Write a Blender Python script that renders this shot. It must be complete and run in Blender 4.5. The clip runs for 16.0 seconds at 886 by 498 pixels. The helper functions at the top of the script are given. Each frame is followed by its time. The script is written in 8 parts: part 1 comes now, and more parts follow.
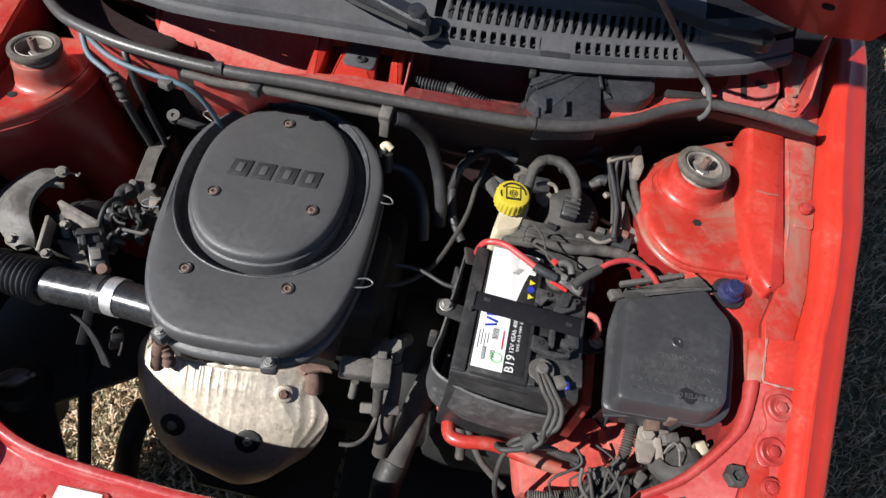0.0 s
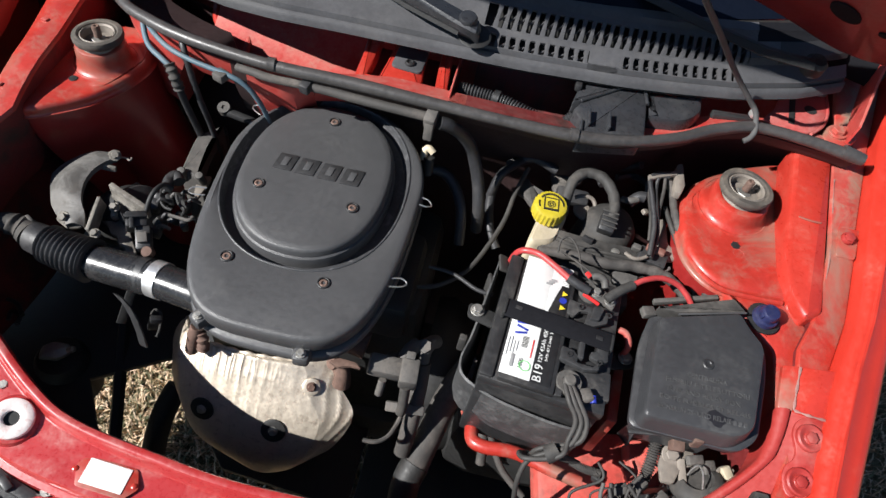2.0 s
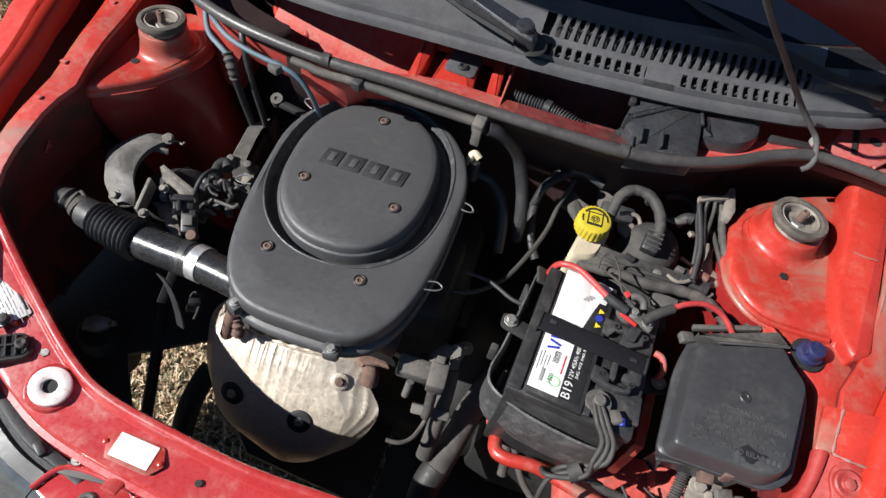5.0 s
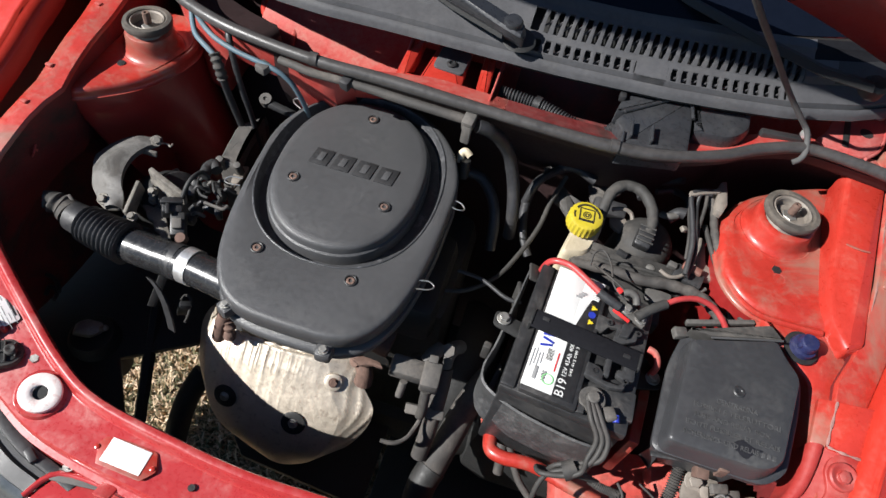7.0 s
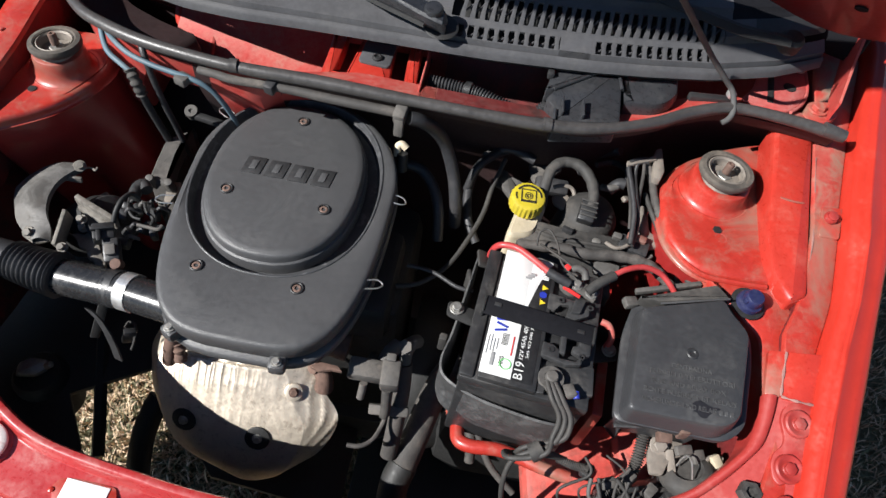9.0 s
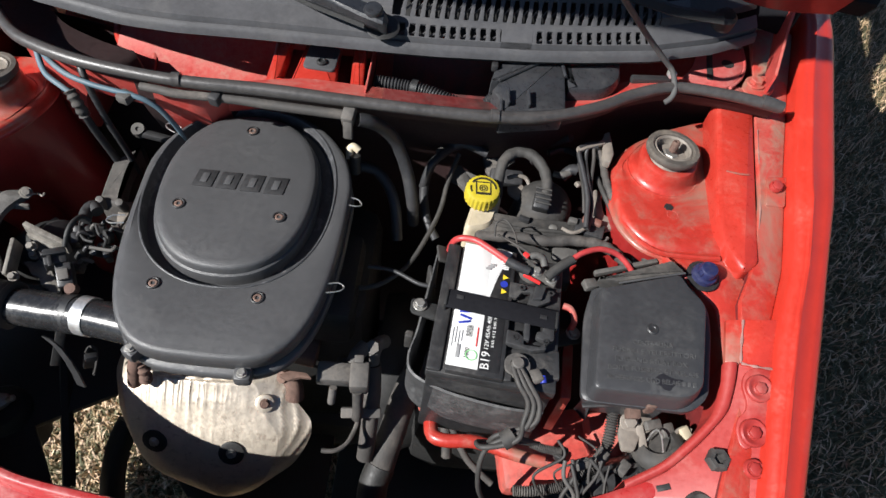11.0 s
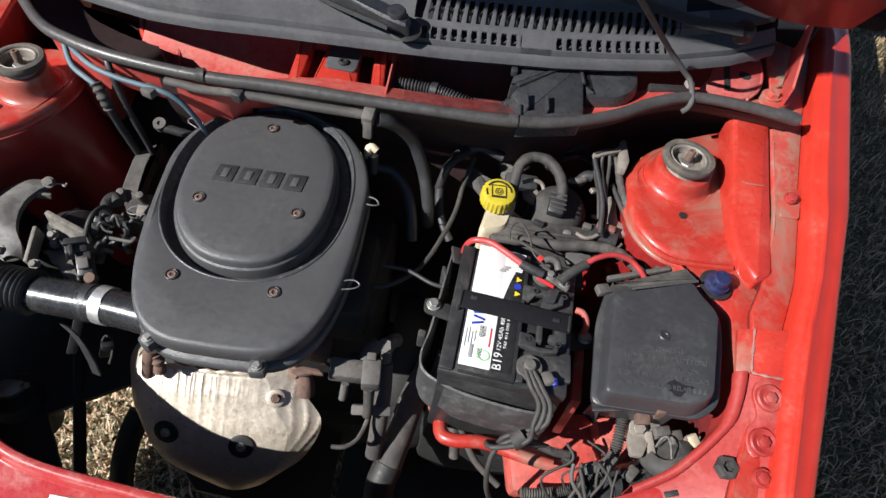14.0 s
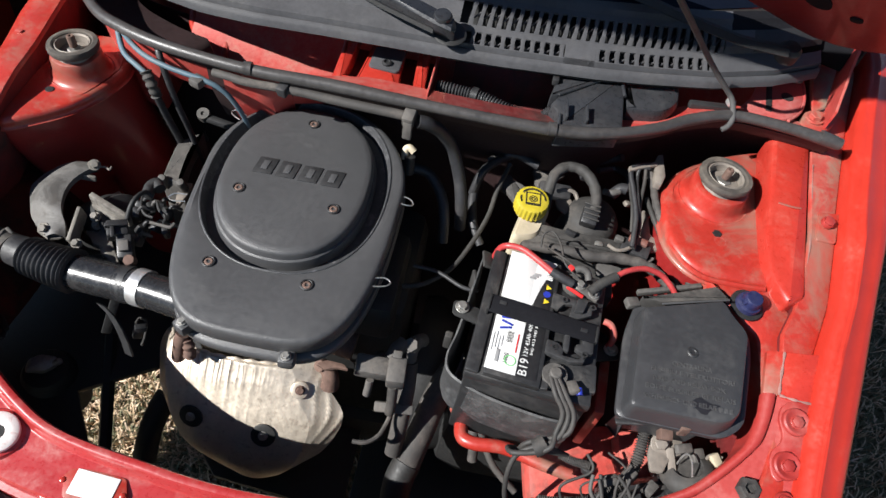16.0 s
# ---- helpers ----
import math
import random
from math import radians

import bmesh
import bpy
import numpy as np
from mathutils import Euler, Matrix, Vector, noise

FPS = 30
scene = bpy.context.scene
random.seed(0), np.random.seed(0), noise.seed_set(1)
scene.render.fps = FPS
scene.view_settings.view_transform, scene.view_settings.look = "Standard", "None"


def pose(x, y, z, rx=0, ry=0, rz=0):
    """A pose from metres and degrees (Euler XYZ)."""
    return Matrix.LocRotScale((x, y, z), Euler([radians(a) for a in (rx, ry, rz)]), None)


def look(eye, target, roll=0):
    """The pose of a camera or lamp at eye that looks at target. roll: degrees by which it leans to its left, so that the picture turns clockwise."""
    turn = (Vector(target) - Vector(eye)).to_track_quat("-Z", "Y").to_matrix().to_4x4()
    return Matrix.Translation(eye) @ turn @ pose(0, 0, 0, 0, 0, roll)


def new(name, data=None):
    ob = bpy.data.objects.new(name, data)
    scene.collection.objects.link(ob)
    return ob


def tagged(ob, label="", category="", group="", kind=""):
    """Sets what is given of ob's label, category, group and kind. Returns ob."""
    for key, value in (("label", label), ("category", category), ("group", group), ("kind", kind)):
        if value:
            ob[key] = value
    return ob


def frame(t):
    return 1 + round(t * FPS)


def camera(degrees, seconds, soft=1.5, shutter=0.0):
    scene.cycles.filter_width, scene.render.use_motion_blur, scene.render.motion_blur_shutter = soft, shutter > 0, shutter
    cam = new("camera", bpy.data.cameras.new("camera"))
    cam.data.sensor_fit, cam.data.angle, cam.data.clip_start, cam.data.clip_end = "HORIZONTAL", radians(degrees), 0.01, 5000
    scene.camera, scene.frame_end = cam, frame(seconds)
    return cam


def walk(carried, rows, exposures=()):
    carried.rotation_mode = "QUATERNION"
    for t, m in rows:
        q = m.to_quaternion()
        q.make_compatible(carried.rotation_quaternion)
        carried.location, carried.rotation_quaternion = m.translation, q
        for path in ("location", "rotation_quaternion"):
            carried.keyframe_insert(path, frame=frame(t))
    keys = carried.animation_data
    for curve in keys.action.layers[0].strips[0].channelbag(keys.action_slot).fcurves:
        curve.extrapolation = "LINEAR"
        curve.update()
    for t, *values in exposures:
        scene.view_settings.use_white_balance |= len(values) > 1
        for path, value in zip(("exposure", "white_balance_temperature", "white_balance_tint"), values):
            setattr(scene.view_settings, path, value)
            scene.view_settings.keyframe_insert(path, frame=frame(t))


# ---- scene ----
cam = camera(67.66, 16.0)
PATH = [
    (0, (0.1101, -0.7863, 1.5658), (0.1736, 0.4169, -0.0305), 12.26),
    (0.5, (0.1091, -0.7919, 1.5682), (0.1514, 0.4171, -0.0245), 12.07),
    (1, (0.1058, -0.7953, 1.5690), (0.1226, 0.4119, -0.0255), 12.35),
    (1.5, (0.1033, -0.7970, 1.5693), (0.0959, 0.4095, -0.0257), 12.54),
    (2, (0.1018, -0.7963, 1.5698), (0.0743, 0.4093, -0.0257), 12.63),
    (2.5, (0.1004, -0.7946, 1.5706), (0.0525, 0.4084, -0.0264), 12.71),
    (3, (0.0996, -0.7924, 1.5708), (0.0289, 0.4070, -0.0281), 12.78),
    (3.5, (0.1007, -0.7893, 1.5705), (0.0071, 0.4030, -0.0326), 12.66),
    (4, (0.1009, -0.7890, 1.5699), (-0.0143, 0.3988, -0.0350), 12.66),
    (6.5, (0.1072, -0.7834, 1.5676), (-0.0532, 0.3881, -0.0454), 12.57),
    (7, (0.1088, -0.7810, 1.5668), (-0.0243, 0.3953, -0.0452), 12.20),
    (7.5, (0.1114, -0.7763, 1.5659), (0.0154, 0.4019, -0.0474), 11.90),
    (8, (0.1162, -0.7714, 1.5654), (0.0527, 0.4058, -0.0503), 11.59),
    (8.5, (0.1225, -0.7679, 1.5641), (0.0861, 0.4091, -0.0525), 11.11),
    (9, (0.1282, -0.7662, 1.5649), (0.1182, 0.4121, -0.0511), 10.70),
    (9.5, (0.1337, -0.7678, 1.5644), (0.1480, 0.4154, -0.0480), 10.34),
    (12, (0.1512, -0.7801, 1.5660), (0.2410, 0.4189, -0.0322), 9.09),
    (12.5, (0.1485, -0.7826, 1.5660), (0.2335, 0.4184, -0.0310), 9.04),
    (13, (0.1447, -0.7852, 1.5661), (0.2214, 0.4194, -0.0285), 9.38),
    (13.5, (0.1409, -0.7868, 1.5667), (0.2069, 0.4205, -0.0265), 9.75),
    (14, (0.1353, -0.7886, 1.5665), (0.1890, 0.4209, -0.0254), 10.29),
    (14.5, (0.1308, -0.7892, 1.5673), (0.1645, 0.4202, -0.0252), 10.44),
    (15, (0.1257, -0.7906, 1.5674), (0.1420, 0.4195, -0.0249), 10.78),
    (15.5, (0.1219, -0.7944, 1.5679), (0.1223, 0.4168, -0.0237), 11.07),
    (16, (0.1197, -0.7986, 1.5689), (0.1082, 0.4149, -0.0208), 11.25),
]
walk(cam, [(t, look(eye, target, roll)) for t, eye, target, roll in PATH])

# ---- light ----
SUN_ELEV, SUN_AZ = radians(38), radians(30)
world = bpy.data.worlds.new("sky")
scene.world = world
world.use_nodes = True
wn = world.node_tree
sky = wn.nodes.new("ShaderNodeTexSky")
sky.sky_type = 'NISHITA'
sky.sun_disc = False
sky.dust_density = 0.0
sky.ozone_density = 4.0
sky.sun_elevation = SUN_ELEV
sky.sun_rotation = radians(270) - SUN_AZ
wn.links.new(sky.outputs[0], wn.nodes["Background"].inputs[0])
wn.nodes["Background"].inputs[1].default_value = 0.046
sun_data = bpy.data.lights.new("sun", 'SUN')
sun_data.energy = 5.0
sun_data.angle = radians(0.5)
sun_data.color = (1.0, 0.985, 0.96)
sun = new("sun", sun_data)
SUN_DIR = Vector((math.cos(SUN_AZ) * math.cos(SUN_ELEV), math.sin(SUN_AZ) * math.cos(SUN_ELEV), -math.sin(SUN_ELEV)))
sun.matrix_world = look((-3, -2, 4), Vector((-3, -2, 4)) + SUN_DIR)
scene.view_settings.exposure = 0.87

# ---- building helpers ----
BASE = {}


def finish(bm, angle=38.0):
    bmesh.ops.recalc_face_normals(bm, faces=bm.faces[:])
    lim = radians(angle)
    for f in bm.faces:
        f.smooth = True
    for e in bm.edges:
        if len(e.link_faces) == 2 and e.calc_face_angle(0.0) > lim:
            e.smooth = False
    return bm


def thing(name, at, label, category, group="", kind=""):
    ob = new(name)
    ob.location = at
    ob.empty_display_size = 0.02
    BASE[ob] = Vector(at)
    return tagged(ob, label, category, group, kind)


def part(name, bm, material, parent=None, label="", angle=38.0):
    finish(bm, angle)
    base = BASE.get(parent, Vector((0, 0, 0)))
    if parent is not None:
        bmesh.ops.translate(bm, vec=-base, verts=bm.verts[:])
    me = bpy.data.meshes.new(name)
    bm.to_mesh(me)
    bm.free()
    me.materials.append(material)
    ob = new(name, me)
    if parent is not None:
        ob.parent = parent
    BASE[ob] = base
    if label:
        ob["label"] = label
    return ob


def solo(name, bm, material, label, category, group="", kind="", angle=38.0):
    """A thing that is one mesh."""
    return tagged(part(name, bm, material, None, "", angle), label, category, group, kind)


def smooth(pts, n=6, closed=False):
    """A Catmull-Rom line through the points."""
    p = [Vector(q) for q in pts]
    out, m = [], len(p)
    for i in range(m if closed else m - 1):
        if closed:
            a, b, c, d = p[i - 1], p[i], p[(i + 1) % m], p[(i + 2) % m]
        else:
            a, b, c, d = p[max(i - 1, 0)], p[i], p[i + 1], p[min(i + 2, m - 1)]
        for k in range(n):
            t = k / n
            out.append(0.5 * ((2 * b) + (c - a) * t + (2 * a - 5 * b + 4 * c - d) * t * t + (3 * b - a - 3 * c + d) * t ** 3))
    if not closed:
        out.append(p[-1].copy())
    return out


def rounded(pts, r=0.01, seg=4):
    """A 2D polygon with rounded corners; r may be a list."""
    out, m = [], len(pts)
    for i in range(m):
        rr = r[i] if isinstance(r, (list, tuple)) else r
        b = Vector(pts[i][:2])
        u, v = Vector(pts[i - 1][:2]) - b, Vector(pts[(i + 1) % m][:2]) - b
        s = min(rr, 0.45 * u.length, 0.45 * v.length)
        p, q = b + u.normalized() * s, b + v.normalized() * s
        for k in range(seg + 1):
            t = k / seg
            w = p * (1 - t) ** 2 + b * 2 * t * (1 - t) + q * t * t
            out.append((w.x, w.y))
    return out


def inset(loop, d):
    """A closed 2D loop moved inwards by d (counter-clockwise loops shrink)."""
    m, out = len(loop), []
    area = sum(loop[i - 1][0] * loop[i][1] - loop[i][0] * loop[i - 1][1] for i in range(m))
    sign = 1 if area > 0 else -1
    for i in range(m):
        a, b, c = Vector(loop[i - 1]), Vector(loop[i]), Vector(loop[(i + 1) % m])
        t = (c - a)
        if t.length < 1e-9:
            out.append(tuple(b))
            continue
        t.normalize()
        nrm = Vector((-t.y, t.x)) * sign
        out.append(tuple(b + nrm * d))
    return out


def loft(bm, loops, closed=True, cap0=True, cap1=True):
    rows = [[bm.verts.new(q) for q in lp] for lp in loops]
    m = len(rows[0])
    for a, b in zip(rows, rows[1:]):
        for i in range(m if closed else m - 1):
            j = (i + 1) % m
            try:
                bm.faces.new((a[i], a[j], b[j], b[i]))
            except ValueError:
                pass
    if cap0 and closed:
        bm.faces.new(rows[0])
    if cap1 and closed:
        bm.faces.new(rows[-1])
    return bm


def shrunk(loop, factors, fz):
    """Copies of a loop drawn in towards its middle, to close a curved top evenly."""
    n = len(loop)
    cx, cy = sum(q[0] for q in loop) / n, sum(q[1] for q in loop) / n
    out = []
    for f in factors:
        pts = [(cx + (q[0] - cx) * f, cy + (q[1] - cy) * f) for q in loop]
        out.append([(x, y, fz(x, y)) for x, y in pts])
    return out


def slab(outline, z0, z1, bevel=0.003, fz=None, bm=None):
    """A plate over an outline with rounded upper and lower edges. fz(x, y) adds to the height."""
    bm = bm or bmesh.new()
    fz = fz or (lambda x, y: 0.0)
    b = min(bevel, (z1 - z0) * 0.45)
    steps = [(b, z0), (0, z0 + b), (0, z1 - b), (0.3 * b, z1 - 0.3 * b), (b, z1)]
    loops = []
    for d, z in steps:
        loops.append([(x, y, z + fz(x, y)) for x, y in inset(outline, d)])
    return loft(bm, loops)


def tube(pts, r, n=10, steps=5, bm=None, caps=True, raw=False):
    """A round tube along a smooth line; r may be a function of 0..1."""
    bm = bm or bmesh.new()
    line = [Vector(p) for p in pts] if raw else smooth(pts, steps)
    rad = r if callable(r) else (lambda t: r)
    side, loops, m = None, [], len(line)
    for i, p in enumerate(line):
        d = (line[min(i + 1, m - 1)] - line[max(i - 1, 0)]).normalized()
        if side is None:
            side = d.cross(Vector((0, 0, 1)))
            if side.length < 0.1:
                side = d.cross(Vector((0, 1, 0)))
        side = (side - d * side.dot(d)).normalized()
        up, rr = side.cross(d), rad(i / (m - 1))
        loops.append([p + (side * math.cos(a) + up * math.sin(a)) * rr for a in (2 * math.pi * k / n for k in range(n))])
    return loft(bm, loops, True, caps, caps)


def lathe(profile, at=(0, 0, 0), axis=(0, 0, 1), n=24, bm=None, caps=True):
    """A turned shape: profile rows of radius and height along the axis."""
    bm = bm or bmesh.new()
    m = Matrix.Translation(at) @ Vector(axis).to_track_quat("Z", "Y").to_matrix().to_4x4()
    loops = [[m @ Vector((r * math.cos(2 * math.pi * k / n), r * math.sin(2 * math.pi * k / n), z)) for k in range(n)] for r, z in profile]
    return loft(bm, loops, True, caps, caps)


def block(size, m, bevel=0.003, bm=None, seg=2):
    """A bevelled box of that size at the pose m."""
    b = bmesh.new()
    bmesh.ops.create_cube(b, size=1.0)
    bmesh.ops.scale(b, vec=size, verts=b.verts[:])
    if bevel > 0:
        bmesh.ops.bevel(b, geom=b.edges[:], offset=min(bevel, 0.45 * min(size)), segments=seg, profile=0.5, affect='EDGES')
    bmesh.ops.transform(b, matrix=m, verts=b.verts[:])
    return b if bm is None else merge(bm, b)


def merge(bm, other):
    me = bpy.data.meshes.new("tmp")
    other.to_mesh(me)
    bm.from_mesh(me)
    other.free()
    bpy.data.meshes.remove(me)
    return bm


def sheet(f, nu, nv, thick=0.0, closed_u=False, bm=None):
    """A surface f(u, v) over 0..1, given thickness downwards."""
    bm = bm or bmesh.new()
    vs = [[bm.verts.new(f(i / nu, j / nv)) for j in range(nv + 1)] for i in range(nu + 1)]
    fs = []
    for i in range(nu):
        for j in range(nv):
            fs.append(bm.faces.new((vs[i][j], vs[i + 1][j], vs[i + 1][j + 1], vs[i][j + 1])))
    if thick:
        bmesh.ops.recalc_face_normals(bm, faces=fs)
        bmesh.ops.solidify(bm, geom=fs, thickness=thick)
    return bm


def strip(sections, thick=0.0):
    """A surface through rows of points, one row per section."""
    bm = bmesh.new()
    loft(bm, sections, closed=False)
    if thick:
        bmesh.ops.recalc_face_normals(bm, faces=bm.faces[:])
        bmesh.ops.solidify(bm, geom=bm.faces[:], thickness=thick)
    return bm


def interp(x, rows):
    """Linear values between rows of x, value."""
    return float(np.interp(x, [r[0] for r in rows], [r[1] for r in rows]))


def bolt(at, r=0.006, h=0.006, axis=(0, 0, 1), flange=1.45):
    bm = lathe([(r * flange, 0), (r * flange, h * 0.25), (r * flange * 0.95, h * 0.32)], at, axis, 18)
    m = Matrix.Translation(at) @ Vector(axis).to_track_quat("Z", "Y").to_matrix().to_4x4()
    head = [(r, h * 0.3), (r, h * 0.9), (r * 0.88, h)]
    loops = [[m @ Vector((q * math.cos(k * math.pi / 3), q * math.sin(k * math.pi / 3), z)) for k in range(6)] for q, z in head]
    return loft(bm, loops)


def lettering(name, words, size, m, material, parent, depth=0.0002, label="", width=0.0):
    """Words in the built-in font as a thin raised mesh at the pose m, centred."""
    cu = bpy.data.curves.new(name, 'FONT')
    cu.body, cu.size, cu.extrude, cu.align_x, cu.align_y, cu.resolution_u = words, size, depth, 'CENTER', 'CENTER', 2
    tmp = new("tmp_words", cu)
    dg = bpy.context.evaluated_depsgraph_get()
    me = bpy.data.meshes.new_from_object(tmp.evaluated_get(dg))
    bpy.data.objects.remove(tmp)
    bm = bmesh.new()
    bm.from_mesh(me)
    bpy.data.meshes.remove(me)
    if width:
        xs = [v.co.x for v in bm.verts]
        bmesh.ops.scale(bm, vec=(width / (max(xs) - min(xs)), 1, 1), verts=bm.verts[:])
    bmesh.ops.transform(bm, matrix=m, verts=bm.verts[:])
    return part(name, bm, material, parent, label)


# ---- materials ----
def surface(name, color, rough=0.5, metal=0.0, coat=0.0, dust=0.0, dust_color=(0.32, 0.27, 0.22), scale=30.0, bump=0.1, vary=0.12,
            fine=400.0, up=0.0, second=None, second_amount=0.0, second_scale=12.0, spec=0.5, dust_scale=14.0, grime=130.0):
    """A worn surface: two scales of colour change, dust that settles in patches, a second colour in stains, fine relief."""
    mt = bpy.data.materials.new(name)
    mt.use_nodes = True
    nt = mt.node_tree
    N, L = nt.nodes, nt.links
    bsdf = N["Principled BSDF"]
    geo = N.new("ShaderNodeNewGeometry")
    info = N.new("ShaderNodeObjectInfo")

    def tex(s, detail=4.0, rgh=0.55, dist=0.0):
        n = N.new("ShaderNodeTexNoise")
        n.inputs["Scale"].default_value, n.inputs["Detail"].default_value = s, detail
        n.inputs["Roughness"].default_value, n.inputs["Distortion"].default_value = rgh, dist
        L.new(geo.outputs["Position"], n.inputs["Vector"])
        return n.outputs["Fac"]

    def ramp(v, a, b, lo=0.0, hi=1.0):
        n = N.new("ShaderNodeMapRange")
        n.inputs[1].default_value, n.inputs[2].default_value, n.inputs[3].default_value, n.inputs[4].default_value = a, b, lo, hi
        L.new(v, n.inputs[0])
        return n.outputs[0]

    def mul(a, b):
        n = N.new("ShaderNodeMath")
        n.operation = 'MULTIPLY'
        for k, v in ((0, a), (1, b)):
            if isinstance(v, float):
                n.inputs[k].default_value = v
            else:
                L.new(v, n.inputs[k])
        return n.outputs[0]

    def mixc(f, a, b):
        n = N.new("ShaderNodeMix")
        n.data_type = 'RGBA'
        if isinstance(f, float):
            n.inputs[0].default_value = f
        else:
            L.new(f, n.inputs[0])
        for k, v in ((6, a), (7, b)):
            if isinstance(v, tuple):
                n.inputs[k].default_value = (*v, 1)
            else:
                L.new(v, n.inputs[k])
        return n.outputs[2]

    big, small = tex(scale), tex(fine, 3.0)
    mid = tex(grime, 7.0, 0.68, 0.3)
    dark = tuple(c * (1 - vary * 1.6) for c in color)
    light = tuple(min(1, c * (1 + vary * 1.6)) for c in color)
    col = mixc(ramp(big, 0.3, 0.7), dark, light)
    col = mixc(ramp(mid, 0.36, 0.66), mixc(min(1.0, vary * 1.3), col, tuple(c * 0.45 for c in color)), mixc(min(1.0, vary * 1.3), col, tuple(min(1, c * 1.7 + 0.01) for c in color)))
    col = mixc(ramp(small, 0.3, 0.75, 0.0, vary * 1.5), col, tuple(min(1, c * 1.5 + 0.01) for c in color))
    roughness = ramp(mid, 0.3, 0.7, max(0.02, rough - 0.09), min(1, rough + 0.11))
    if second:
        m2 = ramp(tex(second_scale, 6.0, 0.65, 0.6), 0.62 - 0.3 * second_amount, 0.72 - 0.2 * second_amount, 0.0, min(1.0, second_amount * 1.6))
        col = mixc(m2, col, second)
    if dust > 0:
        d = ramp(tex(dust_scale, 7.0, 0.62, 0.4), 0.62 - 0.35 * dust, 0.85 - 0.2 * dust)
        d = mul(d, ramp(mid, 0.38, 0.62, 0.35, 1.0))
        d = mul(d, ramp(tex(fine * 0.5, 2.0), 0.25, 0.65, 0.65, 1.0))
        if up > 0:
            sep = N.new("ShaderNodeSeparateXYZ")
            L.new(geo.outputs["Normal"], sep.inputs[0])
            d = mul(d, ramp(sep.outputs[2], 0.0, 0.9, 1.0 - up, 1.0))
        d = mul(d, min(1.0, 0.4 + dust))
        col = mixc(d, col, dust_color)
        add = N.new("ShaderNodeMath")
        add.operation, add.use_clamp = 'MULTIPLY_ADD', True
        L.new(d, add.inputs[0])
        add.inputs[1].default_value = 0.45
        L.new(roughness, add.inputs[2])
        roughness = add.outputs[0]
        if coat:
            inv = ramp(d, 0.0, 0.6, coat, coat * 0.1)
            L.new(inv, bsdf.inputs["Coat Weight"])
    elif coat:
        bsdf.inputs["Coat Weight"].default_value = coat
    bsdf.inputs["Coat Roughness"].default_value = 0.08
    L.new(col, bsdf.inputs["Base Color"])
    L.new(roughness, bsdf.inputs["Roughness"])
    bsdf.inputs["Metallic"].default_value = metal
    bsdf.inputs["Specular IOR Level"].default_value = spec
    if bump > 0:
        bp = N.new("ShaderNodeBump")
        bp.inputs["Strength"].default_value = bump
        bp.inputs["Distance"].default_value = 0.002
        L.new(small, bp.inputs["Height"])
        bp2 = N.new("ShaderNodeBump")
        bp2.inputs["Strength"].default_value = bump
        bp2.inputs["Distance"].default_value = 0.004
        L.new(big, bp2.inputs["Height"])
        L.new(bp2.outputs[0], bp.inputs["Normal"])
        L.new(bp.outputs[0], bsdf.inputs["Normal"])
    return mt


DUST = (0.33, 0.25, 0.21)
M_RED = surface("red_paint", (0.37, 0.027, 0.017), 0.32, 0, 0.5, 0.24, (0.33, 0.15, 0.11), 14, 0.02, 0.08, 500, 0.6)
M_RED_DUSTY = surface("dusty_red_paint", (0.35, 0.026, 0.017), 0.36, 0, 0.3, 0.45, (0.23, 0.12, 0.085), 14, 0.04, 0.1, 500, 0.7, second=(0.21, 0.135, 0.10), second_amount=0.45, second_scale=7, dust_scale=32.0)
# Deeper red that carries the shade of the tower walls.
M_RED_DEEP = surface("shaded_wall_red_paint", (0.24, 0.014, 0.013), 0.42, 0, 0.3, 0.3, (0.16, 0.07, 0.055), 14, 0.03, 0.12, 500, 0.2)
# Bonnet red, darker than the body paint.
M_HOOD = surface("dark_red_bonnet_paint", (0.13, 0.009, 0.009), 0.42, 0, 0.3, 0.3, (0.12, 0.05, 0.04), 14, 0.03, 0.12, 500, 0.2)
M_FENDER = surface("polished_red_paint", (0.40, 0.025, 0.014), 0.36, 0, 0.12, 0.10, (0.33, 0.15, 0.11), 14, 0.01, 0.05, 500, 0.6)
M_SILT = surface("brown_silted_red_paint", (0.36, 0.035, 0.026), 0.5, 0, 0.15, 0.75, (0.25, 0.17, 0.125), 18, 0.06, 0.12, 500, 0.3, second=(0.24, 0.165, 0.12), second_amount=0.6, second_scale=14, dust_scale=20.0)
M_RED_DULL = surface("faded_red_paint", (0.38, 0.034, 0.028), 0.5, 0, 0.15, 0.65, (0.32, 0.19, 0.15), 16, 0.05, 0.12, 450, 0.5)
# Red darkened both for grime and for shade in the bay's recesses.
M_RED_GRIME_SHADE = surface("grime_and_shade_red_paint", (0.12, 0.009, 0.009), 0.6, 0, 0.05, 0.3, (0.12, 0.06, 0.05), 12, 0.06, 0.25, 400, 0.3, second=(0.02, 0.014, 0.012), second_amount=0.55, second_scale=7)
M_PANEL = surface("chalky_red_paint", (0.36, 0.026, 0.026), 0.30, 0, 0.8, 0.45, (0.40, 0.19, 0.17), 10, 0.02, 0.05, 500, 0.92, dust_scale=16.0)
M_CORNER = surface("dull_red_paint", (0.285, 0.026, 0.022), 0.42, 0, 0.2, 0.35, (0.29, 0.13, 0.11), 14, 0.03, 0.08, 500, 0.5)
M_SEALANT = surface("grey_seam_sealant", (0.2, 0.10, 0.085), 0.7, 0, 0, 0.4, (0.2, 0.13, 0.11), 60, 0.1, 0.2, 500, 0.2)
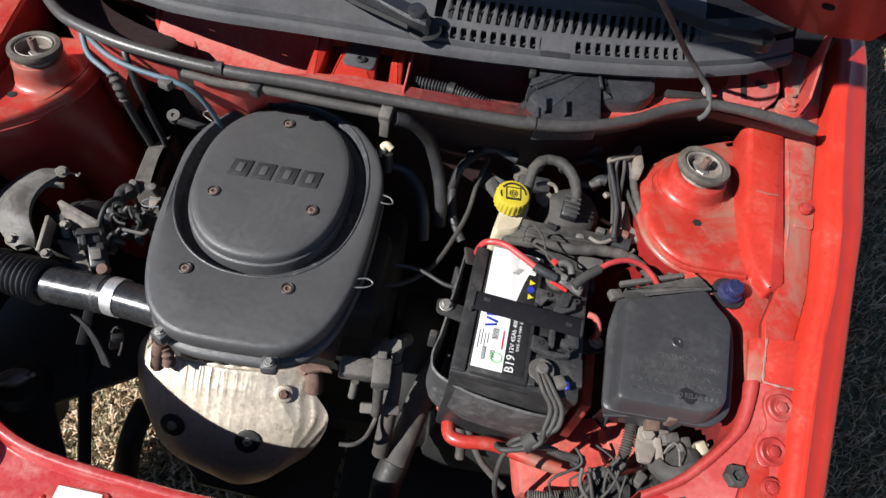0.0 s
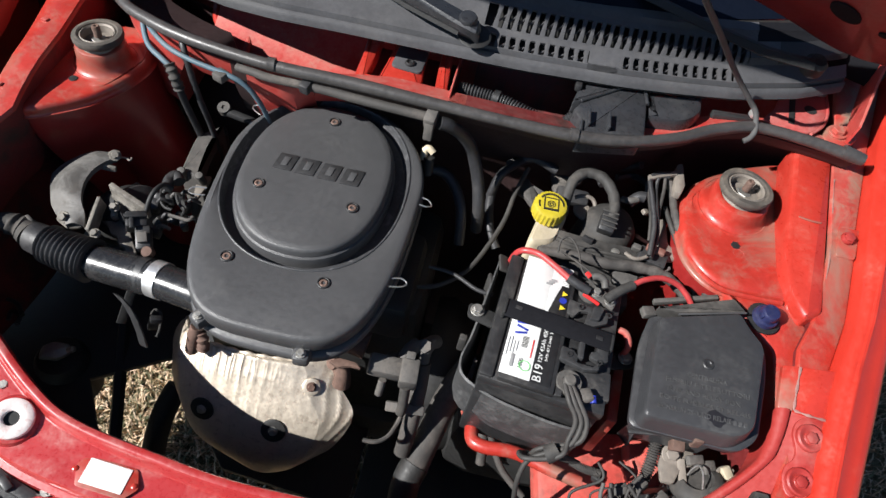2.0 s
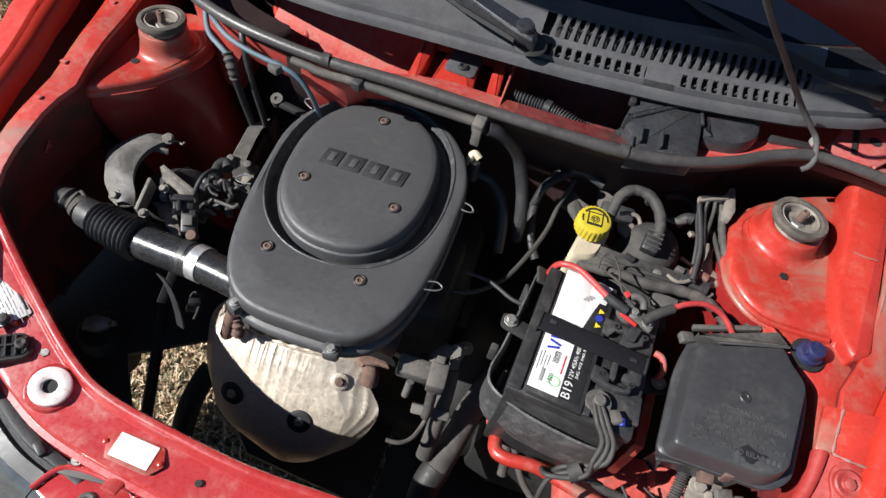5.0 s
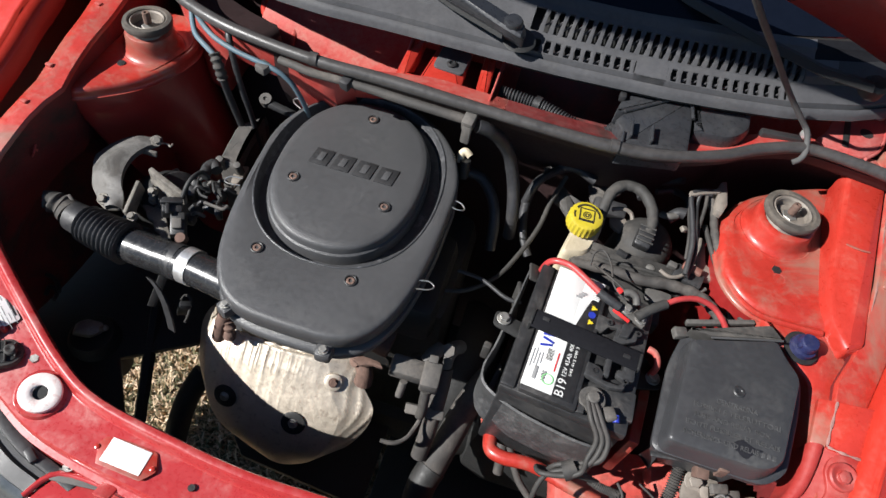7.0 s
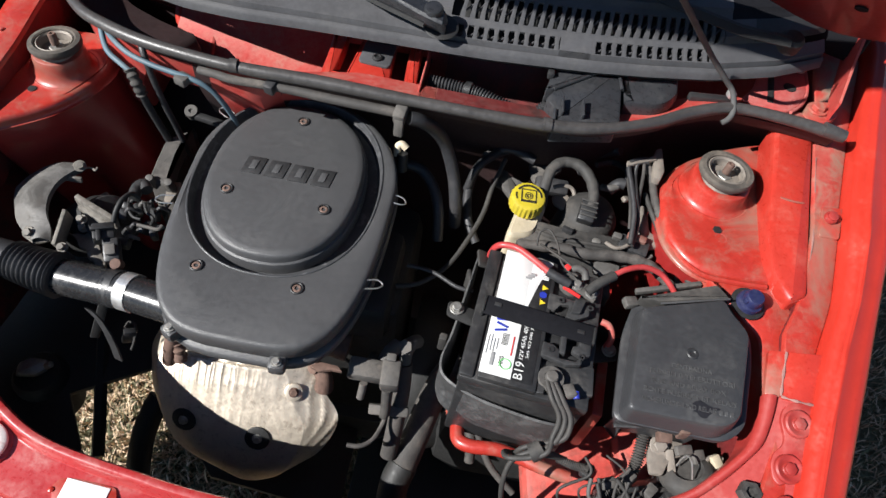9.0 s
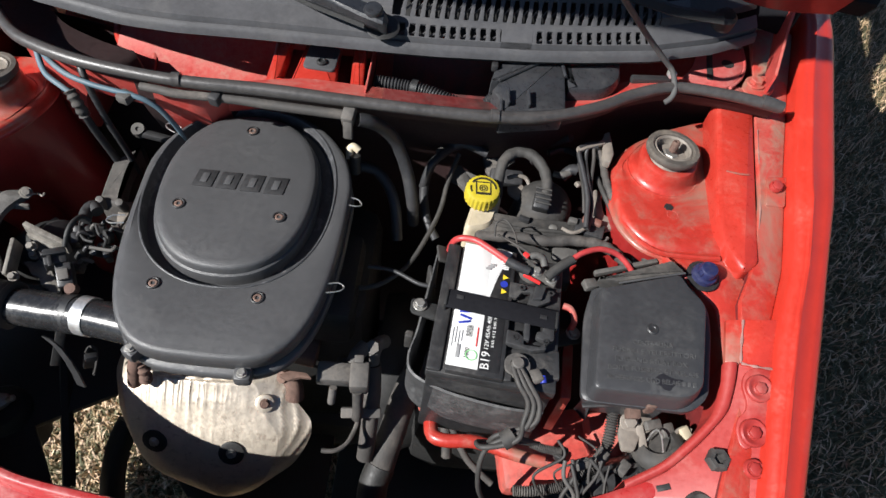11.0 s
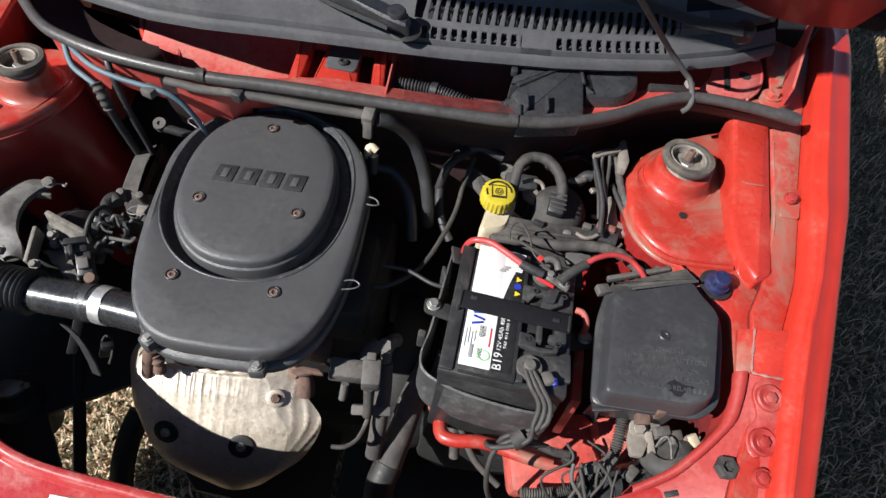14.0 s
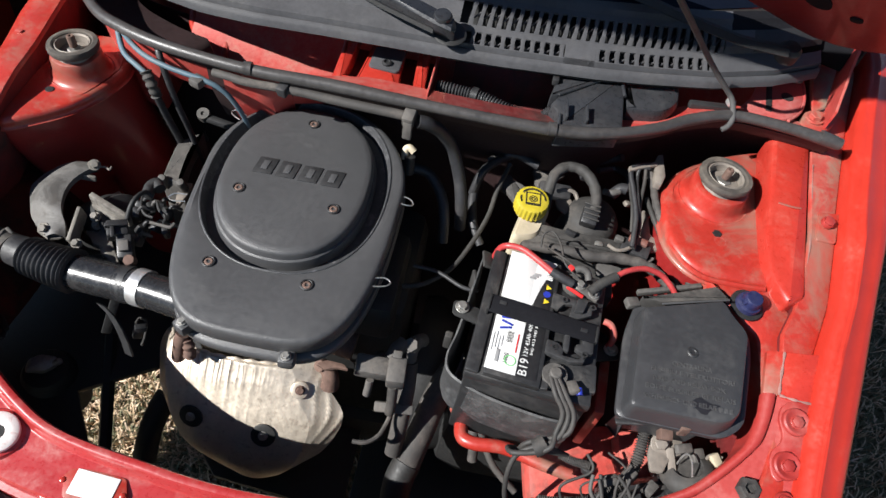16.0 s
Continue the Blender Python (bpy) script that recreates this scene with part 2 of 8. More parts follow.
# Maroon that stands in for shade on the bulkhead.
M_RED_SHADE = surface("shade_maroon_paint", (0.035, 0.010, 0.010), 0.7, 0, 0, 0.3, (0.06, 0.04, 0.035), 12, 0.06, 0.25, 400, 0.3)
M_MATT = surface("matt_black_and_shade", (0.010, 0.010, 0.012), 0.8, 0, 0, 0.1, (0.03, 0.03, 0.03), 20, 0.1, 0.1, 500, 0.2, spec=0.05)
# Near-black red that stands in for deep shade on the bulkhead.
M_VOID = surface("shade_black_red_paint", (0.022, 0.008, 0.008), 0.7, 0, 0, 0.2, (0.05, 0.03, 0.028), 12, 0.06, 0.25, 400, 0.3)
M_BLACK = surface("black_plastic", (0.020, 0.020, 0.021), 0.42, 0, 0, 0.25, (0.08, 0.077, 0.075), 22, 0.12, 0.18, 900, 0.5)
M_COVER = surface("grained_black_plastic", (0.056, 0.056, 0.058), 0.40, 0, 0, 0.28, (0.075, 0.072, 0.07), 9, 0.22, 0.06, 1500, 0.3)
M_COWL = surface("greyed_black_plastic", (0.066, 0.066, 0.070), 0.52, 0, 0, 0.25, (0.12, 0.115, 0.11), 16, 0.15, 0.12, 1100, 0.3, spec=0.22)
M_RUBBER = surface("black_rubber", (0.022, 0.022, 0.024), 0.5, 0, 0, 0.3, (0.10, 0.09, 0.082), 26, 0.15, 0.2, 700, 0.5)
M_SEAL = surface("smooth_seal_rubber", (0.044, 0.041, 0.040), 0.38, 0, 0, 0.28, (0.10, 0.088, 0.082), 26, 0.12, 0.2, 700, 0.5)
M_RUBBER_DUSTY = surface("dusty_rubber", (0.026, 0.0245, 0.023), 0.7, 0, 0, 0.55, (0.125, 0.11, 0.096), 24, 0.2, 0.2, 600, 0.4)
M_HOSE = surface("dusty_rubber_hose", (0.036, 0.033, 0.031), 0.72, 0, 0, 0.55, (0.17, 0.148, 0.13), 22, 0.15, 0.15, 600, 0.3)
# Black of oily parts, also used on sheets that stand in for shade.
M_DARK = surface("oily_and_shade_black", (0.012, 0.012, 0.012), 0.6, 0, 0, 0.15, (0.05, 0.045, 0.04), 20, 0.2, 0.2, 300, 0.3)
M_STEEL = surface("dull_steel", (0.33, 0.32, 0.30), 0.5, 0.8, 0, 0.4, (0.28, 0.24, 0.2), 40, 0.1, 0.2, 500, 0.3)
M_RUST = surface("rusty_steel", (0.11, 0.065, 0.05), 0.8, 0.2, 0, 0.4, (0.3, 0.2, 0.15), 60, 0.3, 0.3, 500, 0.2)
M_GREYP = surface("dusty_grey_plastic", (0.064, 0.06, 0.056), 0.65, 0, 0, 0.5, (0.18, 0.158, 0.137), 30, 0.15, 0.2, 600, 0.4)
M_RES = surface("yellowed_plastic", (0.47, 0.405, 0.29), 0.5, 0, 0, 0.6, (0.28, 0.23, 0.17), 30, 0.08, 0.15, 500, 0.2)
M_PALE = surface("dusty_zinc_steel", (0.2, 0.175, 0.15), 0.6, 0.3, 0, 0.5, (0.24, 0.2, 0.165), 40, 0.1, 0.2, 500, 0.2)
M_SCUFF = surface("scuffed_black_plastic", (0.043, 0.044, 0.047), 0.42, 0, 0, 0.3, (0.10, 0.10, 0.102), 9, 0.2, 0.15, 900, 0.2, second=(0.15, 0.15, 0.155), second_amount=0.3, second_scale=60)
M_FUSE = surface("satin_black_plastic", (0.031, 0.0315, 0.034), 0.38, 0, 0, 0.3, (0.065, 0.063, 0.06), 9, 0.16, 0.07, 1500, 0.3)


# ---- ground ----
def soil_material():
    mt = bpy.data.materials.new("dry_turf")
    mt.use_nodes = True
    N, L = mt.node_tree.nodes, mt.node_tree.links
    geo = N.new("ShaderNodeNewGeometry")
    cols = []
    for s, lo, hi in ((6.0, (0.08, 0.085, 0.045), (0.2, 0.17, 0.10)), (90.0, (0.05, 0.05, 0.022), (0.26, 0.21, 0.11))):
        n = N.new("ShaderNodeTexNoise")
        n.inputs["Scale"].default_value, n.inputs["Detail"].default_value = s, 8
        L.new(geo.outputs["Position"], n.inputs["Vector"])
        r = N.new("ShaderNodeMix")
        r.data_type = 'RGBA'
        r.inputs[6].default_value, r.inputs[7].default_value = (*lo, 1), (*hi, 1)
        L.new(n.outputs["Fac"], r.inputs[0])
        cols.append((r, n))
    mx = N.new("ShaderNodeMix")
    mx.data_type = 'RGBA'
    mx.inputs[0].default_value = 0.5
    L.new(cols[0][0].outputs[2], mx.inputs[6])
    L.new(cols[1][0].outputs[2], mx.inputs[7])
    b = N["Principled BSDF"]
    L.new(mx.outputs[2], b.inputs["Base Color"])
    b.inputs["Roughness"].default_value = 0.9
    bp = N.new("ShaderNodeBump")
    bp.inputs["Distance"].default_value = 0.02
    L.new(cols[1][1].outputs["Fac"], bp.inputs["Height"])
    L.new(bp.outputs[0], b.inputs["Normal"])
    return mt


M_SOIL = soil_material()
gb = bmesh.new()
edges = [-900, -60, -8, -3, -2, -1, 0, 1, 2, 3, 8, 60, 900]
loft(gb, [[(x, y, 0.012 * noise.noise((x * 1.3, y * 1.3, 0)) if abs(x) < 5 and abs(y) < 5 else 0.0) for x in edges] for y in edges], closed=False)
solo("ground", gb, M_SOIL, "dry mown lawn of straw and green grass", "ground", kind="structure")


def blade_material(name="grass_blades", gain=1.0, tint=(1.0, 1.0, 1.0)):
    mt = bpy.data.materials.new(name)
    mt.use_nodes = True
    N, L = mt.node_tree.nodes, mt.node_tree.links
    geo = N.new("ShaderNodeNewGeometry")
    r = N.new("ShaderNodeValToRGB")
    e = r.color_ramp.elements
    e[0].position, e[0].color = 0.0, (0.05, 0.06, 0.025, 1)
    e[1].position, e[1].color = 1.0, (0.5, 0.41, 0.24, 1)
    for p, c in ((0.35, (0.11, 0.115, 0.05, 1)), (0.5, (0.26, 0.21, 0.10, 1)), (0.8, (0.38, 0.31, 0.17, 1))):
        k = e.new(p)
        k.color = c
    for el in e:
        el.color = (*(min(0.85, c * gain * k) for c, k in zip(el.color[:3], tint)), 1)
    L.new(geo.outputs["Random Per Island"], r.inputs[0])
    b = N["Principled BSDF"]
    L.new(r.outputs[0], b.inputs["Base Color"])
    b.inputs["Roughness"].default_value = 0.6
    return mt


M_BLADE = blade_material("grass_blades", 1.3, (1.10, 0.94, 1.08))
M_STRAW = blade_material("straw_blades", 1.7, (1.08, 0.96, 1.2))


def grass(name, x0, x1, y0, y1, count, label, seed, material=None):
    rnd = random.Random(seed)
    verts, faces = [], []
    for _ in range(count):
        x, y = rnd.uniform(x0, x1) + rnd.gauss(0, 0.05), rnd.uniform(y0, y1) + rnd.gauss(0, 0.05)
        a, ln, w = rnd.uniform(0, 6.283), rnd.uniform(0.025, 0.07), rnd.uniform(0.0012, 0.0026)
        tilt = rnd.uniform(0.15, 1.35)
        d = Vector((math.cos(a) * math.sin(tilt), math.sin(a) * math.sin(tilt), math.cos(tilt)))
        s = Vector((-math.sin(a), math.cos(a), 0)) * w
        p = Vector((x, y, rnd.uniform(-0.002, 0.012)))
        m, t = p + d * ln * 0.55 + Vector((0, 0, 0.004)), p + d * ln - Vector((0, 0, ln * 0.18))
        k = len(verts)
        verts += [p - s, p + s, m + s * 0.8, m - s * 0.8, t]
        faces += [(k, k + 1, k + 2, k + 3), (k + 3, k + 2, k + 4)]
    me = bpy.data.meshes.new(name)
    me.from_pydata([tuple(v) for v in verts], [], faces)
    me.materials.append(material or M_BLADE)
    tagged(new(name, me), label, "grass", kind="stuff")


grass("grass", -0.95, 0.15, -0.75, 0.15, 30000, "dry straw-coloured grass with green blades under the engine bay", 3, M_STRAW)
grass("grass", 0.9, 2.4, -0.6, 2.3, 42000, "short dry grass beside the red car", 4)
grass("grass", -2.1, -1.2, 0.3, 1.5, 14000, "sunlit dry grass beside the red car", 5)

# ---- car body ----
car = thing("car_body", (0, 0, 0.3), "red painted hatchback body with the bonnet propped open", "car")
MID = 0.011

# height and lines of the wing edge along the car
Z_WING = [(-0.72, 0.70), (-0.6, 0.725), (-0.5, 0.752), (-0.36, 0.787), (-0.2, 0.832), (-0.08, 0.868), (0.05, 0.884), (0.3, 0.915), (0.7, 0.93)]
Z_LEFT = [(-0.72, 0.67), (-0.5, 0.72), (-0.36, 0.765), (-0.2, 0.828), (-0.08, 0.866), (0.05, 0.884), (0.3, 0.915), (0.7, 0.93)]
X_IN = [(-0.72, 0.575), (-0.6, 0.597), (-0.509, 0.614), (-0.483, 0.619), (-0.362, 0.642), (-0.274, 0.66), (-0.184, 0.688), (-0.038, 0.706), (0.141, 0.745), (0.3, 0.785), (0.7, 0.80)]
X_OUT = [(-0.72, 0.60), (-0.6, 0.645), (-0.5, 0.669), (-0.371, 0.701), (-0.292, 0.719), (-0.16, 0.746), (-0.01, 0.779), (0.254, 0.836), (0.45, 0.866), (0.7, 0.885)]


X_IN_L = [(-0.72, 0.68), (-0.3, 0.698), (-0.22, 0.698), (-0.142, 0.692), (-0.037, 0.697), (0.141, 0.735), (0.3, 0.775), (0.7, 0.80)]
X_OUT_L = [(-0.72, 0.73), (-0.3, 0.752), (-0.166, 0.752), (-0.04, 0.768), (0.254, 0.83), (0.45, 0.866), (0.7, 0.885)]


def wing(side):
    rows = []
    for k in range(41):
        y = -0.72 + 1.4 * k / 40
        z, a, b = interp(y, Z_WING if side > 0 else Z_LEFT), interp(y, X_IN if side > 0 else X_IN_L), interp(y, X_OUT if side > 0 else X_OUT_L)
        w = b - a
        prof = [(a - 0.004, -0.03), (a, -0.004), (a + 0.003, 0.002), (a + 0.2 * w, 0.009), (a + 0.27 * w, 0.0095), (a + 0.31 * w, 0.013),
                (a + 0.38 * w, 0.0135), (a + 0.42 * w, 0.011), (a + 0.7 * w, 0.0105), (a + 0.86 * w, 0.0085), (a + 0.95 * w, 0.005), (b, -0.005), (b + 0.012, -0.06), (b + 0.03, -0.16), (b + 0.045, -0.3), (b + 0.045, -0.385)]
        rows.append([(MID + side * (x - MID), y, z + dz) for x, dz in prof])
    return part("fender", strip(rows, 0.0012), M_FENDER, car, "glossy red front fender edge", 50)


wing(1)
wing(-1)


def flange(side, x_in, x_out, drops, y0=-0.62, y1=0.3, material=None):
    """The folded top of the inner wing beside the fender, a little lower than its edge."""
    top, face = [], []
    for k in range(31):
        y = y0 + (y1 - y0) * k / 30
        z, b = interp(y, Z_WING if side > 0 else Z_LEFT) - interp(y, drops), interp(y, x_out)
        a = interp(y, x_in)
        for out, prof in ((top, [(a + 0.001, -0.008), (a + 0.0015, -0.004), (a + 0.004, -0.001), (0.5 * (a + b), 0.0), (b - 0.003, -0.001), (b - 0.0005, -0.003), (b, -0.03)]), (face, [(a + 0.002, -0.008), (a + 0.003, -0.05), (a + 0.012, -0.14)])):
            out.append([(MID + side * (x - MID), y, z + dz) for x, dz in prof])
    ob = part("inner_wing_flange", strip(top), material or M_RED_DUSTY, car, "dusty red welded inner wing flange")
    # Face under the fold is coloured darker, for its shade.
    part("flange_face", strip(face, 0.001), M_RED_GRIME_SHADE, ob, "inner face, red darkened for its shade")
    return ob


flange(1, [(-0.62, 0.53), (-0.47, 0.575), (-0.42, 0.592), (-0.36, 0.605), (-0.3, 0.612), (-0.235, 0.615), (-0.19, 0.636), (-0.08, 0.656), (0.1, 0.676), (0.3, 0.70)], [(y, x - 0.004) for y, x in X_IN], [(0, 0.020)], -0.62, -0.045)
flange(1, [(-0.62, 0.53), (-0.47, 0.575), (-0.42, 0.592), (-0.36, 0.605), (-0.3, 0.612), (-0.235, 0.615), (-0.19, 0.636), (-0.08, 0.656), (0.1, 0.676), (0.3, 0.70)], [(y, x - 0.004) for y, x in X_IN], [(0, 0.020)], -0.045, 0.3, M_SILT)
flange(-1, [(-0.62, 0.580), (-0.30, 0.640), (-0.26, 0.634), (-0.205, 0.627), (-0.165, 0.610), (-0.150, 0.606), (-0.146, 0.611), (-0.12, 0.612), (0.0, 0.614), (0.3, 0.630)], [(-0.62, 0.615), (-0.3, 0.678), (-0.26, 0.674), (-0.22, 0.668), (-0.165, 0.657), (-0.09, 0.658), (-0.03, 0.662), (0.05, 0.672), (0.3, 0.68)], [(-0.4, 0.008), (-0.25, 0.012), (-0.15, 0.022), (0.0, 0.030)])
for y in (-0.20, -0.13, 0.01):
    x, z = MID - (0.650 - MID), interp(y, Z_LEFT) - interp(y, [(-0.4, 0.008), (-0.25, 0.012), (-0.15, 0.022), (0.0, 0.030)])
    part("flange_nib", slab(rounded([(x - 0.006, y - 0.003), (x + 0.005, y - 0.004), (x + 0.007, y + 0.004), (x - 0.005, y + 0.003)], 0.002, 2), z - 0.002, z + 0.003, 0.001), M_RED_DULL, car)
gut = []
for k in range(21):
    y = -0.6 + 0.9 * k / 20
    z, b = interp(y, Z_LEFT) - 0.12, interp(y, X_IN_L)
    gut.append([(MID - (b - 0.03 - MID), y, z), (MID - (b + 0.006 - MID), y, z)])
# Gutter colour carries the shade between fender and flange.
part("wing_gutter", strip(gut, 0.001), M_RED_GRIME_SHADE, car, "gutter beside the fender, red darkened for its shade")


def ray_radius(outline, c, a):
    """How far an outline lies from c in the direction a."""
    d, best = (math.cos(a), math.sin(a)), 0.0
    for p, q in zip(outline[-1:] + outline[:-1], outline):
        ex, ey, fx, fy = q[0] - p[0], q[1] - p[1], p[0] - c[0], p[1] - c[1]
        den = d[0] * ey - d[1] * ex
        if abs(den) > 1e-12:
            r, u = (fx * ey - fy * ex) / den, (fx * d[1] - fy * d[0]) / den
            if r > 0 and -1e-6 <= u <= 1 + 1e-6:
                best = max(best, r)
    return best


def pressed_tower(c, outline, r, h, z, dz, roll, flare, material, wall_material, label):
    """A strut tower pressed from one sheet: round seat, shelf, rolled edge, and a side wall below."""
    n = 120
    reach = [ray_radius(outline, c, 2 * math.pi * k / n) for k in range(n)]
    for _ in range(2):
        reach = [0.25 * reach[k - 1] + 0.5 * reach[k] + 0.25 * reach[(k + 1) % n] for k in range(n)]
    seat = [(-0.018, h - 0.016), (-0.016, h - 0.004), (-0.0125, h), (-0.006, h), (-0.0025, h - 0.002), (-0.0005, h - 0.007), (0.0, h - 0.014), (0.0008, 0.016), (0.002, 0.009), (0.005, 0.0035), (0.009, 0.0012), (0.0105, 0.0016), (0.0125, 0.0004), (0.018, 0.0)]

    def ring(f, turn=False):
        out = []
        for k in range(n):
            a = 2 * math.pi * k / n
            rr, zz = f(reach[k], a) if turn else f(reach[k])
            x, y = c[0] + rr * math.cos(a), c[1] + rr * math.sin(a)
            out.append((x, y, zz + dz(x, y)))
        return out

    top = [ring(lambda R: (min(r + o, R - roll), z + zz)) for o, zz in seat]
    for f in (0.25, 0.5, 0.75, 0.9):
        top.append(ring(lambda R: (min(r + 0.018, R - roll) + (R - roll - min(r + 0.018, R - roll)) * f, z + 0.0012 * math.sin(math.pi * f))))
    for a in (0.0, 0.3, 0.6, 0.9, 1.2, 1.5708):
        top.append(ring(lambda R: (R - roll + roll * math.sin(a), z - roll * (1 - math.cos(a)))))
    top += [ring(lambda R: (R + o, z - roll - q)) for o, q in ((0.0003, 0.004), (0.0025, 0.0065), (0.005, 0.0072), (0.005, 0.0085))]
    ob = part("strut_tower", loft(bmesh.new(), top, cap0=False, cap1=False), material, car, label)
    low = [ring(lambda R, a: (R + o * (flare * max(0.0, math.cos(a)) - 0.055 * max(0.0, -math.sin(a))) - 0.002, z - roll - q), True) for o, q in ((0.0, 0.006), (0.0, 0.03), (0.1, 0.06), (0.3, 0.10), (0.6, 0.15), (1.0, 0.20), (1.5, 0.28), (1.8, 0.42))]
    # Wall is painted darker than the shelf above, for its shade.
    part("tower_wall", loft(bmesh.new(), low, cap0=False, cap1=False), wall_material, ob, "side wall with its shade put into a darker red")
    return ob


right_shelf = rounded([(0.447, -0.001), (0.441, -0.053), (0.449, -0.113), (0.474, -0.150), (0.503, -0.166), (0.563, -0.163), (0.640, -0.160), (0.652, -0.02), (0.665, 0.14), (0.628, 0.137), (0.551, 0.103), (0.485, 0.058)], 0.022, 6)
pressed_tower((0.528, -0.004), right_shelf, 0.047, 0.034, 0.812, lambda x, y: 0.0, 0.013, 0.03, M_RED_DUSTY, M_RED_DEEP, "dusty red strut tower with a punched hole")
part("pressed_ring", tube([(0.532 + 0.0085 * math.cos(a), -0.098 + 0.0085 * math.sin(a), 0.8125) for a in (2 * math.pi * k / 20 for k in range(21))], 0.0007, 5, 2), M_RED_DULL, car, "scratched round mark")
ridge = rounded([(0.611, 0.118), (0.596, -0.035), (0.589, -0.120), (0.597, -0.158), (0.622, -0.196), (0.647, -0.182), (0.660, -0.034), (0.676, 0.110)], [0.012, 0.02, 0.02, 0.02, 0.006, 0.006, 0.004, 0.006], 4)
part("reinforcement_panel", slab(ridge, 0.79, 0.851, 0.009, lambda x, y: 0.16 * (y + 0.05) - 0.10 * max(0.0, -0.12 - y)), M_RED, car, "folded red reinforcement panel")
part("panel_seam", tube([(0.612, -0.030, 0.8533), (0.632, -0.033, 0.8534), (0.648, -0.032, 0.8530)], 0.0016, 6, 4), M_RED_DUSTY, car)


def wing_z(x, y):
    return interp(y, Z_WING) - 0.0195


def corner_z(x, y):
    return 0.750 + 0.27 * (y + 0.45) + 0.42 * min(0.0, x - 0.62)


part("corner_plate", slab([(0.478, -0.477), (0.515, -0.461), (0.549, -0.433), (0.568, -0.415), (0.589, -0.389), (0.598, -0.365), (0.607, -0.326), (0.655, -0.331), (0.645, -0.376), (0.634, -0.431), (0.626, -0.478), (0.62, -0.501), (0.462, -0.496), (0.462, -0.486)], -0.012, 0.0, 0.001, corner_z), M_CORNER, car, "dull red corner plate beside the headlamp")
lip_l, lip_r = smooth([(0.461, -0.471, 0.6836), (0.476, -0.465, 0.6915), (0.509, -0.449, 0.7096), (0.537, -0.426, 0.7276), (0.554, -0.41, 0.7391), (0.567, -0.395, 0.7486), (0.574, -0.38, 0.7556), (0.579, -0.363, 0.7623), (0.583, -0.344, 0.7692), (0.587, -0.326, 0.7756)], 4), smooth([(0.461, -0.488, 0.6791), (0.476, -0.479, 0.6877), (0.513, -0.462, 0.7078), (0.547, -0.435, 0.7294), (0.565, -0.417, 0.7418), (0.58, -0.401, 0.7524), (0.589, -0.388, 0.7596), (0.596, -0.367, 0.7683), (0.601, -0.347, 0.7758), (0.604, -0.329, 0.782)], 4)
rows = []
for a, b in zip(lip_l, lip_r):
    up = Vector((0, 0, 1))
    rows.append([a - up * 0.05, a - up * 0.004, a + (b - a) * 0.06] + [a.lerp(b, f) + up * 0.004 * math.sin(math.pi * f) for f in (0.2, 0.4, 0.6, 0.8)] + [a.lerp(b, 0.94), b - up * 0.003, b - up * 0.010])
part("corner_lip", strip(rows, 0.001), M_CORNER, car, "raised glossy red lip round the fuse box")
wavy = rounded([(0.62, -0.335), (0.611, -0.342), (0.607, -0.356), (0.612, -0.379), (0.61, -0.39), (0.6, -0.398), (0.596, -0.413), (0.599, -0.431), (0.606, -0.439), (0.619, -0.432), (0.633, -0.432), (0.65, -0.333)], [0.006, 0.01, 0.012, 0.014, 0.012, 0.014, 0.014, 0.014, 0.010, 0.006, 0.004, 0.006], 5)
part("bolt_bracket", slab(wavy, -0.002, 0.004, 0.001, corner_z), M_CORNER, car, "dull red bolted bracket with a wavy edge")
part("bolt_bracket", slab(rounded([(0.674, -0.036), (0.706, -0.032), (0.694, -0.088), (0.664, -0.088)], 0.004, 3), -0.002, 0.003, 0.001, wing_z), M_RED_DUSTY, car, "dull red bolted bracket")
part("wing_overlap", slab(rounded([(0.594, -0.266), (0.589, -0.325), (0.606, -0.329), (0.616, -0.268)], 0.002, 2), -0.004, 0.004, 0.001, corner_z), M_RED_DUSTY, car, "dusty overlapped wing panel")
part("wing_overlap", slab(rounded([(0.614, -0.269), (0.607, -0.329), (0.65, -0.334), (0.665, -0.265)], 0.003, 2), -0.004, 0.006, 0.0015, corner_z), M_RED, car, "overlapped red wing panel with a pale sealed edge")
M_EDGE = surface("pale_sealed_edge", (0.25, 0.12, 0.105), 0.7, 0, 0, 0.5, (0.26, 0.18, 0.165), 60, 0.1, 0.2, 500, 0.2)
for pts in ([(0.613, -0.27, 0.803), (0.609, -0.301, 0.7931), (0.606, -0.329, 0.7843)], [(0.607, -0.329, 0.7837), (0.625, -0.334, 0.7878), (0.649, -0.335, 0.7876)]):
    part("sealed_edge", tube(pts, lambda t: 0.0016 + 0.0007 * math.sin(17 * t), 6, 6), M_EDGE, car, "pale sealed panel edge")
front_shelf = rounded([(0.500, -0.155), (0.615, -0.155), (0.645, -0.206), (0.625, -0.330), (0.592, -0.335), (0.585, -0.24), (0.545, -0.205)], 0.012, 4)
part("washer_filler_panel", slab(front_shelf, 0.74, 0.800, 0.008, lambda x, y: 0.22 * (y + 0.17)), M_RED_DUSTY, car, "dusty red panel round the filler neck")

part("filler_fold", tube([(0.452, -0.100, 0.803), (0.470, -0.140, 0.803), (0.502, -0.166, 0.803), (0.55, -0.168, 0.802), (0.598, -0.166, 0.803)], 0.0045, 8, 6), M_RED_DUSTY, car, "pressed fold along the tower")
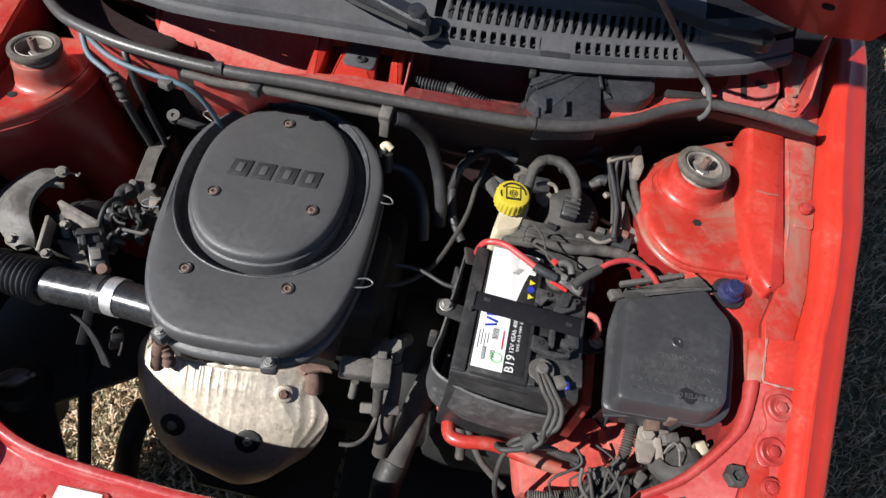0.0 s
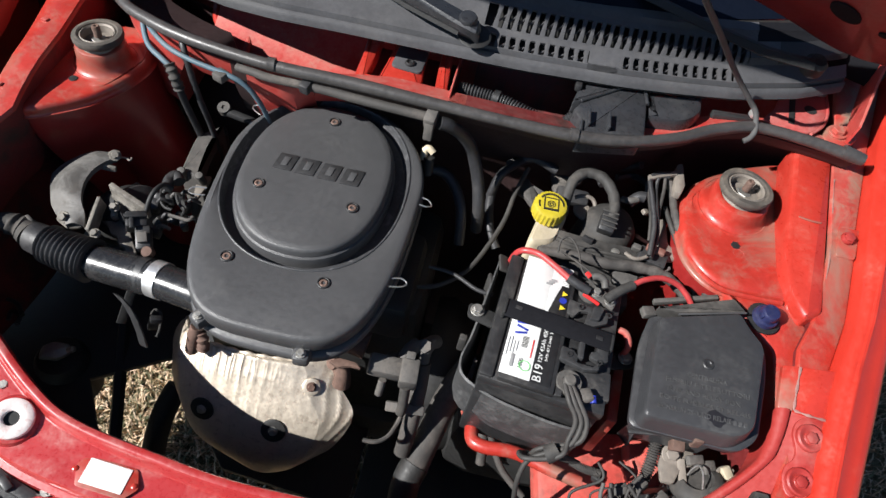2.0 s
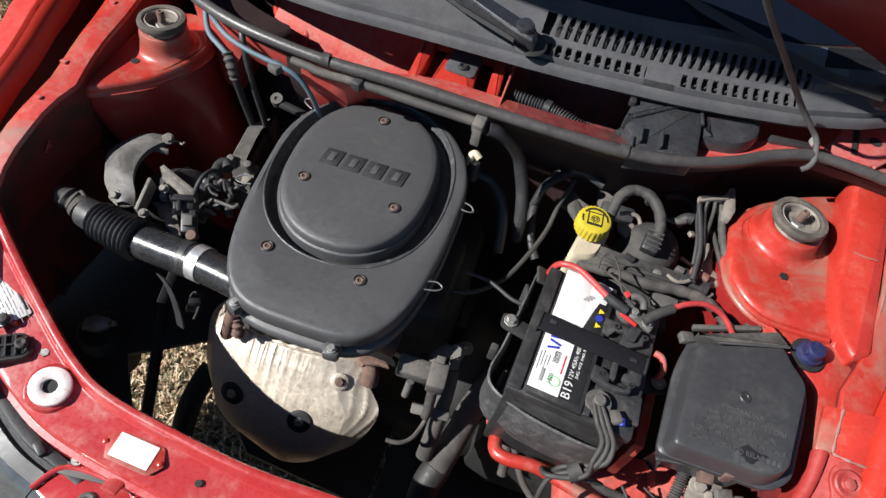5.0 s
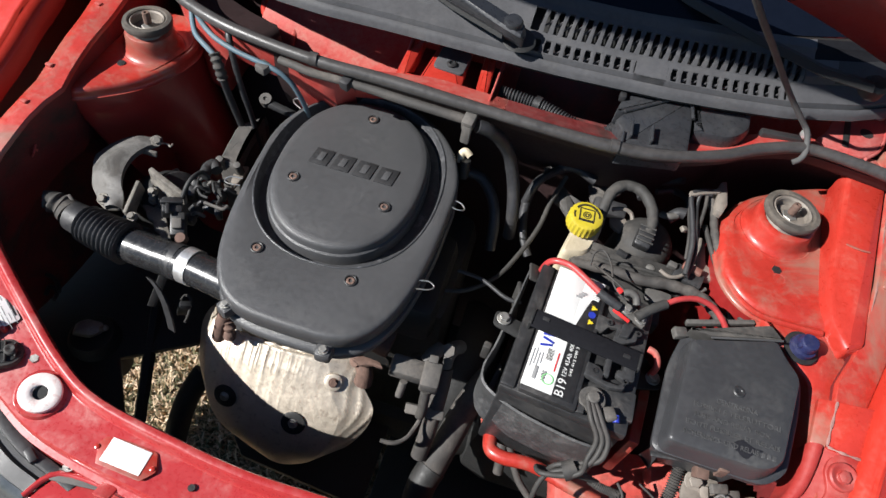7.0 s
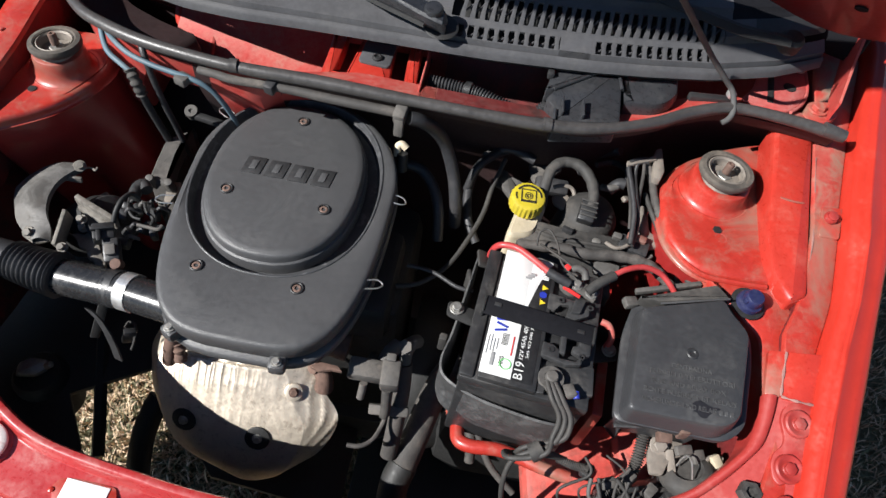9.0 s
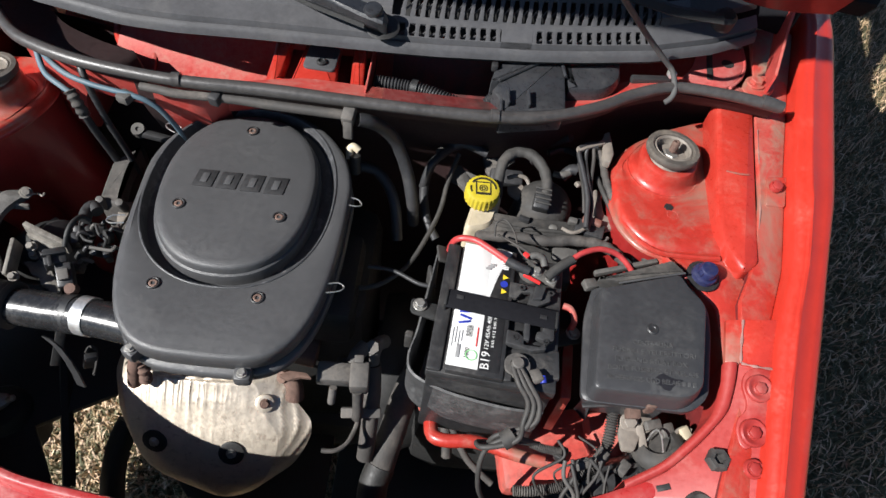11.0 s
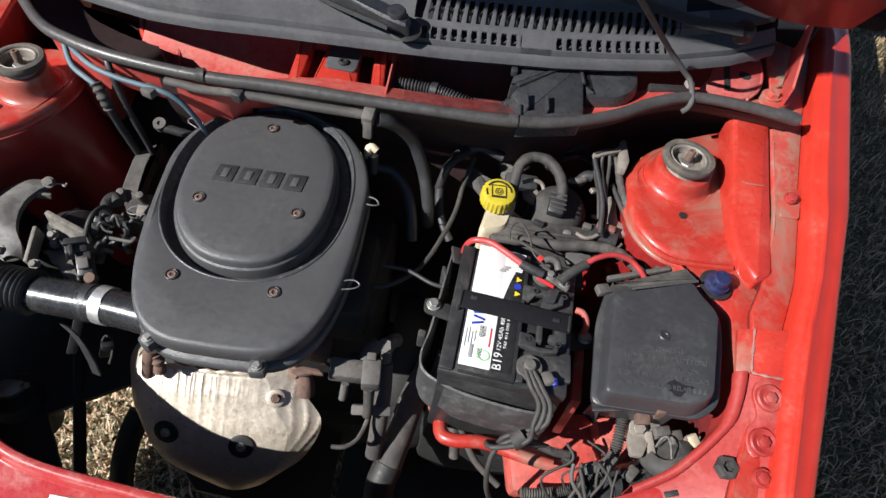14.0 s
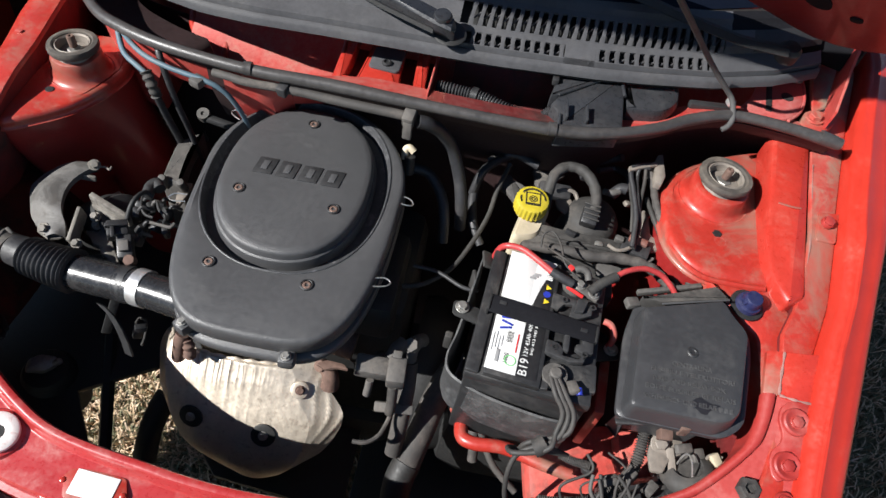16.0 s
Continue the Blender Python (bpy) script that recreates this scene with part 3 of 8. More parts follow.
# pale sealant along the panel joint
for pts in ([(0.6455, -0.186, 0.802), (0.655, -0.11, 0.839), (0.6655, -0.036, 0.850), (0.676, 0.06, 0.866)],):
    part("seam_sealant", tube(pts, lambda t: 0.0010 + 0.0006 * math.sin(19 * t), 6, 6), M_SEALANT, car, "pale cracked seam sealant")

left_shelf = rounded([(-0.466, 0.02), (-0.472, -0.012), (-0.486, -0.048), (-0.506, -0.082), (-0.531, -0.108), (-0.566, -0.136), (-0.590, -0.155), (-0.608, -0.132), (-0.613, -0.09), (-0.599, 0.01), (-0.597, 0.09), (-0.50, 0.10), (-0.474, 0.06)], [0.022, 0.022, 0.022, 0.022, 0.02, 0.012, 0.006, 0.009, 0.02, 0.03, 0.022, 0.022, 0.022], 5)
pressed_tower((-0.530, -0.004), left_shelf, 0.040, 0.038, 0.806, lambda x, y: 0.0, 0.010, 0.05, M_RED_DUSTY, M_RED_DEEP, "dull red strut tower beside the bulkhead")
part("clip_tab", block((0.022, 0.003, 0.020), pose(-0.622, -0.236, 0.742, 20, 30, 30), 0.001), M_RED_DULL, car)
part("clip_tab", block((0.003, 0.016, 0.022), pose(-0.612, -0.238, 0.746, 20, 30, 30), 0.001), M_RED_DULL, car)


def wall_strip(name, path, z0, z1, material, label, thick=0.002):
    line = smooth(path, 5)
    rows = [[(p.x, p.y, z0 + (z1 - z0) * k / 6) for k in range(7)] for p in line]
    return part(name, strip(rows, thick), material, car, label)


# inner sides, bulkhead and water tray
# Inner wings: the dark red holds grime and lack of light together.
wall_strip("inner_wing", [(-0.69, -0.5, 0), (-0.645, -0.3, 0), (-0.635, -0.1, 0), (-0.64, 0.1, 0), (-0.66, 0.3, 0)], 0.42, 0.755, M_RED_GRIME_SHADE, "inner wing, dark red for grime and the unlit bay")
wall_strip("inner_wing", [(0.60, -0.42, 0), (0.60, -0.3, 0), (0.62, -0.1, 0), (0.65, 0.1, 0), (0.70, 0.3, 0)], 0.12, 0.74, M_RED_GRIME_SHADE, "inner wing, dark red for grime and the unlit bay")
SEAL = [(-0.60, 0.15, 0.886), (-0.504, 0.042, 0.897), (-0.437, 0.002, 0.901), (-0.352, -0.024, 0.904), (-0.226, -0.037, 0.904), (-0.104, -0.0345, 0.904), (0.018, -0.036, 0.904), (0.141, -0.0365, 0.904),
        (0.237, -0.034, 0.905), (0.318, -0.020, 0.906), (0.398, 0.016, 0.906), (0.455, 0.052, 0.908), (0.523, 0.080, 0.910), (0.606, 0.078, 0.910), (0.692, 0.068, 0.906)]
line = smooth(SEAL, 5)
BACK = [(-0.34, 0.10), (-0.305, 0.0), (-0.20, 0.0), (-0.15, 0.05)]
upper = []
for p in line:
    lo = interp(p.x, [(-0.435, -0.10), (-0.415, 0.0)])
    o = interp(p.x, [(-0.22, 0.0), (-0.05, 0.05)])
    upper.append([(p.x, p.y + dy, z) for dy, z in ((0.008, 0.898), (0.008, 0.9), (0.010, 0.901), (0.014 + 0.9 * o, 0.890), (0.022 + o, 0.86), (0.034 + o, 0.815 + lo), (0.06 + o, 0.792 + lo), (0.14 + 0.5 * o, 0.798 + lo), (0.20, 0.83 + lo), (0.23, 0.88), (0.24, 0.93))])
# Middle length takes a darker red: shade under the cowl is painted in.
for x0, x1, mt, words in ((-0.7, 0.06, M_RED_DULL, "dusty red bulkhead with a water tray"), (0.06, 0.29, M_RED_GRIME_SHADE, "dirt-blackened length of the water tray"), (0.29, 0.75, M_RED_DULL, "dusty red bulkhead with a water tray")):
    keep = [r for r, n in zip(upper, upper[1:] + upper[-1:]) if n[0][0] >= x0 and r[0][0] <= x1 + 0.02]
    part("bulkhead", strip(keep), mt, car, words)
# Shade below the seal is painted: dark lengths beside one lit red length.
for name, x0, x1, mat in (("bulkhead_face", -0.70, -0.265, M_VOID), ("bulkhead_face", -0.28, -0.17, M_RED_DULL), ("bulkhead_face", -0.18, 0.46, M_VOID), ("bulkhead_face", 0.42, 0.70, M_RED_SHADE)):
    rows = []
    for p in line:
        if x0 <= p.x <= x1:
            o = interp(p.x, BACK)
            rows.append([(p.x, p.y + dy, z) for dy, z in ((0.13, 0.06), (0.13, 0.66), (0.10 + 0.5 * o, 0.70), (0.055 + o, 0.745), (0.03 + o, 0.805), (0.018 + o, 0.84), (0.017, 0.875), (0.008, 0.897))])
    part(name, strip(rows, 0.002), mat, car, "bulkhead below the seal, painted in lit and shaded lengths")
# Added dark sheet paints the shade down the bracket's slots.
part("bracket_floor", slab([(-0.11, 0.04), (0.044, 0.034), (0.044, 0.14), (-0.11, 0.14)], 0.845, 0.850, 0.001), M_RED_GRIME_SHADE, car, "added dark sheet standing in for shade in the slots")
# stiffening folds in the tray
part("tray_rib", block((0.010, 0.085, 0.020), pose(-0.338, 0.135, 0.800, 8, 0, 10), 0.005), M_RED_DULL, car)
part("tray_step", tube([(-0.425, 0.205, 0.812), (-0.412, 0.17, 0.800), (-0.385, 0.155, 0.798), (-0.345, 0.150, 0.798)], 0.007, 10, 6), M_RED, car, "rounded red fold in the tray")

# pressed bracket with two slots under the cowl
brk = slab(rounded([(-0.111, 0.000), (0.034, 0.004), (0.036, 0.022), (-0.113, 0.022)], [0.012, 0.012, 0.003, 0.003], 4), 0.864, 0.889, 0.005)
for q in ([(-0.112, 0.004), (-0.093, 0.004), (-0.091, 0.084), (-0.094, 0.14), (-0.118, 0.14), (-0.113, 0.07)], [(-0.076, 0.006), (-0.005, 0.008), (-0.012, 0.08), (-0.014, 0.14), (-0.066, 0.14), (-0.070, 0.08)], [(0.016, 0.008), (0.036, 0.008), (0.032, 0.06), (0.028, 0.14), (0.008, 0.14), (0.011, 0.075)]):
    slab(rounded(q, 0.005, 4), 0.860, 0.890, 0.005, bm=brk)
bracket = part("slotted_bracket", brk, M_RED, car, "glossy red pressed bracket with two slots")
part("bracket_side", block((0.003, 0.12, 0.05), pose(0.0415, 0.06, 0.872), 0.001), M_RED_DULL, bracket, "dusty bare edge")

# front cross member
SLAM_IN = [(-0.625, -0.340, 0.745), (-0.573, -0.385, 0.733), (-0.494, -0.445, 0.694), (-0.411, -0.501, 0.668), (-0.338, -0.532, 0.658), (-0.217, -0.549, 0.656), (-0.108, -0.559, 0.656), (0.019, -0.557, 0.656),
           (0.12, -0.556, 0.656), (0.22, -0.55, 0.656), (0.30, -0.535, 0.661), (0.384, -0.507, 0.670), (0.458, -0.482, 0.685), (0.516, -0.454, 0.693), (0.572, -0.408, 0.712), (0.608, -0.360, 0.740), (0.617, -0.314, 0.762)]
SLAM_OUT = [(-0.70, -0.42, 0.728), (-0.635, -0.465, 0.706), (-0.55, -0.522, 0.676), (-0.47, -0.570, 0.656), (-0.388, -0.601, 0.651), (-0.236, -0.622, 0.650), (-0.118, -0.632, 0.649), (0.019, -0.635, 0.648),
            (0.12, -0.635, 0.648), (0.22, -0.63, 0.648), (0.32, -0.615, 0.655), (0.43, -0.61, 0.672), (0.52, -0.60, 0.70), (0.585, -0.575, 0.715), (0.612, -0.53, 0.737), (0.622, -0.46, 0.755), (0.624, -0.40, 0.768)]
rows = []
for a, b in zip(smooth(SLAM_IN, 5), smooth(SLAM_OUT, 5)):
    d = (b - a)
    d.z = 0
    d.normalize()
    up = Vector((0, 0, 1))
    w = (b - a).length
    g = interp(a.x, [(0.25, 1.0), (0.45, 1.9)])
    row = [a - up * 0.07 + d * 0.006, a - up * 0.012, a - up * 0.003 + d * 0.0006]
    kd = interp(a.x, [(-0.30, 1.0), (-0.08, 1.7), (0.30, 1.7), (0.45, 1.0)])
    for o, q in ((0.0028, 0.0006), (0.006, 0.0014), (0.010, 0.0012), (0.0125, 0.0002), (0.0142, -0.002), (0.0156, -0.006), (0.0172, -0.0125), (0.0186, -0.0160), (0.0202, -0.0172), (0.0225, -0.0172)):
        row.append(a + d * o * g + up * q * (kd if q < 0 else 1.0))
    for t in (0.5, 0.65, 0.8, 0.92):
        row.append(a.lerp(b, t) - up * 0.0172 * kd)
    row += [b - up * 0.0175 * kd, b - up * (0.0035 + 0.0175 * kd) + d * 0.003, b - up * 0.042 + d * 0.004, b - up * 0.044 + d * 0.012, b - up * 0.06 + d * 0.013]
    rows.append(row)
part("front_panel", strip(rows, 0.0015), M_PANEL, car, "red front cross member with worn dusty top")

# bonnet, propped open above the bay
HOOD_Y, HOOD_Z, HOOD_TILT = 0.25, 0.93, radians(54)


def hood_at(u, v):
    c = 2 * u - 1
    x = c * (0.745 - 0.05 * v)
    s = 0.02 + 0.22 * (1 - c * c) + 0.10 * (max(0.0, abs(c) - 0.78) / 0.22) ** 2 * (1 - v) + v * 1.02
    lift = 0.045 * (1 - c * c)
    return (x, HOOD_Y - s * math.cos(HOOD_TILT) + lift * math.sin(HOOD_TILT), HOOD_Z + s * math.sin(HOOD_TILT) + lift * math.cos(HOOD_TILT))


bonnet = thing("bonnet", (0, 0.40, 0.93), "red bonnet propped open over the engine bay", "bonnet")
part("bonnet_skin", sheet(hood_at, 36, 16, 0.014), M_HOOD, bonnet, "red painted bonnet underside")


def hood_hole(u, v, a, b):
    p, q, w = (Vector(hood_at(u + du, v + dv)) for du, dv in ((0, 0), (0.01, 0), (0, 0.01)))
    ex, ey = (q - p).normalized(), (w - p).normalized()
    n = ex.cross(ey).normalized()
    n = n if n.y < 0 else -n
    ring = [[p + n * h + ex * a * k * math.cos(t) + ey * b * k * math.sin(t) for t in (2 * math.pi * i / 24 for i in range(24))] for k, h in ((1.0, 0.013), (1.0, 0.0165), (0.3, 0.0165))]
    part("lightening_hole", loft(bmesh.new(), ring), M_MATT, bonnet, "dark pressed hole")


for u in (0.88, 0.78, 0.22, 0.12):
    hood_hole(u, 0.09, 0.032, 0.017)
hood_hole(0.93, 0.09, 0.010, 0.006)
part("edge_buffer", block((0.055, 0.05, 0.022), pose(0.762, 0.165, 1.045, -54, 0, -8), 0.008), M_MATT, bonnet, "black rubber edge buffer")

# windscreen and roof behind the cowl
M_GLASS = surface("dark_windscreen", (0.004, 0.006, 0.012), 0.04, 0, 0, 0, vary=0.05, bump=0.0, spec=0.1)


def screen_at(u, v):
    x = -0.70 + 1.42 * u
    c = (x - MID) / 0.71
    return (x * (1 - 0.12 * v), 0.155 + 0.20 * c * c + v * 0.80, 0.978 + 0.02 * u + v * 0.48)


screen = part("windscreen", sheet(screen_at, 24, 6, 0.005), M_GLASS, car, "dark curved windscreen glass")
screen.visible_shadow = False


def roof_z(y):
    return interp(y, [(0.62, 0.96), (1.0, 1.44), (2.2, 1.46), (2.9, 1.0)])


shell = bmesh.new()
loft(shell, [[(x, y, z) for x, z in ((-0.83, 0.2), (-0.85, 0.55), (-0.82, 0.92), (0.84, 0.92), (0.88, 0.55), (0.86, 0.2))] for y in (0.62, 1.4, 2.2, 2.9)])
part("lower_body", shell, M_RED, car, "red car body behind the windscreen")
# Added block fills the scuttle corner; its near black stands for bonnet shade.
part("pillar_base", block((0.12, 0.20, 0.07), pose(0.715, 0.345, 0.955, 0, 0, -20), 0.02), M_MATT, car, "added filler block, near black for the bonnet's shade")
part("roof", strip([[(x, y, roof_z(y) + 0.02 * (1 - (x / 0.62) ** 2)) for x in (-0.62, -0.3, 0.0, 0.3, 0.62)] for y in (0.99, 1.5, 2.2, 2.9)], 0.02), M_RED, car, "red roof panel")
# Unseen slab, added to keep sun through the glass off the tray.
part("dashboard", slab([(-0.70, 0.30), (0.70, 0.30), (0.72, 0.64), (-0.72, 0.64)], 0.93, 0.95, 0.005), M_DARK, car, "unseen dark slab keeping sunlight out of the water tray")
# Unseen side panels; the slit between them shapes a sun patch on the grass.
SILL, TOPL = [(0.64, 0.925), (0.78, 0.94), (1.3, 1.06)], [(0.64, 0.94), (0.78, 0.955), (1.3, 1.18)]
low_rows, top_rows = [], []
for k in range(9):
    y = 0.64 + 0.64 * k / 8
    a, b = interp(y, SILL), interp(y, TOPL)
    low_rows.append([(0.83, y, 0.90), (0.82, y, a)])
    top_rows.append([(0.80, y, b), (0.70, y, max(b + 0.02, 0.5 * (b + roof_z(y)))), (0.63, y, max(b + 0.03, roof_z(y)))])
part("door", strip(low_rows, 0.02), M_RED, car, "unseen red side panel below the light slit")
part("door_frame", strip(top_rows, 0.02), M_RED, car, "unseen red side panel above the light slit")
for side, y0 in ((-1, 0.64), (1, 1.27)):
    rows = [[(side * 0.83, y, 0.91), (side * (0.83 - 0.21 * 0.5), y, 0.5 * (0.91 + roof_z(y))), (side * 0.62, y, roof_z(y))] for y in [y0 + (2.9 - y0) * k / 12 for k in range(13)]]
    part("cabin_side", strip(rows, 0.02), M_RED, car, "red cabin side")
    part("roof_pillar", tube([(side * 0.74, 0.42, 0.96), (side * 0.68, 0.72, 1.20), (side * 0.62, 1.0, 1.44)], 0.028, 10, 4), M_RED, car, "red windscreen pillar")

# ---- dark underside of the bay ----
# Added sheets: black out the unseen bay floor and stop bounced light.
for name, z, q in (("undertray", 0.36, [(-0.70, -0.70), (-0.40, -0.70), (-0.419, -0.475), (-0.49, -0.376), (-0.372, -0.30), (-0.372, 0.20), (-0.70, 0.20)]), ("undertray", 0.20, [(-0.30, -0.25), (-0.31, -0.36), (-0.24, -0.43), (0.02, -0.45), (0.02, -0.25)]), ("subframe", 0.05, [(-0.66, -0.17), (0.9, -0.17), (0.9, 0.35), (-0.66, 0.35)]), ("undertray", 0.05, [(0.02, -0.70), (0.75, -0.70), (0.75, -0.174), (0.02, -0.174)])):
    part(name, slab(q, z, z + 0.015, 0.004), M_DARK, car, "added black sheet closing the unlit bay floor")
part("bumper", slab(rounded([(-0.68, -0.52), (-0.44, -0.66), (-0.30, -0.69), (0.3, -0.69), (0.3, -0.86), (-0.34, -0.86), (-0.62, -0.76), (-0.76, -0.58)], 0.02, 4), 0.46, 0.50, 0.01), M_BLACK, car, "black bumper and lamp surround")
# Bulkhead side takes the near-black red in place of shade.
wall_strip("side_wall", [(-0.97, 0.26, 0), (-0.8, 0.25, 0), (-0.6, 0.235, 0), (-0.42, 0.20, 0)], 0.05, 0.80, M_VOID, "bulkhead side, painted near black for shade")

# ---- cowl panel ----
M_CAP = surface("yellow_plastic", (0.43, 0.34, 0.018), 0.5, 0, 0, 0.5, (0.24, 0.19, 0.08), 60, 0.05, 0.1, 700, 0.4)
Y_COWL = [(-0.80, 0.19), (-0.6, 0.105), (-0.45, 0.064), (-0.32, 0.036), (-0.24, 0.034), (-0.13, 0.041), (0.05, 0.048), (0.14, 0.053), (0.293, 0.070), (0.38, 0.085), (0.483, 0.108), (0.581, 0.145), (0.66, 0.19), (0.74, 0.26)]


def cowl_pt(x, d, dz=0.0):
    z = 0.950 + interp(d, [(0, -0.014), (0.002, -0.006), (0.005, -0.001), (0.009, 0.001), (0.0112, -0.004), (0.014, -0.004), (0.0165, 0.006), (0.018, 0.0065), (0.05, 0.016), (0.056, 0.026), (0.10, 0.038), (0.106, 0.044), (0.2, 0.056)])
    return (x, interp(x, Y_COWL) + d, z + dz)


def cowl_band(x0, x1, ds, nx=40, thick=0.003):
    rows = [[cowl_pt(x0 + (x1 - x0) * k / nx, d) for d in ds] for k in range(nx + 1)]
    return strip(rows, thick)


cowl = part("cowl_panel", cowl_band(-0.78, 0.665, [0.0, 0.002, 0.005, 0.009, 0.0112, 0.014], 70), M_COWL, car, "greyed black plastic cowl panel with two rows of louvres")
part("panel_plain", cowl_band(-0.78, 0.068, [0.014, 0.0165, 0.018, 0.05, 0.056, 0.10, 0.106, 0.14], 40), M_COWL, cowl)
part("front_rail", cowl_band(0.068, 0.480, [0.014, 0.0165, 0.018], 30), M_COWL, cowl)
part("panel_middle", cowl_band(0.068, 0.62, [0.040, 0.046, 0.050, 0.051], 40), M_COWL, cowl)
part("panel_rear", cowl_band(0.068, 0.50, [0.088, 0.096, 0.10, 0.106, 0.125], 32), M_COWL, cowl)
# Cowl's right end goes near black: the bonnet's shade is painted in.
part("corner_gasket", cowl_band(0.50, 0.665, [0.088, 0.096, 0.10, 0.106, 0.125], 12), M_MATT, cowl, "end of the cowl panel, painted near black for bonnet shade")
part("panel_plain", cowl_band(0.47, 0.665, [0.014, 0.0165, 0.018, 0.040], 14), M_COWL, cowl)
part("panel_plain", cowl_band(0.49, 0.54, [0.051, 0.056, 0.088], 5), M_COWL, cowl)
# Same painted bonnet shade on the middle band of the cowl end.
part("corner_gasket", cowl_band(0.54, 0.665, [0.051, 0.056, 0.088], 9), M_DARK, cowl, "end of the cowl panel, painted near black for bonnet shade")
part("panel_plain", cowl_band(0.237, 0.285, [0.014, 0.0165, 0.018, 0.040], 6), M_COWL, cowl)


def slat_row(x0, x1, n, d0, d1, lean):
    p = (x1 - x0) / n
    for k in range(n + 1):
        xc = x0 + p * k
        w = 0.0028
        rows = []
        for s in (-1, -0.3, 0.3, 1):
            rows.append([cowl_pt(xc + s * w * (1 + 0.5 * abs(2 * q / 6 - 1) ** 2) + lean * (q / 6 - 0.5), d0 + (d1 - d0) * q / 6, -0.0004 * abs(s)) for q in range(7)])
        part("slat", strip(rows, 0.008), M_COWL, cowl)
        if k < n:
            q0, q1 = cowl_pt(xc + 0.1 * p, d0 + 0.35 * (d1 - d0), -0.008), cowl_pt(xc + 0.95 * p, d0 + 0.75 * (d1 - d0), -0.008)
            part("louvre", tube([q0, q1], 0.0016, 5, 1), M_COWL, cowl)


# Added near-black sheet gives the louvre slots their shade.
part("louvre_backing", strip([[tuple(Vector(cowl_pt(0.06 + 0.45 * k / 30, d)) - Vector((0, 0, 0.016))) for d in (0.004, 0.05, 0.094, 0.14)] for k in range(31)], 0.002), M_DARK, cowl, "added dark sheet for the shade behind the louvres")

slat_row(0.078, 0.232, 10, 0.0165, 0.041, 0.0)
slat_row(0.288, 0.462, 11, 0.0165, 0.041, 0.0)
slat_row(0.086, 0.486, 27, 0.050, 0.089, 0.003)

# ---- rubber seal along the bulkhead ----
seal = thing("bulkhead_seal", (0, 0, 0.9), "long black rubber seal along the bulkhead flange", "rubber seal")
for x, y, z in (SEAL[8], SEAL[4]):
    part("seal_joint", tube([(x - 0.006, y - 0.001, z + 0.006), (x + 0.006, y, z + 0.006)], 0.0106, 14, 2), M_SEAL, seal, "pinched joint")
part("seal_end", tube([(0.662, 0.073, 0.9135), (0.696, 0.067, 0.911)], lambda t: 0.0115 - 0.002 * t, 12, 3), M_SEAL, seal, "blunt cut end")
part("seal_bulb", tube([(x, y, z + 0.004) for x, y, z in SEAL], lambda t: 0.0092 - 0.0005 * math.sin(30 * t), 14, 8), M_SEAL, seal)

# ---- air filter housing ----
AF = (-0.121, -0.125)
air = thing("air_filter_housing", (AF[0], -0.17, 0.66), "grained black plastic air filter housing on the engine", "air filter")


def af_outline(n=72):
    out = []
    for k in range(n):
        a = 2 * math.pi * k / n
        c, s = math.cos(a), math.sin(a)
        if s >= 0:
            out.append((AF[0] + 0.157 * c, -0.115 + 0.154 * s))
        else:
            e = 0.52
            out.append((AF[0] + (0.157 - 0.008 * abs(s)) * math.copysign(abs(c) ** e, c), -0.115 - 0.284 * abs(s) ** (e + 0.10)))
    return out


def af_z(x, y):
    return interp(y, [(-0.42, 0.768), (-0.3, 0.776), (-0.12, 0.790), (0.05, 0.809)])


out = af_outline()
steps = [(0.040, -0.12), (0.026, -0.085), (0.012, -0.060), (-0.001, -0.058), (-0.003, -0.052), (-0.003, -0.046), (0.000, -0.042), (0.008, -0.040), (0.008, -0.030), (0.001, -0.028), (0.0, -0.026), (0.0, -0.008), (0.0015, -0.003), (0.004, -0.0008), (0.008, 0.0)]
bm = bmesh.new()
loops = [[(x, y, af_z(x, y) + dz) for x, y in inset(out, d)] for d, dz in steps]
def oval(cx, cy, a, b, n=64, p=2.25):
    return [(cx + a * math.copysign(abs(math.cos(t)) ** (2 / p), math.cos(t)), cy + b * math.copysign(abs(math.sin(t)) ** (2 / p), math.sin(t))) for t in (2 * math.pi * k / n for k in range(n))]


RIM = oval(-0.127, -0.133, 0.141, 0.164, 72)
loops.append([(0.5 * (p[0] + q[0]), 0.5 * (p[1] + q[1]), af_z(*q) + 0.0003) for p, q in zip(loops[-1], RIM)])
loops.append([(x, y, af_z(x, y)) for x, y in RIM])
part("lid", loft(bm, loops, cap1=False), M_COVER, air)
rim = bmesh.new()
groove = ((0.141, 0.164, -0.004), (0.141, 0.164, 0.0012), (0.140, 0.163, 0.0018), (0.1385, 0.1615, 0.0014), (0.1375, 0.1605, -0.001), (0.136, 0.159, -0.013), (0.133, 0.156, -0.017), (0.110, 0.133, -0.018))
loft(rim, [[(x, y, af_z(x, y) + dz) for x, y in oval(-0.127, -0.133, a, b, 72)] for k, (a, b, dz) in enumerate(groove)], cap0=False, cap1=False)
part("rim", rim, M_SCUFF, air, "scuffed raised rim")
disc = bmesh.new()
oa = oval(-0.1286, -0.1318, 0.1158, 0.1473)


def disc_z(x, y):
    return interp(y, [(-0.315, 0.791), (-0.19, 0.801), (0.03, 0.810)])


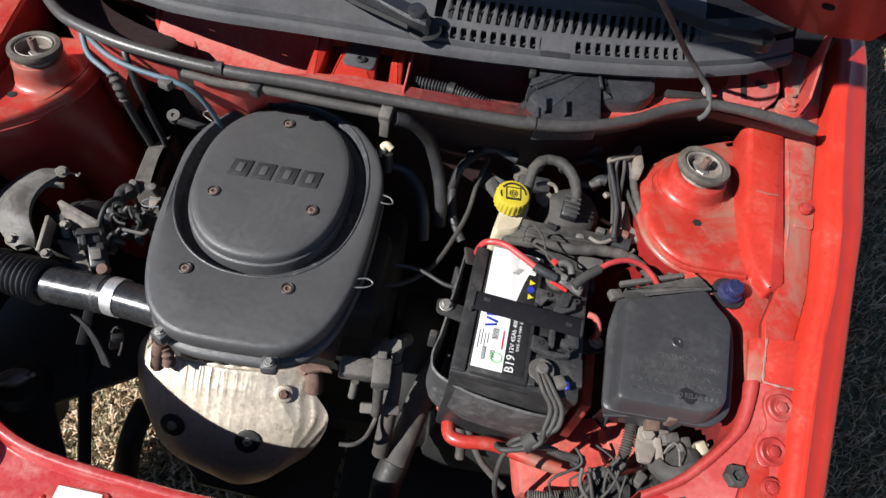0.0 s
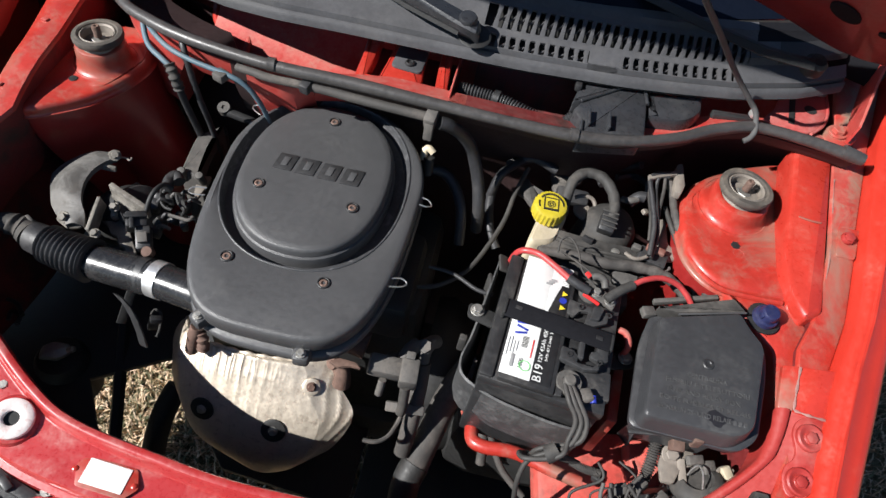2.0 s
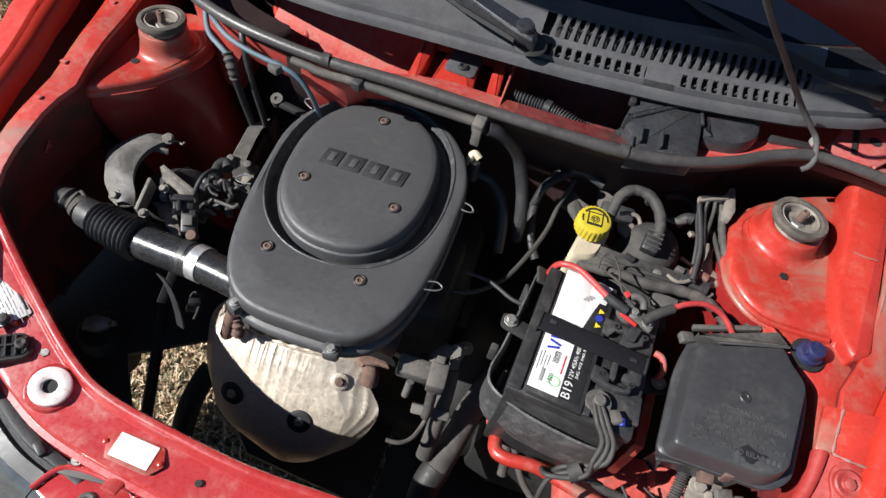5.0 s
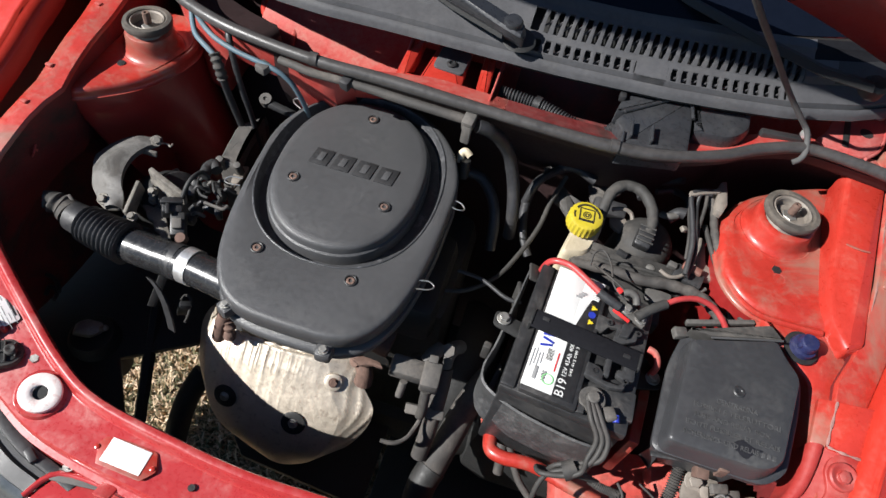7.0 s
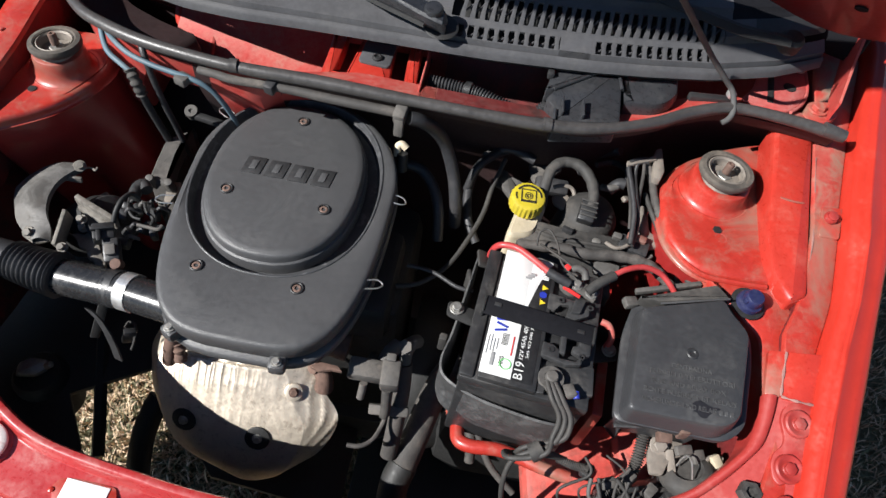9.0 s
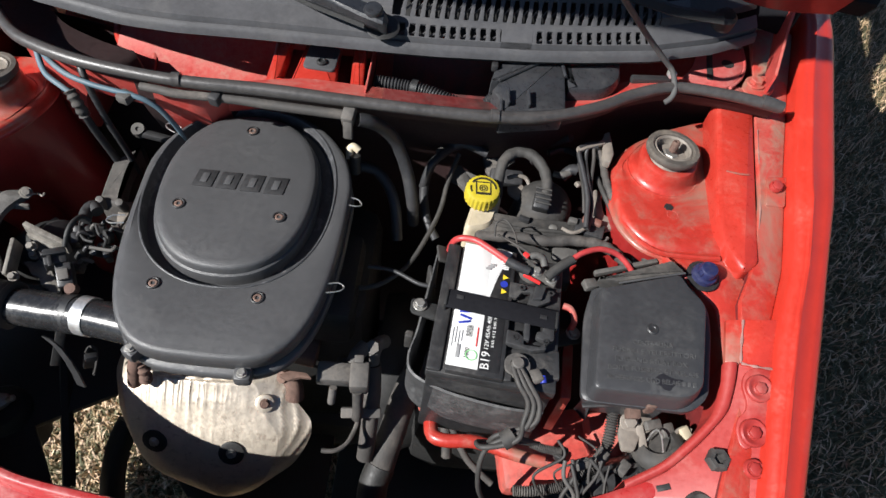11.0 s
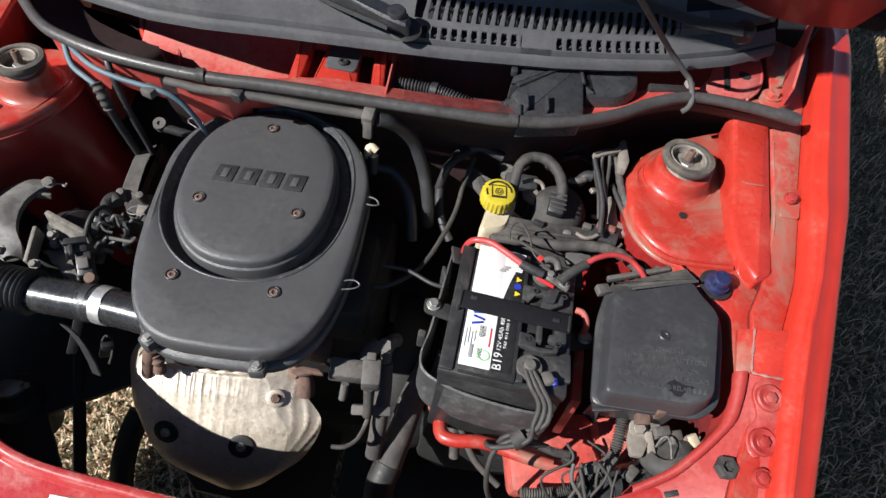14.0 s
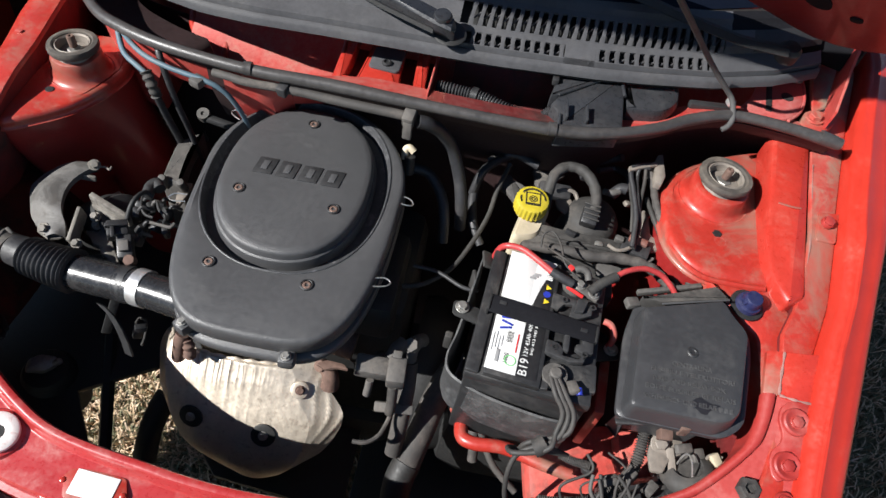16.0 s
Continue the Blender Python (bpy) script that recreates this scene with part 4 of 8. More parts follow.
stp = [(-0.003, -0.060), (-0.0025, -0.020), (-0.001, -0.014), (0.002, -0.0125), (0.003, -0.004), (0.0042, -0.001), (0.007, 0.0008), (0.016, 0.002), (0.05, 0.003)]
loops = [[(x, y, disc_z(x, y) + dz) for x, y in inset(oa, d)] for d, dz in stp]
loft(disc, loops + shrunk(loops[-1], (0.7, 0.35, 0.02), lambda x, y: disc_z(x, y) + 0.003), cap0=False)
part("raised_oval", disc, M_COVER, air)

# ---- battery ----
BAT = pose(0.272, -0.282, 0.575, 0, 0, -5)


def bat(x, y, z=0.0):
    return BAT @ Vector((x, y, z))


M_WHITE = surface("white_label", (0.62, 0.62, 0.605), 0.4, vary=0.03, bump=0.0, dust=0.15, dust_color=(0.4, 0.37, 0.33))
M_BATT = surface("battery_case_plastic", (0.02, 0.02, 0.021), 0.4, 0, 0, 0.35, (0.11, 0.1, 0.09), 30, 0.08, 0.2, 700, 0.5)
battery = thing("battery", (0.272, -0.282, 0.57), "black car battery with a white and black label", "battery")
part("case", block((0.172, 0.212, 0.175), BAT @ pose(0, 0, 0.088), 0.004), M_BATT, battery)
part("lid", block((0.176, 0.216, 0.02), BAT @ pose(0, 0, 0.182), 0.004), M_BATT, battery)

# ---- small fixings on the air filter ----
M_SCREW = surface("rusty_screw", (0.2, 0.13, 0.105), 0.6, 0.5, 0, 0.3, DUST, 200, 0.2, 0.3, 900)
M_WIRE = surface("bright_wire", (0.55, 0.54, 0.52), 0.35, 0.9, vary=0.1, bump=0.02)


def recessed_screw(x, y, z):
    cup = part("screw_cup", lathe([(0.0095, -0.001), (0.0095, 0.0015), (0.008, 0.0022), (0.0072, 0.0018), (0.0068, -0.004)], (x, y, z), n=20, caps=False), M_BLACK, air)
    part("screw", lathe([(0.0066, -0.004), (0.0066, 0.0002), (0.0055, 0.0012), (0.0032, 0.0012), (0.0028, -0.0015), (0.0005, -0.0016)], (x, y, z), n=16), M_SCREW, cup, "rusty cross-head screw")


for x, y in ((-0.1326, -0.0241), (-0.2027, -0.1795), (-0.0574, -0.1836)):
    recessed_screw(x, y, disc_z(x, y) + 0.003)
for x, y in ((-0.206, -0.301), (-0.063, -0.306)):
    recessed_screw(x, y, af_z(x, y) + 0.0022)


def fixing_lug(x, y, turn):
    m = pose(x, y, af_z(x, y) - 0.032, 0, 0, turn)
    lug = part("fixing_lug", block((0.024, 0.026, 0.022), m, 0.006), M_COVER, air)
    part("lug_bolt", bolt(m @ Vector((0, -0.003, 0.011)), 0.005, 0.005), M_STEEL, lug, "dull steel bolt head")


fixing_lug(-0.214, -0.384, -30)
fixing_lug(-0.064, -0.402, 4)
for x, y, a in ((0.036, -0.272, 15), (0.040, -0.122, -10), (-0.292, -0.20, 190), (-0.262, -0.02, 150)):
    d = Vector((math.cos(radians(a)), math.sin(radians(a)), 0))
    s = Vector((-d.y, d.x, 0))
    z = af_z(x, y) - 0.006
    c = Vector((x, y, z))
    part("wire_clip", tube([c - s * 0.007 - d * 0.012, c - s * 0.007 + d * 0.006, c + d * 0.014 - Vector((0, 0, 0.002)), c + s * 0.007 + d * 0.006, c + s * 0.007 - d * 0.012], 0.0011, 6, 4), M_WIRE, air, "bent spring wire clip")

# badge: four leaning tiles sunk in a shallow frame, each with a raised plain mark
for k in range(4):
    x0 = -0.1946 + k * 0.0350
    q = [(x0, -0.1445), (x0 + 0.029, -0.1434), (x0 + 0.033, -0.1114), (x0 + 0.004, -0.1125)]
    zf = lambda x, y: disc_z(x, y) + 0.0022
    tile = part("badge_tile", slab(rounded(q, 0.001, 2), 0.0, 0.0022, 0.0006, zf), M_BLACK, air, "embossed badge tile")
    w = [(x0 + 0.010, -0.1368), (x0 + 0.020, -0.1363), (x0 + 0.0225, -0.1186), (x0 + 0.0125, -0.1191)]
    part("badge_mark", slab(rounded(w, 0.001, 2), 0.002, 0.0034, 0.0006, zf), M_COVER, tile)

# lower bowl of the housing
bm = bmesh.new()
loft(bm, [[(x, y, z) for x, y in inset(out, d)] for d, z in ((0.016, 0.748), (0.020, 0.72), (0.045, 0.69), (0.07, 0.66))])
part("bowl", bm, M_BLACK, air)

# ---- intake hose ----
M_GLOSS = surface("glossy_black_tube", (0.016, 0.016, 0.017), 0.24, 0, 0, 0.2, (0.12, 0.11, 0.1), 30, 0.03, 0.2, 600, 0.4)
M_CLAMP = surface("foil_tape", (0.75, 0.74, 0.72), 0.35, 0.8, vary=0.1, bump=0.15, scale=80)
hose = thing("intake_hose", (-0.4, -0.32, 0.63), "black intake hose with bellows and a silver clamp", "intake hose")
AX = [(-0.215, -0.340, 0.712), (-0.255, -0.333, 0.711), (-0.31, -0.323, 0.704), (-0.368, -0.3175, 0.697), (-0.425, -0.3125, 0.693)]
part("spigot", tube(AX[:3], 0.027, 22, 5), M_GLOSS, hose)
part("tube", tube(AX[2:], lambda t: 0.0275, 22, 6), M_GLOSS, hose)
part("tape_band", tube([(-0.300, -0.3245, 0.7055), (-0.318, -0.3215, 0.703)], 0.0288, 24, 3), M_CLAMP, hose, "wrinkled silver foil tape")
part("tape_band", tube([(-0.325, -0.3205, 0.702), (-0.342, -0.319, 0.699)], lambda t: 0.0285 + 0.0006 * math.sin(40 * t), 24, 4), M_BLACK, hose, "black insulating tape")
BEL = [(-0.420, -0.3135, 0.694), (-0.460, -0.3085, 0.694), (-0.500, -0.301, 0.693)]
part("bellows", tube(BEL, lambda t: (0.033 - 0.005 * t) + 0.0022 * math.sin(2 * math.pi * 11 * t), 24, 44), M_RUBBER, hose, "ribbed rubber bellows")
part("cuff", tube([(-0.495, -0.302, 0.694), (-0.525, -0.296, 0.693)], lambda t: 0.026 - 0.002 * t, 20, 3), M_RUBBER, hose)
EF = [(-0.532, -0.293, 0.695), (-0.544, -0.289, 0.698), (-0.554, -0.289, 0.702), (-0.563, -0.288, 0.705), (-0.573, -0.293, 0.708)]
part("end_fitting", tube(EF, lambda t: 0.0215 - 0.008 * t + 0.0022 * math.exp(-((t - 0.30) / 0.05) ** 2) + 0.0026 * math.exp(-((t - 0.58) / 0.06) ** 2) - 0.002 * math.exp(-((t - 0.45) / 0.05) ** 2), 20, 12), M_RUBBER_DUSTY, hose, "ridged dusty end coupling")
part("end_tab", block((0.014, 0.006, 0.010), Matrix.Translation((-0.535, -0.278, 0.71)) @ pose(0, 0, 0, 0, 20, -30), 0.002), M_GREYP, hose)
# ---- fuse box ----
fuse = thing("fuse_box", (0.46, -0.3, 0.60), "black plastic fuse and relay box with embossed writing", "fuse box")
FB = rounded([(0.414, -0.212), (0.534, -0.178), (0.548, -0.212), (0.570, -0.250), (0.568, -0.290), (0.552, -0.384), (0.526, -0.406), (0.386, -0.396), (0.396, -0.27)], [0.010, 0.014, 0.01, 0.016, 0.03, 0.02, 0.016, 0.014, 0.02], 6)
FT = rounded([(0.412, -0.240), (0.526, -0.212), (0.538, -0.236), (0.557, -0.262), (0.536, -0.386), (0.514, -0.402), (0.394, -0.394)], [0.008, 0.008, 0.006, 0.014, 0.02, 0.014, 0.012], 6)


def fb_z(x, y):
    return 0.806 + 0.13 * (x - 0.47) + 0.06 * (y + 0.3)


bm = bmesh.new()
loops = [[(x, y, fb_z(x, y) + dz) for x, y in inset(FB, d)] for d, dz in ((0.030, -0.13), (0.020, -0.044), (0.000, -0.040), (-0.001, -0.036), (-0.001, -0.031), (0.002, -0.029), (0.010, -0.028))]
loft(bm, loops + shrunk(loops[-1], (0.7, 0.3, 0.02), lambda x, y: fb_z(x, y) - 0.027))
part("cover_skirt", bm, M_FUSE, fuse)
bm = bmesh.new()
loops = [[(x, y, fb_z(x, y) + dz) for x, y in inset(FT, d)] for d, dz in ((-0.003, -0.030), (-0.0015, -0.020), (0.0, -0.010), (0.001, -0.004), (0.0025, -0.0012), (0.006, 0.0))]
loft(bm, loops + shrunk(loops[-1], (0.7, 0.3, 0.02), lambda x, y: fb_z(x, y)))
part("cover_top", bm, M_FUSE, fuse)
part("moulding_dot", lathe([(0.0085, 0.0), (0.0085, 0.001), (0.007, 0.0022), (0.004, 0.002), (0.003, 0.001)], (0.478, -0.304, fb_z(0.478, -0.304) - 0.0004), n=24), M_BLACK, fuse)
step = rounded([(0.410, -0.222), (0.52, -0.186), (0.536, -0.206), (0.44, -0.226)], 0.004, 3)
part("back_step", slab(step, -0.035, -0.006, 0.003, fb_z), M_RUBBER_DUSTY, fuse, "dusty rear ledge")
part("step_edge", tube([(0.44, -0.229, fb_z(0.44, -0.229) - 0.006), (0.49, -0.219, fb_z(0.49, -0.219) - 0.004), (0.535, -0.208, fb_z(0.535, -0.208) - 0.006)], 0.0016, 6, 4), M_COVER, fuse)
# worn raised writing, its colour also lightened for highlights on the letters
M_EMBOSS = surface("rubbed_and_highlit_black_plastic", (0.052, 0.052, 0.053), 0.36, vary=0.2, bump=0.1)
NFB = Vector((-0.13, -0.06, 1)).normalized()


def fb_pose(x, y, turn=-3.5, dz=0.0):
    m = NFB.to_track_quat("Z", "Y").to_matrix().to_4x4()
    u = m.to_3x3() @ Vector((1, 0, 0))
    return Matrix.Translation((x, y, fb_z(x, y) + dz)) @ m @ pose(0, 0, 0, 0, 0, turn - math.degrees(math.atan2(u.y, u.x)))


for words, y, a, b in (("CENTRALINA", -0.3265, 0.450, 0.502), ("FUSIBILI E TELERUTTORI", -0.3395, 0.422, 0.530), ("FUSE AND RELAY BOX", -0.3525, 0.424, 0.518),
                       ("BOITE FUSIBLES ET RELAIS", -0.3655, 0.414, 0.530), ("SICHERUNGS- UND RELAIS", -0.3785, 0.412, 0.505)):
    lettering("embossed_line", words, 0.0098, fb_pose((a + b) / 2, y, dz=0.0001), M_EMBOSS, fuse, 0.0008, "worn embossed writing", b - a)
for k in range(3):
    part("embossed_bar", block((0.0045, 0.0062, 0.0010), fb_pose(0.510 + 0.0065 * k, -0.3820 - 0.0004 * k, dz=0.0002), 0.0003, None, 1), M_EMBOSS, fuse)
M_STAIN = surface("damp_black_plastic", (0.011, 0.011, 0.014), 0.4, vary=0.1, bump=0.1)
st = bmesh.new()
o = [(0.487 + (0.017 + 0.005 * math.sin(3 * a) + 0.003 * math.sin(7 * a)) * math.cos(a), -0.380 + (0.009 + 0.003 * math.sin(4 * a + 1)) * math.sin(a)) for a in (2 * math.pi * k / 48 for k in range(48))]
loops = [[(x, y, fb_z(x, y) + 0.00025) for x, y in o]]
loft(st, loops + shrunk(loops[0], (0.6, 0.1), lambda x, y: fb_z(x, y) + 0.0003), cap0=False)
part("damp_stain", st, M_STAIN, fuse, "dark damp stain")
part("clip", block((0.02, 0.016, 0.012), pose(0.405, -0.220, 0.775, 0, 8, 20), 0.002), M_GREYP, fuse, "dusty grey clip")
part("clip", block((0.013, 0.008, 0.022), pose(0.476, -0.401, 0.766, 0, 0, 6), 0.002), M_RUST, fuse, "rusty clip")
part("rear_flange", block((0.10, 0.008, 0.01), pose(0.462, -0.182, 0.776, 0, -7, 16), 0.002), M_GREYP, fuse, "dusty flange")
part("lower_flange", block((0.14, 0.008, 0.005), pose(0.46, -0.390, 0.752, 0, -7, 6), 0.002), M_BLACK, fuse, "dusty flange")

# ---- strut mounts ----
M_MOUNT = surface("dusty_mount_rubber", (0.055, 0.048, 0.041), 0.75, 0, 0, 0.6, (0.2, 0.165, 0.13), 40, 0.2, 0.2, 500, 0.4)


def strut_mount(at, r, lean, label):
    ob = thing("strut_mount", at, label, "strut mount", "strut mounts")
    ax = Vector(lean).normalized()
    part("rubber_ring", lathe([(r * 0.62, -0.007), (r * 0.96, -0.006), (r, -0.002), (r, 0.002), (r * 0.96, 0.0055), (r * 0.80, 0.0065), (r * 0.74, 0.005), (r * 0.70, -0.002)], at, ax, 40, caps=False), M_MOUNT, ob)
    part("dish", lathe([(r * 0.72, 0.003), (r * 0.66, 0.0045), (r * 0.60, 0.002), (r * 0.57, -0.012), (r * 0.46, -0.021), (0.001, -0.022)], at, ax, 32, caps=False), M_PALE, ob, "dusty metal dish")
    nut = part("nut", bolt(Vector(at) - ax * 0.020, 0.012, 0.014, ax, 1.3), M_STEEL, ob, "steel nut")
    part("stud", lathe([(0.0062, 0), (0.0062, 0.017), (0.005, 0.019), (0.0028, 0.019), (0.0022, 0.012)], Vector(at) - ax * 0.002, ax, 14), M_RUST, nut, "rusty stud end")
    part("seat_washer", lathe([(r * 0.74, -0.020), (r * 0.74, -0.017), (r * 0.60, -0.008)], Vector(at) - Vector((0, 0.004, 0)), ax, 32), M_PALE, ob, "worn metal seat")


strut_mount((0.528, -0.004, 0.860), 0.0425, (0.03, 0.05, 1), "dusty round rubber strut mount with a rusty stud")
strut_mount((-0.528, -0.005, 0.857), 0.039, (-0.03, 0.05, 1), "dusty round rubber strut mount on the tower")
# ---- battery details ----
M_LABELBLACK = surface("black_label", (0.012, 0.012, 0.013), 0.35, vary=0.1, bump=0.0, dust=0.25, dust_color=(0.1, 0.09, 0.08))
M_BLUE = surface("blue_print", (0.02, 0.035, 0.30), 0.4, vary=0.05, bump=0.0)
M_YELLOWP = surface("yellow_print", (0.7, 0.5, 0.03), 0.4, vary=0.05, bump=0.0)
M_GREENP = surface("green_print", (0.2, 0.55, 0.2), 0.4, vary=0.05, bump=0.0)
M_REDP = surface("red_print", (0.6, 0.03, 0.03), 0.4, vary=0.05, bump=0.0)
M_GREYPR = surface("grey_print", (0.22, 0.22, 0.22), 0.5, vary=0.1, bump=0.0)
part("label_plateau", block((0.078, 0.212, 0.012), BAT @ pose(-0.024, 0.0, 0.196), 0.002), M_BATT, battery)
part("side_ledge", block((0.020, 0.212, 0.012), BAT @ pose(-0.078, 0, 0.190), 0.003), M_BATT, battery, "dusty ledge")
TOPZ = 0.2022


def on_label(x, y, w, h, mat, name, parent, dz=0.0006, turn=0, r=0.0006):
    bm = slab(rounded([(-w / 2, -h / 2), (w / 2, -h / 2), (w / 2, h / 2), (-w / 2, h / 2)], r, 2), 0, 0.0004, 0.0001)
    bmesh.ops.transform(bm, matrix=BAT @ pose(x, y, TOPZ + dz - 0.0002, 0, 0, turn), verts=bm.verts[:])
    return part(name, bm, mat, parent)


white = on_label(-0.042, 0.004, 0.043, 0.205, M_WHITE, "label", battery, 0.0)
white["label"] = "white paper label"
black = on_label(-0.006, 0.0, 0.029, 0.197, M_LABELBLACK, "label", battery, 0.0)
black["label"] = "black printed label"
# curved white field beside the dark band
bm = slab(rounded([(-0.021, 0.0), (-0.021, 0.104), (0.010, 0.104), (0.000, 0.085), (-0.010, 0.05)], 0.006, 4), 0.0, 0.0004, 0.0001)
bmesh.ops.transform(bm, matrix=BAT @ pose(0, 0, TOPZ + 0.0006), verts=bm.verts[:])
part("label_field", bm, M_WHITE, white)
lettering("lettering", "B19", 0.0175, BAT @ pose(-0.0115, -0.083, TOPZ + 0.001, 0, 0, 90), M_WHITE, black)
lettering("lettering", "12V 45Ah 400A EN", 0.0085, BAT @ pose(-0.0125, -0.029, TOPZ + 0.001, 0, 0, 90), M_WHITE, black, width=0.074)
lettering("lettering", "545 412 040 313 2", 0.0056, BAT @ pose(-0.0045, -0.031, TOPZ + 0.001, 0, 0, 90), M_WHITE, black, width=0.062)
# brand field as plain blue bars
for k, (h, w, t) in enumerate(((0.017, 0.0036, 18), (0.017, 0.0036, -14), (0.017, 0.0036, 10), (0.014, 0.0036, -20), (0.017, 0.0036, 16))):
    on_label(-0.047 + 0.001 * (k % 2), -0.030 + k * 0.0085, h, w, M_BLUE, "printed_bar", white, 0.001, t)
# columns of small print, bar code, product number
for k in range(4):
    on_label(-0.060 + k * 0.0042, -0.056 + 0.004 * (k % 2), 0.0009, 0.030 - 0.004 * k, M_GREYPR, "printed_bar", white, 0.001)
for k in range(9):
    on_label(-0.0385 + 0.0004 * (k % 3), -0.051 + k * 0.0021, 0.009, 0.0009 + 0.0004 * (k % 2), M_LABELBLACK, "printed_bar", white, 0.001)
lettering("lettering", "1000", 0.0085, BAT @ pose(-0.038, -0.077, TOPZ + 0.001, 0, 0, 90), M_LABELBLACK, white)
on_label(-0.050, -0.076, 0.005, 0.020, M_GREYPR, "printed_bar", white, 0.001)
on_label(-0.0265, -0.050, 0.0018, 0.030, M_REDP, "printed_bar", white, 0.001)
bm = lathe([(0.0082, 0.0), (0.0082, 0.0004), (0.0068, 0.0004), (0.0068, 0.0)], n=28, caps=False)
bmesh.ops.transform(bm, matrix=BAT @ pose(-0.0315, -0.079, TOPZ + 0.0008), verts=bm.verts[:])
part("printed_ring", bm, M_GREENP, white)
for k in range(3):
    on_label(-0.024 + 0.003 * k, 0.066 + 0.004 * k, 0.009, 0.004, M_GREYPR, "printed_bar", white, 0.0016)
on_label(-0.001, 0.078, 0.012, 0.016, M_WHITE, "printed_panel", black, 0.001)
for k in range(5):
    on_label(-0.001, 0.072 + k * 0.003, 0.010, 0.0012, M_GREYPR, "printed_bar", black, 0.0016)
for k, (yy, mt) in enumerate(((0.056, M_YELLOWP), (0.044, M_BLUE), (0.031, M_YELLOWP))):
    bm = lathe([(0.0055, 0.0), (0.0055, 0.0004), (0.003, 0.0004), (0.0003, 0.0004)], n=3 if mt is M_YELLOWP else 20)
    bmesh.ops.transform(bm, matrix=BAT @ pose(0.001, yy, TOPZ + 0.0008, 0, 0, 180), verts=bm.verts[:])
    part("warning_sign", bm, mt, black)

# open plastic frame on the right of the lid
M_LID = surface("dusty_lid_plastic", (0.026, 0.026, 0.027), 0.5, 0, 0, 0.5, (0.13, 0.118, 0.105), 30, 0.1, 0.2, 500, 0.4)
LID_PLATES = (
    ("lid_plate", [(0.286, -0.233), (0.32, -0.238), (0.345, -0.242), (0.344, -0.26), (0.324, -0.271), (0.311, -0.268), (0.316, -0.248), (0.303, -0.25), (0.295, -0.261), (0.284, -0.258)], 0.772, 0.780),
    ("lid_plate", [(0.322, -0.239), (0.337, -0.241), (0.33, -0.262), (0.317, -0.262)], 0.774, 0.786),
    ("lid_plate", [(0.282, -0.314), (0.298, -0.317), (0.306, -0.325), (0.304, -0.335), (0.327, -0.336), (0.337, -0.325), (0.335, -0.34), (0.315, -0.344), (0.28, -0.335)], 0.772, 0.782),
    ("lid_plate", [(0.306, -0.299), (0.314, -0.3), (0.312, -0.329), (0.304, -0.328)], 0.774, 0.784),
    ("lid_plate", [(0.333, -0.293), (0.348, -0.293), (0.347, -0.324), (0.335, -0.328), (0.322, -0.322), (0.323, -0.313), (0.331, -0.312)], 0.772, 0.782))
for nm, plan, z0, z1 in LID_PLATES:
    part(nm, slab(rounded(plan, 0.002, 2), z0, z1, 0.0015), M_LID, battery, "moulded dusty lid bracket")
for p in [(0.303, -0.244, 0.781), (0.345, -0.248, 0.781), (0.293, -0.325, 0.781), (0.335, -0.328, 0.781)]:
    part("eyelet", lathe([(0.0024, 0.0), (0.0044, 0.0), (0.0044, 0.0022), (0.0024, 0.0022)], p, n=14, caps=False), M_BLACK, battery)
part("lid_shelf", slab(rounded([(0.282, -0.336), (0.357, -0.332), (0.356, -0.375), (0.283, -0.381)], 0.003, 2), 0.757, 0.768, 0.002), M_LID, battery, "wide dusty lid corner")
part("fold_tab", block((0.022, 0.030, 0.006), BAT @ pose(0.016, -0.090, 0.196, 0, -20, 0), 0.002), M_BATT, battery)
for x, y, nm in ((0.032, -0.080, "dusty negative terminal clamp"), (0.040, 0.079, "positive terminal with dusty clamp")):
    t = part("terminal", lathe([(0.0095, 0.19), (0.0095, 0.2), (0.0085, 0.209), (0.007, 0.2105), (0.001, 0.211)], BAT.translation + (BAT.to_3x3() @ Vector((x, y, 0))), n=24), M_GREYP, battery, nm)
    part("clamp", lathe([(0.0185, 0.193), (0.0185, 0.2), (0.017, 0.203), (0.0095, 0.203)], BAT.translation + (BAT.to_3x3() @ Vector((x, y, 0))), n=26, caps=False), M_GREYP, t, "dusty clamp ring")
part("clamp_plate", block((0.048, 0.022, 0.006), BAT @ pose(0.055, 0.072, 0.203, 0, 0, -20), 0.002), M_GREYP, battery, "dusty bus plate")
part("red_mark", block((0.028, 0.004, 0.005), BAT @ pose(0.040, 0.060, 0.206, 0, 0, -22), 0.001), M_REDP, battery)
for x, y in ((0.046, 0.074), (0.068, 0.066)):
    part("clamp_nut", bolt(bat(x, y, 0.205), 0.006, 0.008), M_STEEL, battery, "dull nut")

# ---- hold-down strap ----
strap = thing("battery_strap", (0.27, -0.27, 0.73), "black painted steel battery hold-down strap", "battery strap")
S0, S1 = Vector((0.196, -0.275, 0.783)), Vector((0.35, -0.293, 0.783))
ang = math.degrees(math.atan2(S1.y - S0.y, S1.x - S0.x))
mid = (S0 + S1) / 2
part("bar", block(((S1 - S0).length, 0.030, 0.004), pose(mid.x, mid.y, mid.z, 0, 0, ang), 0.0015), M_MATT, strap)
